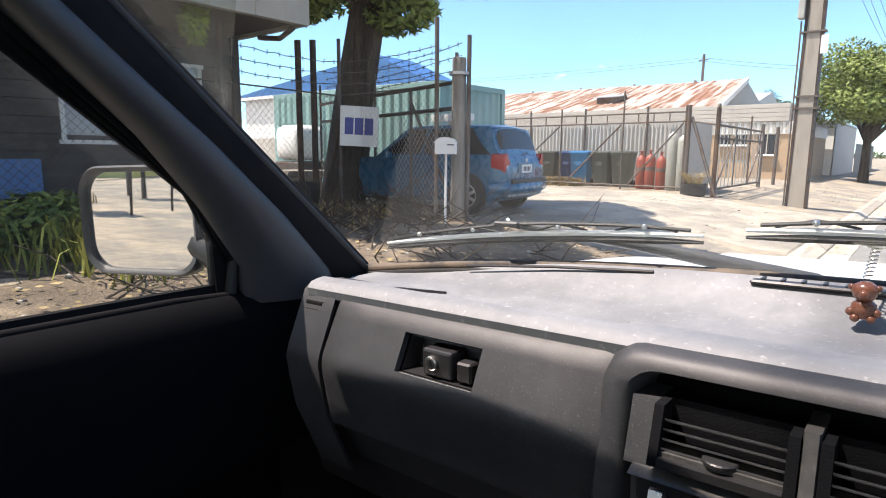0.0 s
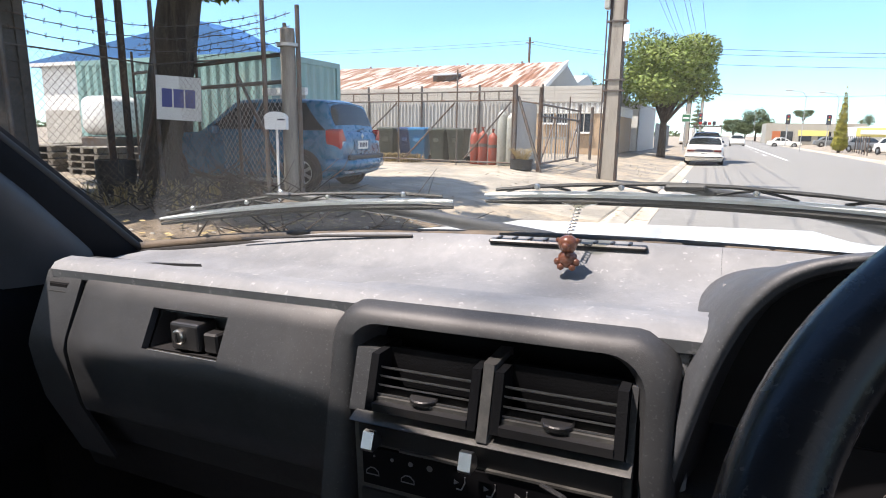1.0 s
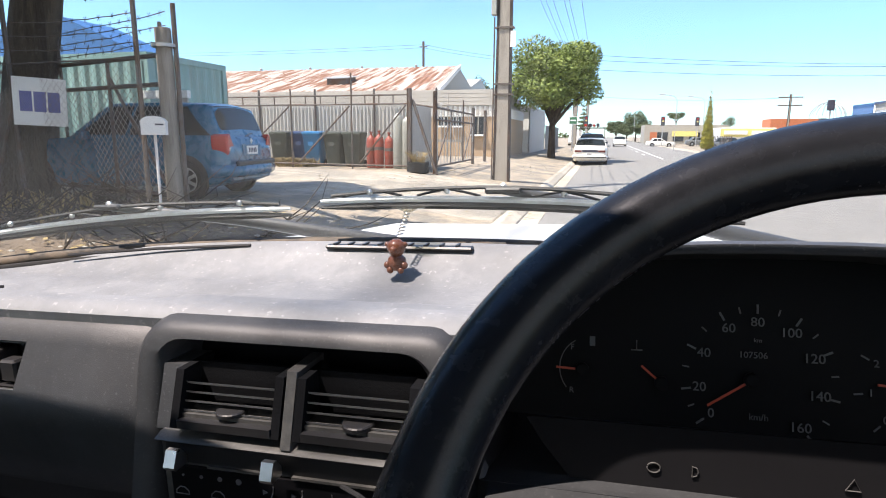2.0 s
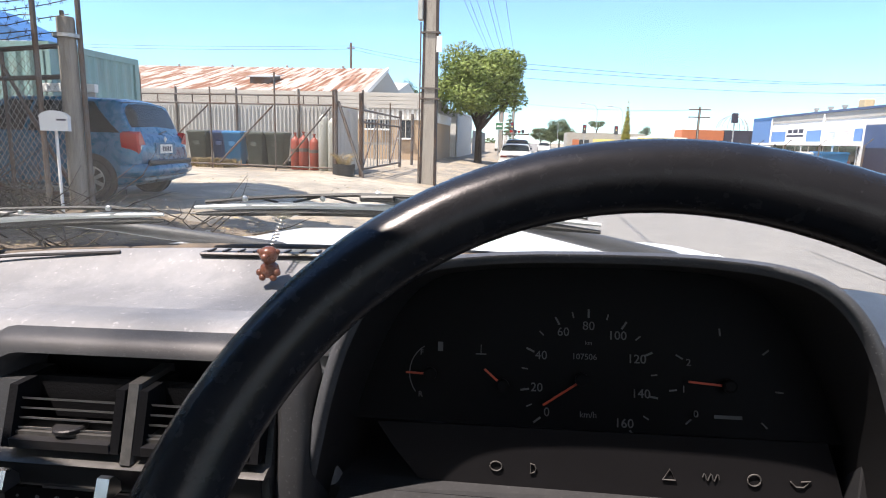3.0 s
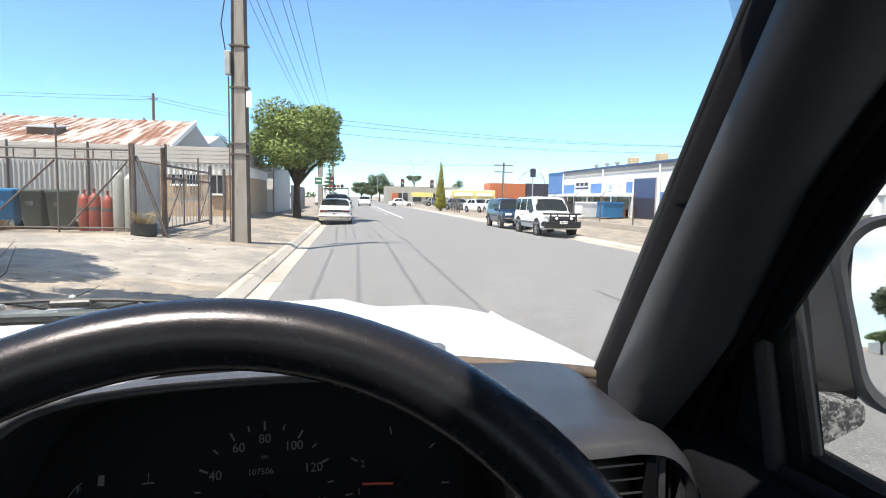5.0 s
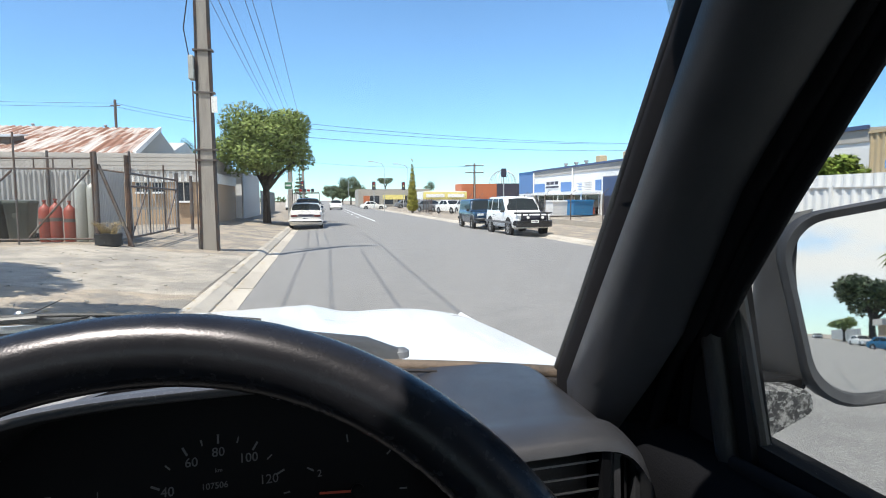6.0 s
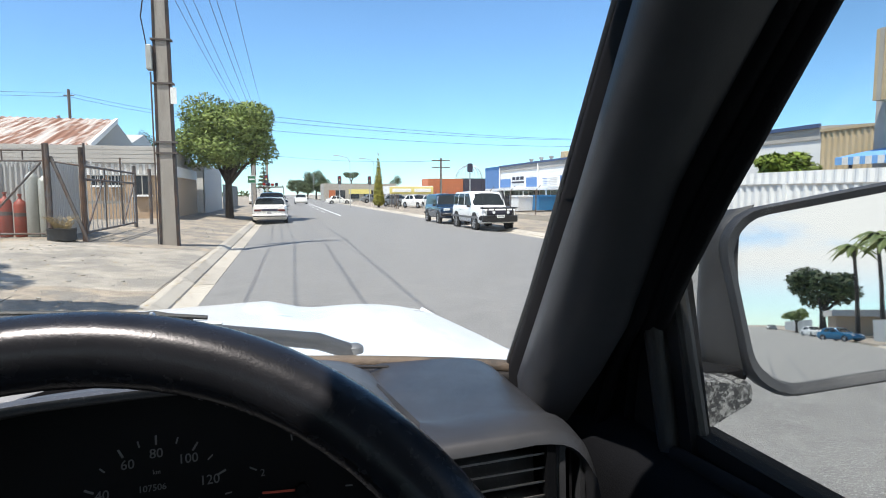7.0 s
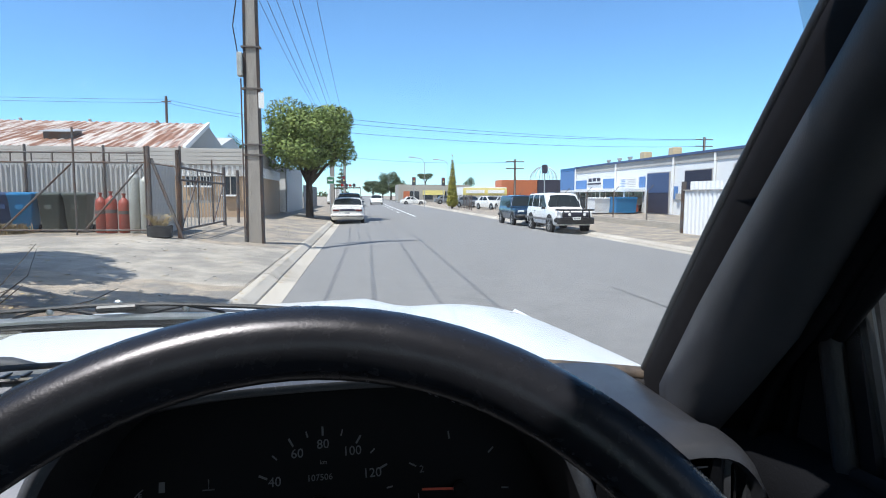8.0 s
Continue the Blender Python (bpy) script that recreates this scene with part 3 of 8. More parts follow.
def wiper(a, b, joint, pivot):
    w = thing("windscreen_wiper", "grey windscreen wiper resting low on the glass", "wiper", CAR, "windscreen wipers")
    a, b, joint, pivot = (Vector(p) for p in (a, b, joint, pivot))
    d = (b - a)
    up = Vector((0, -0.66, 0.75))
    out = Vector((0, 0.75, 0.66))
    at = lambda u, h, o=0: a + d * u + up * h + out * o + Vector((0, 0.008 * 4 * u * (1 - u), 0.008 * 4 * u * (1 - u)))
    part("rubber_blade", rod([at(u / 10, -0.006) for u in range(11)], [0.002] + [0.0045] * 9 + [0.002], 6), RUBBER, w)
    part("blade_spine", rod([at(u / 10, 0.001, 0.004) for u in range(11)], [0.002] + [0.0038] * 9 + [0.002], 6), SILVERPAINT, w, "bright metal blade backing")
    part("bow", rod([at(u, h, 0.008) for u, h in ((0.03, 0.005), (0.14, 0.009), (0.25, 0.012), (0.42, 0.0155), (0.5, 0.016), (0.58, 0.0155), (0.75, 0.012), (0.86, 0.009), (0.97, 0.005))], 0.0024, 6), RUBBER, w, smooth=60)
    for u in (0.14, 0.34, 0.62, 0.86):
        part("link", rod([at(u - 0.08, 0.004, 0.006), at(u - 0.04, 0.008, 0.008), at(u, 0.0105, 0.010), at(u + 0.04, 0.008, 0.008), at(u + 0.08, 0.004, 0.006)], 0.0016, 6), RUBBER, w, smooth=60)
        part("rivet", turned([(0.0034, 0), (0.0034, 0.003), (0.0015, 0.0045)], 10, Matrix.Translation(at(u, 0.0105, 0.006)) @ Matrix.Rotation(radians(75), 4, 'X')), CHROME, w, "bright rivet")
    part("arm", rod([pivot, pivot.lerp(joint, 0.12) + out * 0.014, pivot.lerp(joint, 0.6) + out * 0.018, joint + out * 0.010], [0.010, 0.011, 0.008, 0.005], 8), WIPERARM, w, "painted dark grey arm", 50)
    part("arm_cap", turned([(0.011, 0), (0.011, 0.008), (0.006, 0.012)], 14, Matrix.Translation(pivot)), METALGREY, w, smooth=50)
    part("clip", B(-0.020, 0.020, -0.004, 0.004, -0.003, 0.004, Matrix.Translation(joint + out * 0.008), bevel=0.002), PLASTIC, w)
    part("joint_rivet", turned([(0.004, 0), (0.004, 0.003), (0.002, 0.004)], 12, Matrix.Translation(joint + out * 0.014) @ Matrix.Rotation(radians(75), 4, 'X')), CHROME, w, "bright rivet")
    return w


def on_glass(x, s, gap=0.012):
    return screen(x, s) + Vector((0, 0.75, 0.66)) * gap


wiper(on_glass(-0.615, 0.034), on_glass(-0.15, 0.040), on_glass(-0.40, 0.056), (-0.005, 0.955, 1.300))
wiper(on_glass(-0.105, 0.052), on_glass(0.355, 0.043), on_glass(0.115, 0.064), (0.50, 0.945, 1.295))

# ================= dashboard =================
dash = thing("dashboard", "dusty grey vinyl dashboard with glovebox, vents and instruments", "dashboard", CAR)


def top_z(x, y):
    ax = abs(x)
    if x > 0.5:
        return 1.312
    z = 1.300 - 0.008 * max(0.0, (ax - 0.30) / 0.36) ** 2
    z += 0.034 * max(0.0, min(1.0, (y - 0.775) / 0.06)) ** 1.5 * (1 - min(1, ax / 0.60) ** 3)
    z += 0.020 * max(0.0, min(1.0, (0.690 - y) / 0.045))
    return z


# padded top from the screen to a rolled front edge, passenger side to driver side
rows = []
DRIVER_END = ((0.600, 0.0), (0.612, 0.0005), (0.622, 0.0025), (0.630, 0.006), (0.636, 0.0105), (0.641, 0.017), (0.645, 0.028), (0.649, 0.055))
for i in range(67):
    x = -0.634 + 1.234 * i / 58 if i < 59 else DRIVER_END[i - 59][0]
    b = screen_base(x)
    tray = 0.0
    if -0.44 < x < -0.15:
        tray = 0.006
    row = []
    y1 = b.y - 0.012
    cut = 0.15 < x < 0.50
    for k in range(17):
        y = y1 + (max(0.72 if cut else 0.640, 0.613 + max(0.0, -0.562 - x) * 1.9) - y1) * k / 16
        dip = tray * max(0.0, min(1.0, (0.760 - y) / 0.05))
        row.append((x, y, min(top_z(x, y), b.z + 0.002) - dip))
    e = tray
    if cut:
        row += [(x, 0.715 - 0.002 * k, 1.318 - 0.004 * k) for k in range(7)]
        rows.append(row)
        continue
    if x < -0.562:
        yf, zf = row[-1][1], row[-1][2]
        row += [(x, yf - 0.0025 * k, zf - 0.0004 * k * k - 0.003 * k) for k in range(1, 8)]
        rows.append(row)
        continue
    h = 1.3215
    if x >= 0.5:
        dr = DRIVER_END[i - 59][1] if i >= 59 else 0.0
        row = [(q[0], q[1], q[2] - dr) for q in row]
        h = 1.3125 - dr
        row += [(x, 0.632, h), (x, 0.622, h - 0.0006), (x, 0.613, h - 0.002), (x, 0.607, h - 0.0038), (x, 0.604, h - 0.0055), (x, 0.603, h - 0.0075), (x, 0.605, h - 0.0085)]
        rows.append(row)
        continue
    row += [(x, 0.630, h - 0.003 - e * 0.6), (x, 0.622, h - e * 0.1), (x, 0.612, h - 0.001), (x, 0.604, 1.3185), (x, 0.600, 1.3140), (x, 0.601, 1.3090), (x, 0.612, 1.3070)]
    rows.append(row)
bm = bmesh.new()
loft(bm, rows[:37] + [[(q[0] + 0.0211, q[1], q[2]) for q in rows[36]]])
part("padded_top", shell(bm, -0.004), DASHTOP, dash, "dusty grey padded dash top with sheen put into its colour", 38)
bm = bmesh.new()
loft(bm, rows[37:52])
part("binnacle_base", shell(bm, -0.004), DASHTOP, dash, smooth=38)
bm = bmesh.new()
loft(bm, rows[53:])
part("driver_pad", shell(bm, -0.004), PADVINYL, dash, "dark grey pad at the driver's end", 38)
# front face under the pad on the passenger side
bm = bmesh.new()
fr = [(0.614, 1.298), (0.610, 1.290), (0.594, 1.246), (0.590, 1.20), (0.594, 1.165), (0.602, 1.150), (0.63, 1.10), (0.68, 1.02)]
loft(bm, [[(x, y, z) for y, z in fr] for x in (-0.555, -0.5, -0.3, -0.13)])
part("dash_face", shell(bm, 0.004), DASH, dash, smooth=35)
# end block with side vent at the passenger end
bm = bmesh.new()
loft(bm, [[(x, y, z) for y, z in ((0.66, 1.317), (0.612, 1.3205), (0.600, 1.312), (0.590, 1.29), (0.570, 1.246), (0.566, 1.232), (0.569, 1.205), (0.576, 1.165), (0.61, 1.08))] for x in (-0.562, -0.555, -0.50)])
part("end_panel", shell(bm, 0.004), DASH, dash, smooth=35)
sv = part("side_vent", B(-0.5555, -0.5165, 0.594, 0.612, 1.2500, 1.3035, bevel=0.003), PLASTIC, dash, "black side vent")
part("cavity", B(-0.551, -0.521, 0.5925, 0.596, 1.2545, 1.2990), MATTE, sv)
for k in range(4):
    part("slat", B(-0.551, -0.521, 0.590, 0.594, 1.2575 + 0.0105 * k, 1.2600 + 0.0105 * k), GREYPL, sv)

# glovebox door: an upper facet that takes the light and a lower one turned under
gx0, gx1 = -0.488, -0.142
def face_y(z):
    return float(np.interp(z, [1.165, 1.195, 1.212, 1.224, 1.234, 1.243, 1.252, 1.275, 1.302], [0.5765, 0.5715, 0.5690, 0.5672, 0.5665, 0.5680, 0.5720, 0.5840, 0.5980]))
rx0, rx1, rz0, rz1 = -0.370, -0.270, 1.250, 1.287
bm = bmesh.new()
zs = [1.3010, 1.2975, rz1, 1.27, rz0, 1.243, 1.234, 1.224, 1.212, 1.195, 1.172, 1.165]
xs = [gx0, gx0 + 0.012, -0.43, rx0, (rx0 + rx1) / 2, rx1, -0.21, gx1 - 0.012, gx1]
grid = [[bm.verts.new((x, face_y(z) - (0.0 if 0 < i < len(xs) - 1 and 0 < j < len(zs) - 1 else -0.006), z)) for i, x in enumerate(xs)] for j, z in enumerate(zs)]
for j in range(len(zs) - 1):
    for i in range(len(xs) - 1):
        if rx0 <= xs[i] and xs[i + 1] <= rx1 and rz0 <= zs[j + 1] and zs[j] <= rz1:
            continue
        bm.faces.new((grid[j][i], grid[j][i + 1], grid[j + 1][i + 1], grid[j + 1][i]))
part("door_gap", B(gx0 - 0.004, gx1 + 0.004, 0.5995, 0.610, 1.290, 1.3085), MATTE, dash, "dark gap above the glovebox door")
for xa, xb in ((-0.4995, gx0 + 0.001), (gx1 - 0.001, -0.1335)):
    gap_ = bmesh.new()
    loft(gap_, [[(xa, face_y(z) + 0.007, z), (xb, face_y(z) + 0.007, z)] for z in (1.165, 1.195, 1.212, 1.224, 1.234, 1.243, 1.252, 1.275, 1.300)])
    part("door_gap", shell(gap_, 0.002), MATTE, dash, "dark gap beside the glovebox door")
gb = part("glovebox_door", shell(bm, -0.008), DASH, dash, "worn grey glovebox door with scuffs", 50)
bm = bmesh.new()
cx = [(rx0, rz1), (rx1, rz1), (rx1, rz0), (rx0, rz0)]
loft(bm, [[(x, face_y(z) + 0.002, z) for x, z in cx], [(x + (0.004 if x < -0.3 else -0.004), face_y(z) + 0.024, z) for x, z in cx]], True)
bm.faces.new([bm.verts.new((x + (0.004 if x < -0.3 else -0.004), face_y(z) + 0.024, z)) for x, z in cx])
part("latch_recess", shell(bm, 0.002), PLASTIC, gb)
part("recess_lip", rod([(rx0 + 0.002, face_y(rz0) - 0.002, rz0), (rx1 - 0.002, face_y(rz0) - 0.002, rz0)], 0.0022, 6), CHROME, gb, "worn bright lip")
lt = part("latch", B(-0.340, -0.302, face_y(1.268) - 0.006, face_y(1.268) + 0.02, 1.2535, 1.2815, bevel=0.003, seg=2), PLASTIC, gb, "black latch body")
part("lock_barrel", turned([(0.0075, 0), (0.0075, 0.004), (0.006, 0.005)], 16, Matrix.Translation((-0.326, face_y(1.268) - 0.005, 1.268)) @ Matrix.Rotation(radians(90), 4, 'X')), CHROME, lt, "bright lock barrel")
part("key_slot", B(-0.3269, -0.3251, face_y(1.268) - 0.0112, face_y(1.268) - 0.008, 1.2635, 1.2725), PLASTIC, lt)
part("latch_lever", B(-0.297, -0.279, face_y(1.262) - 0.002, face_y(1.262) + 0.018, 1.2545, 1.2745, bevel=0.002), PLASTIC, gb)
part("lower_edge", rod([(gx0 + 0.004, face_y(1.166) - 0.002, 1.164), (gx1 - 0.004, face_y(1.166) - 0.002, 1.164)], 0.0015, 6), DASHTOP, dash, "thin pale edge strip")
part("scuff", rod([(-0.2045, face_y(1.252) - 0.0002, 1.252), (-0.2040, face_y(1.263) - 0.0002, 1.263), (-0.2030, face_y(1.274) - 0.0002, 1.274)], 0.0005, 4), DASHTOP, gb, "pale scratch")

part("door_edge", rod([(gx0 + 0.01, face_y(1.300) + 0.001, 1.3005), (gx1 - 0.012, face_y(1.300) + 0.001, 1.3005), (gx1 - 0.004, face_y(1.298) + 0.001, 1.2980), (gx1 - 0.0005, face_y(1.291) + 0.001, 1.291), (gx1 - 0.0005, face_y(1.25) + 0.001, 1.25)], 0.0009, 5), DASHTOP, gb, "rubbed pale edge")
for sx_, sz_, ln_ in ((-0.236, 1.2565, 0.004), (-0.415, 1.262, 0.006), (-0.19, 1.268, 0.008), (-0.452, 1.25, 0.005)):
    part("scuff", B(sx_, sx_ + 0.0010, face_y(sz_) - 0.0006, face_y(sz_) + 0.001, sz_, sz_ + ln_), GREYPL, gb)
# flat dark triangles laid on for the shade and gaps beside the ledge
for pts in ([(-0.158, 0.652), (-0.128, 0.655), (-0.126, 0.680)], [(-0.44, 0.622), (-0.36, 0.640), (-0.42, 0.632)]):
    bm = bmesh.new()
    bm.faces.new([bm.verts.new((x, y, top_z(x, y) + 0.0022)) for x, y in pts])
    part("ledge_gap", shell(bm, 0.003), PLASTIC, dash, "dark plate standing for shade and gap beside the dash ledge")

# centre cowl: a hood with rounded shoulders round the vents
def cowl_ring(y, x0, x1, zt, r, zb):
    pts = [(x0, y, zb)]
    pts += [(x0, y, zb + (zt - r - zb) * k / 4) for k in range(1, 4)]
    pts += [(x0 + r - r * math.cos(radians(15 * k)), y, zt - r + r * math.sin(radians(15 * k))) for k in range(7)]
    pts += [(x0 + r + (x1 - x0 - 2 * r) * k / 6, y, zt) for k in range(1, 6)]
    pts += [(x1 - r + r * math.sin(radians(15 * k)), y, zt - r + r * math.cos(radians(15 * k))) for k in range(7)]
    pts += [(x1, y, zt - r + (zb - zt + r) * k / 4) for k in range(1, 5)]
    return pts


def lean(pts, top, bottom):
    """Shears a ring so that its foot comes nearer to the seats than its top."""
    return [(x, y + bottom + (top - bottom) * max(0, (z - 1.10)) / 0.22, z) for x, y, z in pts]


rings = [lean(cowl_ring(0.665, -0.150, 0.130, 1.3100, 0.020, 1.06), 0, -0.05),
         lean(cowl_ring(0.625, -0.150, 0.130, 1.3210, 0.024, 1.06), 0, -0.05),
         lean(cowl_ring(0.602, -0.150, 0.129, 1.3200, 0.028, 1.06), 0, -0.05),
         lean(cowl_ring(0.588, -0.148, 0.126, 1.3168, 0.030, 1.06), 0, -0.05),
         lean(cowl_ring(0.582, -0.144, 0.121, 1.3120, 0.030, 1.06), 0, -0.05),
         lean(cowl_ring(0.581, -0.130, 0.109, 1.3055, 0.028, 1.06), 0, -0.05),
         lean(cowl_ring(0.588, -0.122, 0.103, 1.3030, 0.026, 1.06), 0, -0.05),
         lean(cowl_ring(0.640, -0.120, 0.101, 1.3020, 0.026, 1.06), 0, -0.05)]
bm = bmesh.new()
loft(bm, rings)
part("centre_cowl", bm, DASH, dash, "grained grey cowl round the centre vents", 50)
# near-black plate: the recess's deep shade is put into its colour
part("cowl_back", B(-0.125, 0.115, 0.622, 0.628, 1.06, 1.31), DOORTRIM, dash)
for x in (-0.05, 0.045):
    part("screw_cover", rod([(x + 0.013 * math.cos(a * math.pi / 8), 0.636 + 0.008 * math.sin(a * math.pi / 8), 1.3215) for a in range(16)], 0.0010, 5, True), DASH, dash)


def vent(x0, x1, z0, z1, y_at, parent, n, label):
    """A louvred vent: frame, slats and thumb wheel; y_at gives the face's y at a height."""
    # back plate coloured near-black to hold the shade behind the slats
    v = part("vent", prism([(x0, z0), (x1, z0), (x1, z1), (x0, z1)], "y", y_at(z0) + 0.030, y_at(z0) + 0.034), DOORTRIM, parent, label)
    w = 0.007
    for a, b in ((x0, x0 + w), (x1 - w, x1)):
        bm = bmesh.new()
        loft(bm, [[(a, y_at(z) - 0.004, z), (b, y_at(z) - 0.004, z), (b, y_at(z) + 0.034, z), (a, y_at(z) + 0.034, z)] for z in (z0, z1)], True, True)
        part("frame_side", bm, DOORTRIM, v)
    part("frame_bottom", B(x0 + w, x1 - w, y_at(z0) - 0.004, y_at(z0) + 0.032, z0, z0 + 0.0065), PLASTIC, v)
    for k in range(n):
        z = z0 + 0.0115 + (z1 - z0 - 0.022) * k / (n - 1)
        y = y_at(z)
        bm = bmesh.new()
        loft(bm, [[(x, y + 0.002, z - 0.0016), (x, y + 0.0012, z + 0.0004), (x, y + 0.014, z - 0.0062), (x, y + 0.014, z - 0.0080)] for x in (x0 + w, x1 - w)], True, True)
        part("slat", bm, SLATGREY, v)
    part("tray", B(x0 + w, x1 - w, y_at(z0) + 0.003, y_at(z0) + 0.020, z0 + 0.0065, z0 + 0.0095), GREYPL, v)
    part("thumb_wheel", turned([(0.011, -0.002), (0.012, -0.001), (0.012, 0.001), (0.011, 0.002)], 20, pose((x0 + x1) / 2, y_at(z0) + 0.010, z0 + 0.0115)), PLASTIC, v, "ribbed black thumb wheel")
    return v


vy = lambda z: 0.556 + (z - 1.246) * 0.36
vent(-0.1005, -0.0065, 1.243, 1.2850, vy, dash, 4, "black vent with dusty grey slats")
vent(0.0045, 0.0985, 1.243, 1.2850, vy, dash, 4, "black vent with dusty grey slats")
bm = bmesh.new()
loft(bm, [[(-0.0060, vy(z) - 0.001, z), (-0.0050, vy(z) - 0.003, z), (0.0030, vy(z) - 0.003, z), (0.0040, vy(z) - 0.001, z), (0.0040, 0.61, z), (-0.0060, 0.61, z)] for z in (1.236, 1.26, 1.289)], True, True)
part("vent_divider", bm, GREYPL, dash)
for a, b in ((-0.1215, -0.101), (0.099, 0.1035)):
    bm = bmesh.new()
    loft(bm, [[(a, vy(z) + 0.008, z), (b, vy(z) + 0.008, z), (b, 0.61, z), (a, 0.61, z)] for z in (1.236, 1.284)], True, True)
    part("vent_cheek", bm, DASH, dash)
# control panel below the vents
hp = part("heater_panel", prism([(0.556, 1.237), (0.548, 1.2335), (0.556, 1.231), (0.556, 1.120), (0.60, 1.120), (0.60, 1.237)], "x", -0.1135, 0.1035), GREYPL, dash, "dusty heater control panel", 30)
for i, (x, w) in enumerate(((-0.0925, 0.0095), (-0.0120, 0.0095))):
    part("slider_knob", prism([(0.533, 1.219), (0.531, 1.222), (0.536, 1.2335), (0.540, 1.2335), (0.546, 1.226), (0.546, 1.219)], "x", x, x + w), CHROME, hp, "pale slider knob")
part("upper_slot", B(-0.108, 0.098, 0.5535, 0.557, 1.214, 1.2295), PLASTIC, hp)
part("slot_edge", B(-0.070, -0.018, 0.5505, 0.5565, 1.2125, 1.2145), GREYPL, hp)
part("slot_edge", B(0.002, 0.092, 0.5505, 0.5565, 1.2125, 1.2145), GREYPL, hp)
part("icon_plate", B(-0.105, 0.098, 0.5525, 0.5562, 1.178, 1.2105), DIALFACE, hp, "black plate with white symbols")
for k in range(4):
    part("dot_mark", turned([(0.0010 + 0.0005 * k, 0), (0.0010 + 0.0005 * k, 0.0006)], 10, Matrix.Translation((-0.094 + 0.0165 * k, 0.5525, 1.2035)) @ Matrix.Rotation(radians(90), 4, 'X')), DIALINK, hp)
for k in range(4):
    x = -0.018 + 0.024 * k
    part("seat_mark", rod([(x - 0.004, 0.5521, 1.1925), (x, 0.5521, 1.1925), (x + 0.003, 0.5521, 1.199), (x + 0.003, 0.5521, 1.2035)], 0.0006, 5), DIALINK, hp)
    part("arrow_mark", prism([(x - 0.006, 1.200), (x - 0.002, 1.198), (x - 0.006, 1.196)], "y", 0.5518, 0.5524), DIALINK, hp)
for x in (-0.096, -0.064, 0.048, 0.078):
    part("car_mark", rod([(x - 0.006, 0.5521, 1.187), (x - 0.0055, 0.5521, 1.190), (x - 0.002, 0.5521, 1.193), (x + 0.002, 0.5521, 1.193), (x + 0.0055, 0.5521, 1.190), (x + 0.006, 0.5521, 1.187)], 0.0005, 5, True), DIALINK, hp)
part("lower_slot", B(-0.108, 0.098, 0.5535, 0.557, 1.150, 1.172), PLASTIC, hp)
part("slider_knob", B(-0.1, -0.082, 0.530, 0.552, 1.156, 1.166, bevel=0.002), GREYPL, hp)
part("cable", rod([(0.045, 0.545, 1.2165), (0.062, 0.536, 1.217), (0.078, 0.534, 1.208), (0.084, 0.536, 1.19), (0.083, 0.54, 1.16)], 0.0018, 6), RUBBER, hp, "thin black cable")
# passenger-side demister slot and the sloping slot by the screen
sl_ = part("demister_slot", B(-0.096, 0.082, 0.822, 0.842, 1.3325, 1.3375, bevel=0.002), PLASTIC, dash, "black demister grille")
for k in range(9):
    part("vane", B(-0.086 + 0.0185 * k, -0.083 + 0.0185 * k, 0.824, 0.840, 1.3370, 1.3395), PLASTIC, sl_)
for xa, xb in ((-0.46, -0.20), (0.30, 0.52)):
    part("demister_gap", rod([screen_base(x) + Vector((0, -0.028, -0.001)) for x in (xa, (xa + xb) / 2, xb)], 0.002, 6), PLASTIC, dash)

# driver's end: panel with vent and side demister, turning a rounded corner to the door
bm = bmesh.new()
loft(bm, [[(x, y, z) for y, z in ((0.75, 1.285), (0.66, 1.295), (0.645, 1.298), (0.632, 1.297), (0.628, 1.288), (0.628, 1.236), (0.60, 1.20), (0.62, 1.05))] for x in (0.51, 0.56, 0.60, 0.632)])
part("driver_end", shell(bm, 0.004), DASH, dash, "grey dash end beside the driver's door", 40)
vent(0.520, 0.616, 1.247, 1.3035, lambda z: 0.604, dash, 4, "black vent with dusty grey slats")
def lip_z(x):
    return 1.3045 - float(np.interp(x, [q[0] for q in DRIVER_END], [q[1] for q in DRIVER_END]))
for xa, xb, za, zb in ((0.505, 0.5195, 1.19, 1.3045), (0.6165, 0.6212, 1.19, 1.3020), (0.5195, 0.6165, 1.19, 1.2465), (0.6212, 0.6425, 1.19, 1.2320)):
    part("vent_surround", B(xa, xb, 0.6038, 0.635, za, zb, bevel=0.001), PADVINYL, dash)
outer = [(x, min(z, lip_z(x) + 0.001)) for x, z in rounded(0.6205, 0.6425, 1.230, 1.3040, 0.008, 4)]
inner = [(x, min(z, lip_z(x) - 0.003)) for x, z in rounded(0.6250, 0.6375, 1.238, 1.2985, 0.006, 4)]
bm = bmesh.new()
loft(bm, [[(x, 0.615, z) for x, z in outer], [(x, 0.6030, z) for x, z in outer], [(x, 0.6018, z) for x, z in inner], [(x, 0.6030, z) for x, z in inner], [(x, 0.625, z) for x, z in inner]], True)
bm.faces.new([bm.verts.new((x, 0.622, z)) for x, z in inner])
dem = part("side_demister", bm, DASH, dash, "worn grey surround of the side demister slot", 35)
part("vane", B(0.6302, 0.6322, 0.606, 0.620, 1.240, 1.292), MATTE, dem)
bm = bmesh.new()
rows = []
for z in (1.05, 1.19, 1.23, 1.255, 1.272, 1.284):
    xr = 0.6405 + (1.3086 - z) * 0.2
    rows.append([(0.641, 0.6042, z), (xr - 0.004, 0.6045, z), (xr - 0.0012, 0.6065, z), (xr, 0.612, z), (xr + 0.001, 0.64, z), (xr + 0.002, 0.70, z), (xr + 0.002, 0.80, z)])
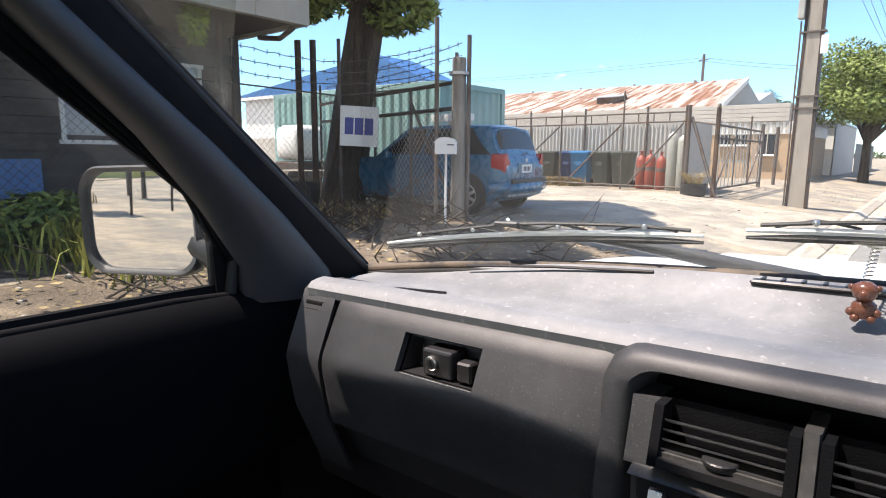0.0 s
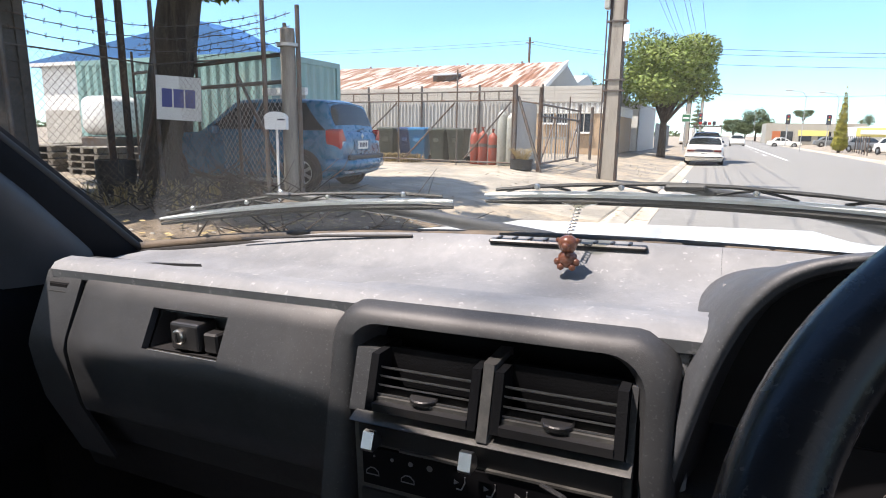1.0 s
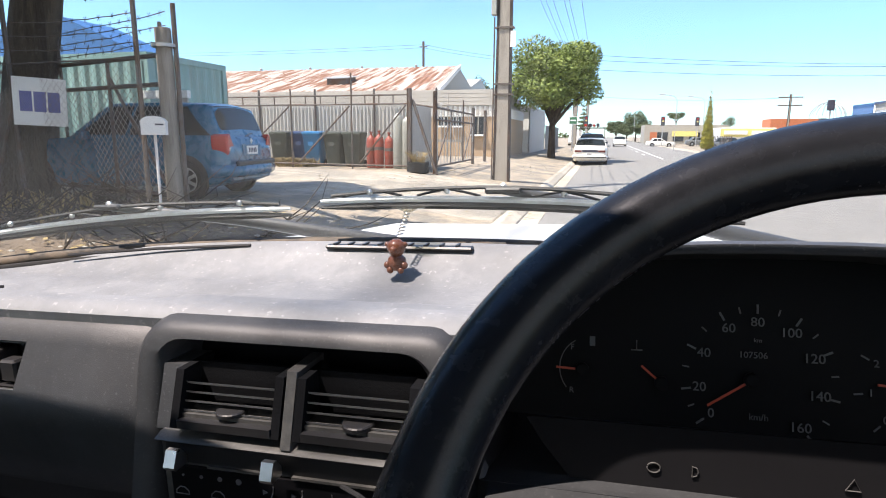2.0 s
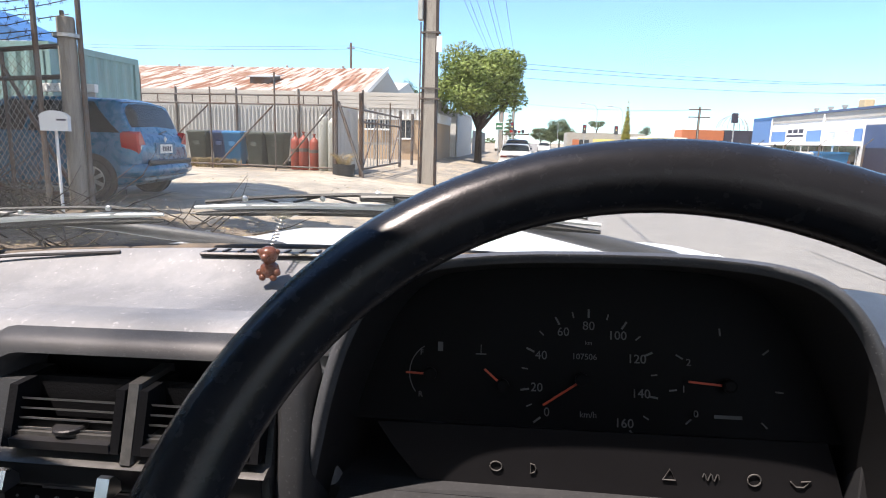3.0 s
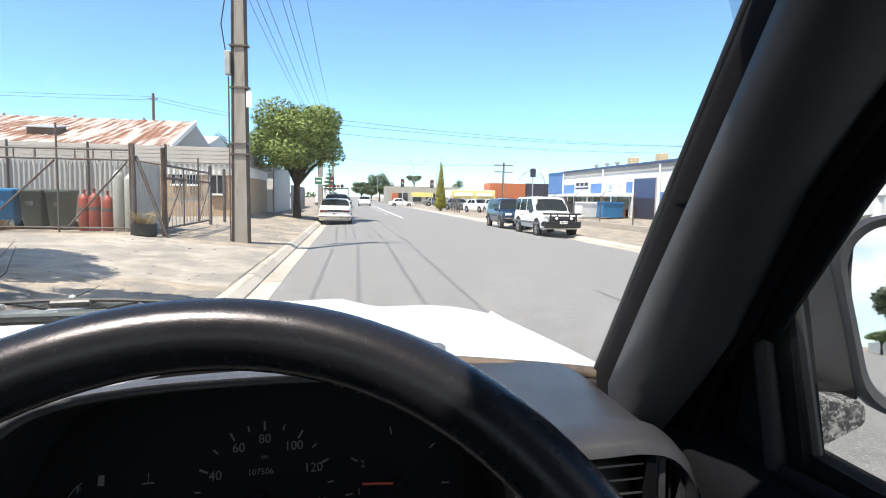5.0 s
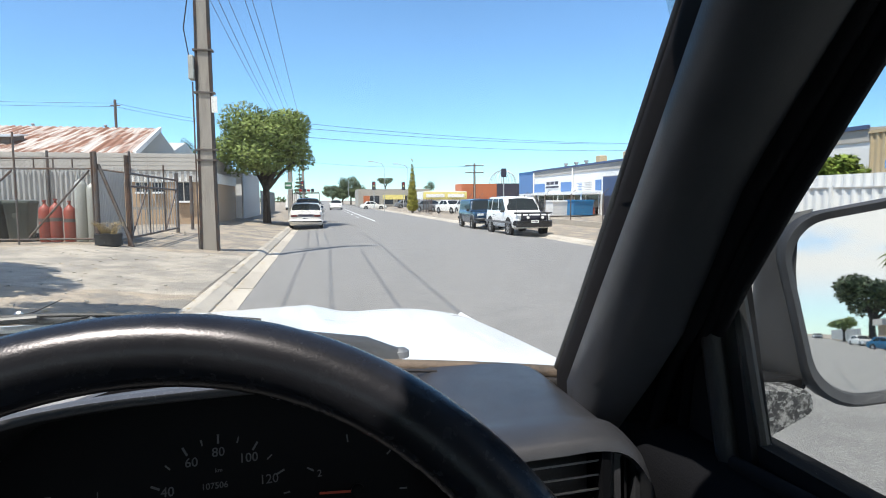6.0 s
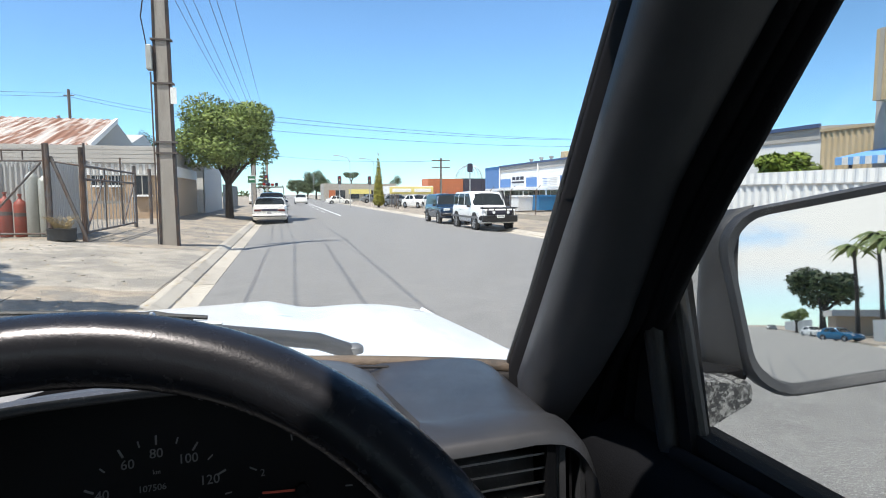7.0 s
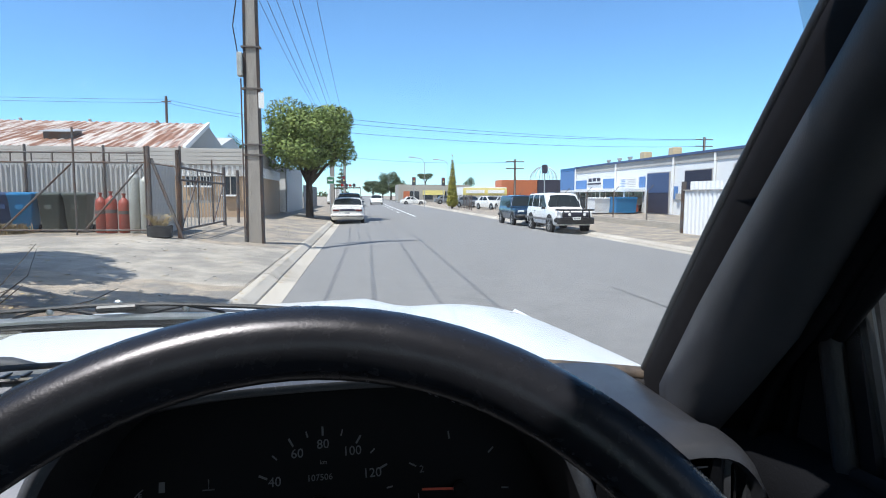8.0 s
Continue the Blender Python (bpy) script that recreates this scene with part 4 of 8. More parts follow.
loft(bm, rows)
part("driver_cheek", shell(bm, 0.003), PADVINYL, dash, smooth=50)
for sx in (-1, 1):
    part("kick_panel", B(*sorted((sx * 0.70, sx * 0.735)), 0.66, 0.93, 0.56, 1.20), MATTE, dash)
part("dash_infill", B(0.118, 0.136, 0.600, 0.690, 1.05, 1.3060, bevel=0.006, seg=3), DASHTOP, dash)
part("driver_side_fill", B(0.655, 0.705, 0.62, 0.80, 1.05, 1.205, bevel=0.01), MATTE, dash)
part("lower_dash", prism([(0.60, 1.20), (0.60, 1.05), (0.68, 0.98), (0.90, 0.98), (0.90, 1.20)], "x", 0.11, 0.64), DASH, dash)
part("shelf_below", prism([(0.62, 1.15), (0.66, 1.02), (0.90, 1.02), (0.90, 1.10)], "x", -0.62, -0.12), PLASTIC, dash)

# ---- instrument hood ----
def hood_ring(y, f, zt):
    """Arch of the hood: narrow at the crown, wide at the foot."""
    pts = []
    prof = [(0.214, 1.165), (0.204, 1.215), (0.1945, 1.255), (0.183, 1.297), (0.171, 1.329), (0.157, 1.354), (0.137, 1.373), (0.108, 1.3835), (0.066, 1.3885), (0.032, 1.390)]
    cxh = 0.3235
    fine = []
    for i in range(len(prof) - 1):
        p0, p1, p2, p3 = (prof[max(0, min(len(prof) - 1, i + q))] for q in (-1, 0, 1, 2))
        for q in range(4):
            u = q / 4
            fine.append(tuple(0.5 * (2 * p1[c] + (p2[c] - p0[c]) * u + (2 * p0[c] - 5 * p1[c] + 4 * p2[c] - p3[c]) * u * u + (3 * p1[c] - p0[c] - 3 * p2[c] + p3[c]) * u ** 3) for c in (0, 1)))
    prof = fine + [prof[-1]]
    left = [(cxh - dx * f, y, zt + (z - 1.391)) for dx, z in prof]
    right = [(cxh + dx * f, y, zt + (z - 1.391)) for dx, z in reversed(prof)]
    return left + [(cxh, y, zt - 0.0007)] + right


bm = bmesh.new()
loft(bm, [hood_ring(0.85, 1.28, 1.326), hood_ring(0.78, 1.19, 1.340), hood_ring(0.71, 1.130, 1.3565), hood_ring(0.65, 1.090, 1.3725), hood_ring(0.615, 1.068, 1.3815), hood_ring(0.592, 1.040, 1.3875), hood_ring(0.579, 1.015, 1.3910), hood_ring(0.5735, 0.992, 1.3900), hood_ring(0.5735, 0.978, 1.3870), hood_ring(0.578, 0.966, 1.3835)])
hood = part("instrument_hood", bm, HOODSKIN, dash, "dark moulded instrument hood", 75)
bm = bmesh.new()
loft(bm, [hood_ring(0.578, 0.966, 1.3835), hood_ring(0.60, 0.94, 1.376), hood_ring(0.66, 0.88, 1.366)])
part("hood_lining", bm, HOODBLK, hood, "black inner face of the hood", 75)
DC, DZ = 0.3255, 1.2835
dial_y = lambda z: 0.628 + (z - 1.28) * 0.30
bm = bmesh.new()
loft(bm, [[(0.326 + w * k, dial_y(z), z) for k in (-1, 0, 1)] for w, z in ((0.178, 1.2485), (0.176, 1.27), (0.160, 1.32), (0.125, 1.358), (0.07, 1.372))])
part("instrument_face", bm, DIALFACE, hood, "black instrument face")
bm = bmesh.new()
loft(bm, [[(0.166, 0.6180, 1.2475), (0.488, 0.6180, 1.2500)], [(0.178, 0.6175, 1.228), (0.496, 0.6175, 1.228)], [(0.200, 0.6170, 1.200), (0.506, 0.6170, 1.196)]])
part("warning_strip", shell(bm, 0.002), VISOR, hood, "smoky strip of warning lamps")
bm = bmesh.new()
loft(bm, [[(0.14, 0.565, 1.164), (0.51, 0.565, 1.161)], [(0.14, 0.585, 1.168), (0.51, 0.585, 1.166)], [(0.14, 0.62, 1.172), (0.51, 0.62, 1.170)]])
part("hood_floor", shell(bm, -0.03), DASH, hood, "pale lower lip")


def mark(name, bm, ink, x, z, dy=0.0012):
    bm.transform(Matrix.Translation((x, dial_y(z) - dy, z)) @ Matrix.Rotation(-math.atan(0.30), 4, 'X'))
    return part(name, bm, ink, hood)


def bar(w, h, ang):
    return B(-w / 2, w / 2, -0.0003, 0.0003, -h / 2, h / 2, Matrix.Rotation(radians(ang), 4, 'Y'))


for val, a in (("0", 218), ("20", 190), ("40", 155), ("60", 119), ("80", 90), ("100", 57), ("120", 25), ("140", -11.5), ("160", -48)):
    mark("numeral", text_mesh(val, 0.0092), DIALINK, DC + 0.0385 * math.cos(radians(a)), DZ + 0.0385 * math.sin(radians(a)))
    mark("tick", bar(0.0014, 0.0065, 90 - a), DIALINK, DC + 0.0475 * math.cos(radians(a)), DZ + 0.0475 * math.sin(radians(a)))
for a in (204, 172, 137, 104, 73, 41, 7, -30):
    mark("tick", bar(0.0010, 0.0045, 90 - a), DIALINK, DC + 0.0475 * math.cos(radians(a)), DZ + 0.0475 * math.sin(radians(a)))
mark("unit_mark", text_mesh("km/h", 0.0062), DIALINK, DC, DZ - 0.024)
mark("unit_mark", text_mesh("km", 0.0042), DIALINK, DC, DZ + 0.0265)
mark("odometer", text_mesh("107506", 0.0062), DIALINK, DC - 0.003, DZ + 0.0165)
def needle(x, z, a, ln):
    bm = bar(0.0016, ln, 90 - a)
    mark("needle", bm, DIALRED, x + ln / 2 * math.cos(radians(a)), z + ln / 2 * math.sin(radians(a)), 0.004)
    mark("needle_hub", turned([(0.005, 0), (0.005, 0.003), (0.0035, 0.004)], 16, Matrix.Rotation(radians(90), 4, 'X')), DIALFACE, x, z, 0.003)
needle(DC - 0.005, DZ + 0.001, 214, 0.034)
needle(0.2065, 1.284, 178, 0.019)
needle(0.262, 1.278, 140, 0.018)
needle(0.424, 1.285, 176, 0.028)
for a in range(215, 120, -10):
    for cx_, rr in ((0.212, 0.022),):
        mark("tick", bar(0.0007, 0.0042, -a), DIALINK, cx_ + rr * math.cos(radians(a)), 1.284 + rr * math.sin(radians(a)))
mark("gauge_mark", text_mesh("F", 0.006), DIALINK, 0.199, 1.2985)
mark("gauge_mark", text_mesh("R", 0.006), DIALINK, 0.199, 1.268)
mark("fuel_symbol", B(-0.002, 0.002, -0.0003, 0.0003, -0.0035, 0.0035), DIALINK, 0.2135, 1.3035)
mark("temperature_symbol", rod([(0, 0, 0.004), (0, 0, -0.003), (-0.004, 0, -0.003), (0.004, 0, -0.003)], 0.0005, 5), DIALINK, 0.245, 1.302)
for lab, a in (("0", 225), ("1", 188), ("2", 150), ("3", 95), ("4", 40), ("5", -5), ("6", -45)):
    if lab in "012":
        mark("numeral", text_mesh(lab, 0.007), DIALINK, 0.422 + 0.029 * math.cos(radians(a)), 1.2845 + 0.029 * math.sin(radians(a)))
    mark("tick", bar(0.0011, 0.0055, 90 - a), DIALINK, 0.422 + 0.0365 * math.cos(radians(a)), 1.2845 + 0.0365 * math.sin(radians(a)))
for w, x in ((0.014, 0.421), (0.010, 0.428)):
    mark("unit_bar", B(-w / 2, w / 2, -0.0003, 0.0003, -0.0012, 0.0012), DIALINK, x, 1.263)
# warning symbols on the strip
def sym(name, bm, x, z=1.2195):
    bm.transform(Matrix.Translation((x, 0.6145, z)))
    part(name, bm, DIMINK, hood)
sym("hazard_symbol", rod([(-0.0045, 0, -0.004), (0.0045, 0, -0.004), (0, 0, 0.0045)], 0.0006, 5, True), 0.384)
sym("glow_symbol", rod([(-0.006 + 0.0009 * k, 0, 0.003 * math.sin(k * 1.25)) for k in range(14)], 0.0005, 5), 0.413)
sym("brake_symbol", rod([(0.0045 * math.cos(k * math.pi / 8), 0, 0.0045 * math.sin(k * math.pi / 8)) for k in range(16)], 0.0006, 5, True), 0.442)
sym("oil_symbol", rod([(-0.006, 0, 0.001), (-0.002, 0, -0.003), (0.003, 0, -0.003), (0.007, 0, 0.002), (0.001, 0, 0.001)], 0.0006, 5), 0.472)
sym("lamp_symbol", rod([(0.0045 * math.cos(k * math.pi / 8), 0, 0.0038 * math.sin(k * math.pi / 8)) for k in range(16)], 0.0006, 5, True), 0.258, 1.2170)
sym("fog_symbol", rod([(-0.004, 0, 0.004), (-0.001, 0, 0.003), (0, 0, 0), (-0.001, 0, -0.003), (-0.004, 0, -0.004)], 0.0006, 5, True), 0.288, 1.2170)

# ---- steering wheel ----
WM = CAR @ Matrix.Translation((0.3300, 0.3470, 1.3105)) @ Matrix.Rotation(-0.6765, 4, 'X')
sw = thing("steering_wheel", "black moulded steering wheel with a worn shiny rim", "steering wheel", WM)
R0, r0 = 0.1718, 0.0149
bm = bmesh.new()
rows = []
for i in range(96):
    a = 2 * math.pi * i / 96
    rows.append([((R0 + r0 * math.cos(b)) * math.cos(a), r0 * 1.05 * math.sin(b), (R0 + r0 * math.cos(b)) * math.sin(a)) for b in [2 * math.pi * k / 18 for k in range(18)]])
rows.append(rows[0])
loft(bm, rows, True)
bmesh.ops.remove_doubles(bm, verts=bm.verts, dist=1e-6)
part("rim", bm, RIM, sw, "black grained rim polished by use", 80)
part("hub_pad", prism(rounded(-0.075, 0.075, -0.07, 0.045, 0.03, 5), "y", 0.010, 0.055), PLASTIC, sw, smooth=40)
for sx in (-1, 1):
    part("spoke", rod([(sx * 0.05, 0.03, -0.005), (sx * 0.12, 0.02, -0.02), (sx * 0.167, 0.004, -0.035)], [0.028, 0.024, 0.021], 10), RIM, sw, smooth=60)
    part("spoke", rod([(sx * 0.04, 0.03, -0.05), (sx * 0.08, 0.02, -0.11), (sx * 0.098, 0.004, -0.141)], [0.02, 0.016, 0.016], 10), RIM, sw, smooth=60)
part("column_shroud", rod([(0, 0.05, -0.025), (0, 0.26, -0.035)], [0.044, 0.05], 20), PLASTIC, sw, smooth=60)

# ---- bobbing toy on the glass ----
toy = thing("spring_toy", "small brown figurine hanging on a spring from a suction cup", "toy", CAR)
tx, ty = 0.006, 0.787
part("suction_cup", turned([(0.019, 0.0), (0.0185, 0.0015), (0.010, 0.0035), (0.004, 0.006)], 20, Matrix.Translation((0.010, 0.822, 1.383)) @ Matrix.Rotation(radians(175), 4, 'X')), glass_mat("clear_rubber", (0.85, 0.86, 0.8), 0.25), toy, "clear rubber suction cup")
part("spring", rod([(0.010 - 0.004 * k / 90 + 0.0033 * math.cos(k * 0.55), 0.820 - 0.022 * k / 90 + 0.0033 * math.sin(k * 0.55), 1.379 - 0.026 * k / 90) for k in range(91)], 0.0007, 5), CHROME, toy, "coiled wire spring", 60)
part("figure", turned([(0.002, 0.0), (0.008, 0.002), (0.0105, 0.008), (0.0095, 0.014), (0.006, 0.0175), (0.0085, 0.020), (0.0105, 0.026), (0.0095, 0.031), (0.004, 0.0345)], 18, pose(tx, ty, 1.3175)), TOYBROWN, toy, "glossy brown figurine", 70)
for dx, dy, dz, r in ((-0.0095, -0.004, 0.007, 0.0042), (0.0095, -0.004, 0.007, 0.0042), (-0.006, -0.006, 0.002, 0.004), (0.006, -0.006, 0.002, 0.004), (0, -0.0095, 0.024, 0.0045), (-0.010, 0, 0.029, 0.003), (0.010, 0, 0.029, 0.003)):
    bm = bmesh.new()
    bmesh.ops.create_icosphere(bm, subdivisions=2, radius=r)
    bm.transform(pose(tx + dx, ty + dy, 1.3175 + dz))
    part("limb", bm, TOYBROWN, toy, smooth=80)

# ================= the street =================
ASPHALT = mat("asphalt", (0.192, 0.185, 0.174), 0.85, var=0.2, scale=4.0, bump=1.0, bscale=70, col2=(0.222, 0.213, 0.20), mix=(0.42, 0.62), coords="Object", dirt=0.45, dirtcol=(0.105, 0.10, 0.095), speck=0.8, speckscale=95, speckcol=(0.40, 0.39, 0.37), speckcut=(0.55, 0.66))
TARSEAM = mat("tar_seam", (0.12, 0.117, 0.112), 0.7, var=0.2, scale=4)
VERGE = mat("dusty_verge", (0.395, 0.322, 0.240), 0.95, var=0.32, scale=2.6, bump=1.0, bscale=30, col2=(0.215, 0.195, 0.168), mix=(0.42, 0.56), dirt=0.75, dirtcol=(0.16, 0.13, 0.10), speck=0.5, speckscale=40, speckcol=(0.60, 0.54, 0.45), speckcut=(0.58, 0.68))
DRIVE = mat("pale_driveway", (0.43, 0.38, 0.31), 0.95, var=0.30, scale=2.2, bump=1.0, bscale=30, col2=(0.27, 0.245, 0.21), mix=(0.42, 0.58), dirt=0.75, dirtcol=(0.21, 0.18, 0.14), speck=0.5, speckscale=40, speckcol=(0.62, 0.57, 0.49), speckcut=(0.58, 0.68))
CONCRETE = mat("kerb_concrete", (0.44, 0.395, 0.33), 0.9, var=0.18, scale=3, bump=0.5, bscale=40, dirt=0.5, dirtcol=(0.24, 0.205, 0.16), rnd=0.12)
PAINTLINE = mat("road_paint", (0.75, 0.75, 0.72), 0.7, var=0.1, scale=4, dirt=0.3, dirtcol=(0.3, 0.29, 0.28))
STEEL = mat("weathered_steel", (0.12, 0.11, 0.105), 0.7, 0.3, var=0.25, scale=6, col2=(0.12, 0.075, 0.055), dirt=0.3, bump=0.2, bscale=60)
GALV = mat("galvanised", (0.42, 0.43, 0.43), 0.5, 0.55, var=0.12, scale=3, dirt=0.3, dirtcol=(0.28, 0.24, 0.2))
GALVWALL = mat("corrugated_sheet", (0.50, 0.49, 0.47), 0.6, 0.15, var=0.12, scale=1.2, dirt=0.35, dirtcol=(0.3, 0.25, 0.2), stretch=(3, 3, 0.4))
RUSTROOF = mat("rusty_roof", (0.55, 0.49, 0.435), 0.75, 0.1, var=0.22, scale=1.5, col2=(0.22, 0.098, 0.055), mix=(0.46, 0.53), dirt=0.8, dirtcol=(0.30, 0.17, 0.11), stretch=(6.0, 0.30, 0.30))
POLECONC = mat("pole_concrete", (0.32, 0.292, 0.258), 0.9, var=0.2, scale=2, bump=0.4, bscale=40, dirt=0.5, dirtcol=(0.15, 0.125, 0.10), stretch=(3, 3, 0.4))
POLESTEEL = mat("pole_steel", (0.035, 0.033, 0.033), 0.7, 0.3, var=0.25, scale=5, col2=(0.075, 0.045, 0.035), bump=0.2, bscale=50)
RUSTPOST = mat("rusty_post", (0.06, 0.044, 0.037), 0.85, 0.2, var=0.3, scale=6, col2=(0.13, 0.075, 0.05), bump=0.3, bscale=50)
WOODPOST = mat("grey_timber", (0.27, 0.245, 0.215), 0.9, var=0.25, scale=5, bump=0.6, bscale=30, dirt=0.5, dirtcol=(0.10, 0.085, 0.07), stretch=(4, 4, 0.5))
BRICK = mat("brown_brick", (0.40, 0.285, 0.19), 0.9, var=0.25, scale=7, rnd=0.15, dirt=0.3, dirtcol=(0.4, 0.33, 0.25), stretch=(1, 1, 3))
WHITEWALL = mat("white_render", (0.74, 0.74, 0.73), 0.8, var=0.05, scale=0.8, dirt=0.2, dirtcol=(0.5, 0.48, 0.44))
GREYWALL = mat("grey_cladding", (0.42, 0.40, 0.37), 0.85, var=0.12, scale=1.0, dirt=0.3, dirtcol=(0.28, 0.25, 0.22))
BLUEPANEL = mat("blue_panel", (0.10, 0.215, 0.44), 0.6, var=0.08, scale=2)
SHUTTER = mat("shutter_blue", (0.06, 0.095, 0.19), 0.6, var=0.1, scale=2)
TEAL = mat("teal_container", (0.21, 0.37, 0.365), 0.6, var=0.14, scale=1.5, dirt=0.4, dirtcol=(0.25, 0.21, 0.15), stretch=(2, 2, 0.5))
BLUEROOF = mat("blue_roof", (0.03, 0.125, 0.31), 0.5, var=0.1, scale=1.5)
DARKBOARD = mat("dark_weatherboard", (0.075, 0.07, 0.066), 0.85, var=0.2, scale=2, dirt=0.4, dirtcol=(0.14, 0.12, 0.1), stretch=(0.5, 0.5, 4))
FASCIA = mat("fascia_sheet", (0.36, 0.34, 0.30), 0.85, var=0.12, scale=1.5, dirt=0.4, dirtcol=(0.2, 0.17, 0.14), stretch=(1, 1, 0.4))
# pale pane: the sky's reflection is put into its colour
SKYPANE = mat("sky_reflection_pane", (0.45, 0.49, 0.51), 0.12, 0.0, var=0.1, scale=1.5, spec=0.8)
WINDOWGLASS = mat("window_glass", (0.03, 0.035, 0.04), 0.06, 0.0, var=0.0, scale=2, spec=1.0)
BARK = mat("bark", (0.088, 0.068, 0.052), 0.95, var=0.35, scale=5, bump=1.0, bscale=16, col2=(0.045, 0.035, 0.027), stretch=(3, 3, 0.5))
BLUECAR = mat("blue_car_paint", (0.003, 0.120, 0.235), 0.28, 0.15, var=0.05, scale=3, coat=0.5, dirt=0.06, dirtcol=(0.09, 0.16, 0.22))
SEDANWHITE = mat("sedan_paint", (0.70, 0.68, 0.64), 0.3, var=0.03, scale=3, coat=0.5)
DARKBLUECAR = mat("dark_blue_paint", (0.010, 0.032, 0.065), 0.25, 0.2, var=0.05, scale=3, coat=0.7)
CARGLASS = mat("car_glass", (0.018, 0.023, 0.024), 0.05, 0.0, var=0.0, scale=2, spec=0.3)
TYRE = mat("tyre", (0.02, 0.02, 0.02), 0.85, var=0.2, scale=10)
ALLOY = mat("alloy", (0.5, 0.5, 0.5), 0.35, 0.9, var=0.1, scale=10)
REDLAMP = mat("red_lens", (0.42, 0.02, 0.015), 0.2, var=0.1, scale=20, coat=0.5)
DARKLAMP = mat("dark_red_lens", (0.10, 0.012, 0.010), 0.25, var=0.1, scale=20, coat=0.5)
SIGNGREEN = mat("sign_green", (0.03, 0.16, 0.08), 0.5, var=0.08, scale=4)
LAMPCLEAR = mat("clear_lens", (0.7, 0.7, 0.68), 0.15, var=0.05, scale=20, coat=0.5)
PLATE = mat("plate_white", (0.75, 0.75, 0.72), 0.5, var=0.03, scale=5)
INKBAR = mat("dark_ink", (0.03, 0.03, 0.05), 0.6, var=0.1, scale=5)
BINGREEN = mat("green_bin", (0.065, 0.078, 0.066), 0.6, var=0.18, scale=4, dirt=0.35)
BINBLUE = mat("blue_bin", (0.012, 0.17, 0.38), 0.55, var=0.12, scale=4, dirt=0.2)
BINNAVY = mat("navy_bin", (0.015, 0.05, 0.14), 0.55, var=0.12, scale=4, dirt=0.3)
REDCYL = mat("red_cylinder", (0.30, 0.062, 0.04), 0.55, var=0.25, scale=5, dirt=0.45, dirtcol=(0.16, 0.07, 0.05))
GREYCYL = mat("grey_cylinder", (0.40, 0.41, 0.38), 0.5, 0.2, var=0.15, scale=4, dirt=0.35)
BLUESIGN = mat("sign_blue_ink", (0.05, 0.07, 0.26), 0.6, var=0.15, scale=20)
YELLOW = mat("yellow_sign", (0.68, 0.58, 0.20), 0.6, var=0.06, scale=2)
ORANGE = mat("orange_brick", (0.43, 0.135, 0.06), 0.85, var=0.14, scale=3)
BEIGE = mat("beige_sheet", (0.48, 0.38, 0.24), 0.65, 0.05, var=0.06, scale=1.5)
AWNBLUE = mat("awning_blue", (0.16, 0.38, 0.72), 0.8, var=0.05, scale=3)


def leaf_mat(name, a, b):
    m = mat(name, a, 0.65, var=0.25, scale=3, col2=b, mix=(0.4, 0.65), spec=0.3)
    N, L = m.node_tree.nodes, m.node_tree.links
    g = N.new("ShaderNodeNewGeometry")
    hs = N.new("ShaderNodeHueSaturation")
    src = N["Principled BSDF"].inputs["Base Color"].links[0].from_socket
    L.new(ramp_(N, L, g.outputs["Random Per Island"], 0.55, 1.5), hs.inputs["Value"])
    L.new(src, hs.inputs["Color"])
    L.new(hs.outputs[0], N["Principled BSDF"].inputs["Base Color"])
    N["Principled BSDF"].inputs["Transmission Weight"].default_value = 0.0
    return m


LEAF = leaf_mat("street_tree_leaf", (0.115, 0.165, 0.045), (0.21, 0.255, 0.065))
LEAFDARK = leaf_mat("dark_leaf", (0.06, 0.085, 0.038), (0.10, 0.125, 0.055))
LEAFBRIGHT = leaf_mat("bright_leaf", (0.12, 0.19, 0.03), (0.22, 0.27, 0.05))
WEED = leaf_mat("weeds", (0.10, 0.15, 0.035), (0.26, 0.25, 0.06))
DRYGRASS = leaf_mat("dry_grass", (0.34, 0.25, 0.12), (0.22, 0.17, 0.09))
CYPRESS = leaf_mat("golden_cypress", (0.20, 0.20, 0.03), (0.30, 0.26, 0.05))

KL, KR = -1.21, 10.60         # kerb faces


def ROAD_Z(x):
    """The street's crown; the far side lies lower than the near one."""
    return 0.09 - 0.13 * ((x - 3.4) / 4.6) ** 2 if x < 3.4 else 0.09 - 0.36 * ((x - 3.4) / 7.2) ** 1.5


def ground_z(x):
    if x >= KR:
        return -0.11 + min(0.31, (x - KR) * 0.03)
    if x > KL:
        return 0.0
    return 0.13 + min(0.37, (KL - x) * 0.10)


# the sheet of ground under everything, to the horizon
bm = bmesh.new()
ys = [-1500, -300, -60, -20, -5, 0, 3, 6, 9, 12, 15, 18, 24, 30, 40, 60, 120, 300, 1500]
xs = [-1500, -200, -40, -20, -12, -9, -7.2, -6.2, -5.17, -4.4, -3.4, -2.4, KL - 0.165, KL - 0.15, KR + 0.15, KR + 0.165, 12, 14, 18, 22, 40, 200, 1500]
def gz(x, y):
    if KL - 0.16 < x < KR + 0.16:
        return -0.4
    z = ground_z(x) - 0.004
    return z + 0.006 * noise.noise(Vector((x * 0.8, y * 0.8, 0))) * (1 if abs(x) < 30 and abs(y) < 40 and not KL - 0.3 < x < KR + 0.3 else 0)
loft(bm, [[(x, y, gz(x, y)) for x in xs] for y in ys])
tagged(part("ground", bm, VERGE), "dusty dry verge and yards along the street", "ground", kind="structure")
bm = bmesh.new()
ys = [-400] + [-40 + 8 * k for k in range(40)] + [400, 1500]
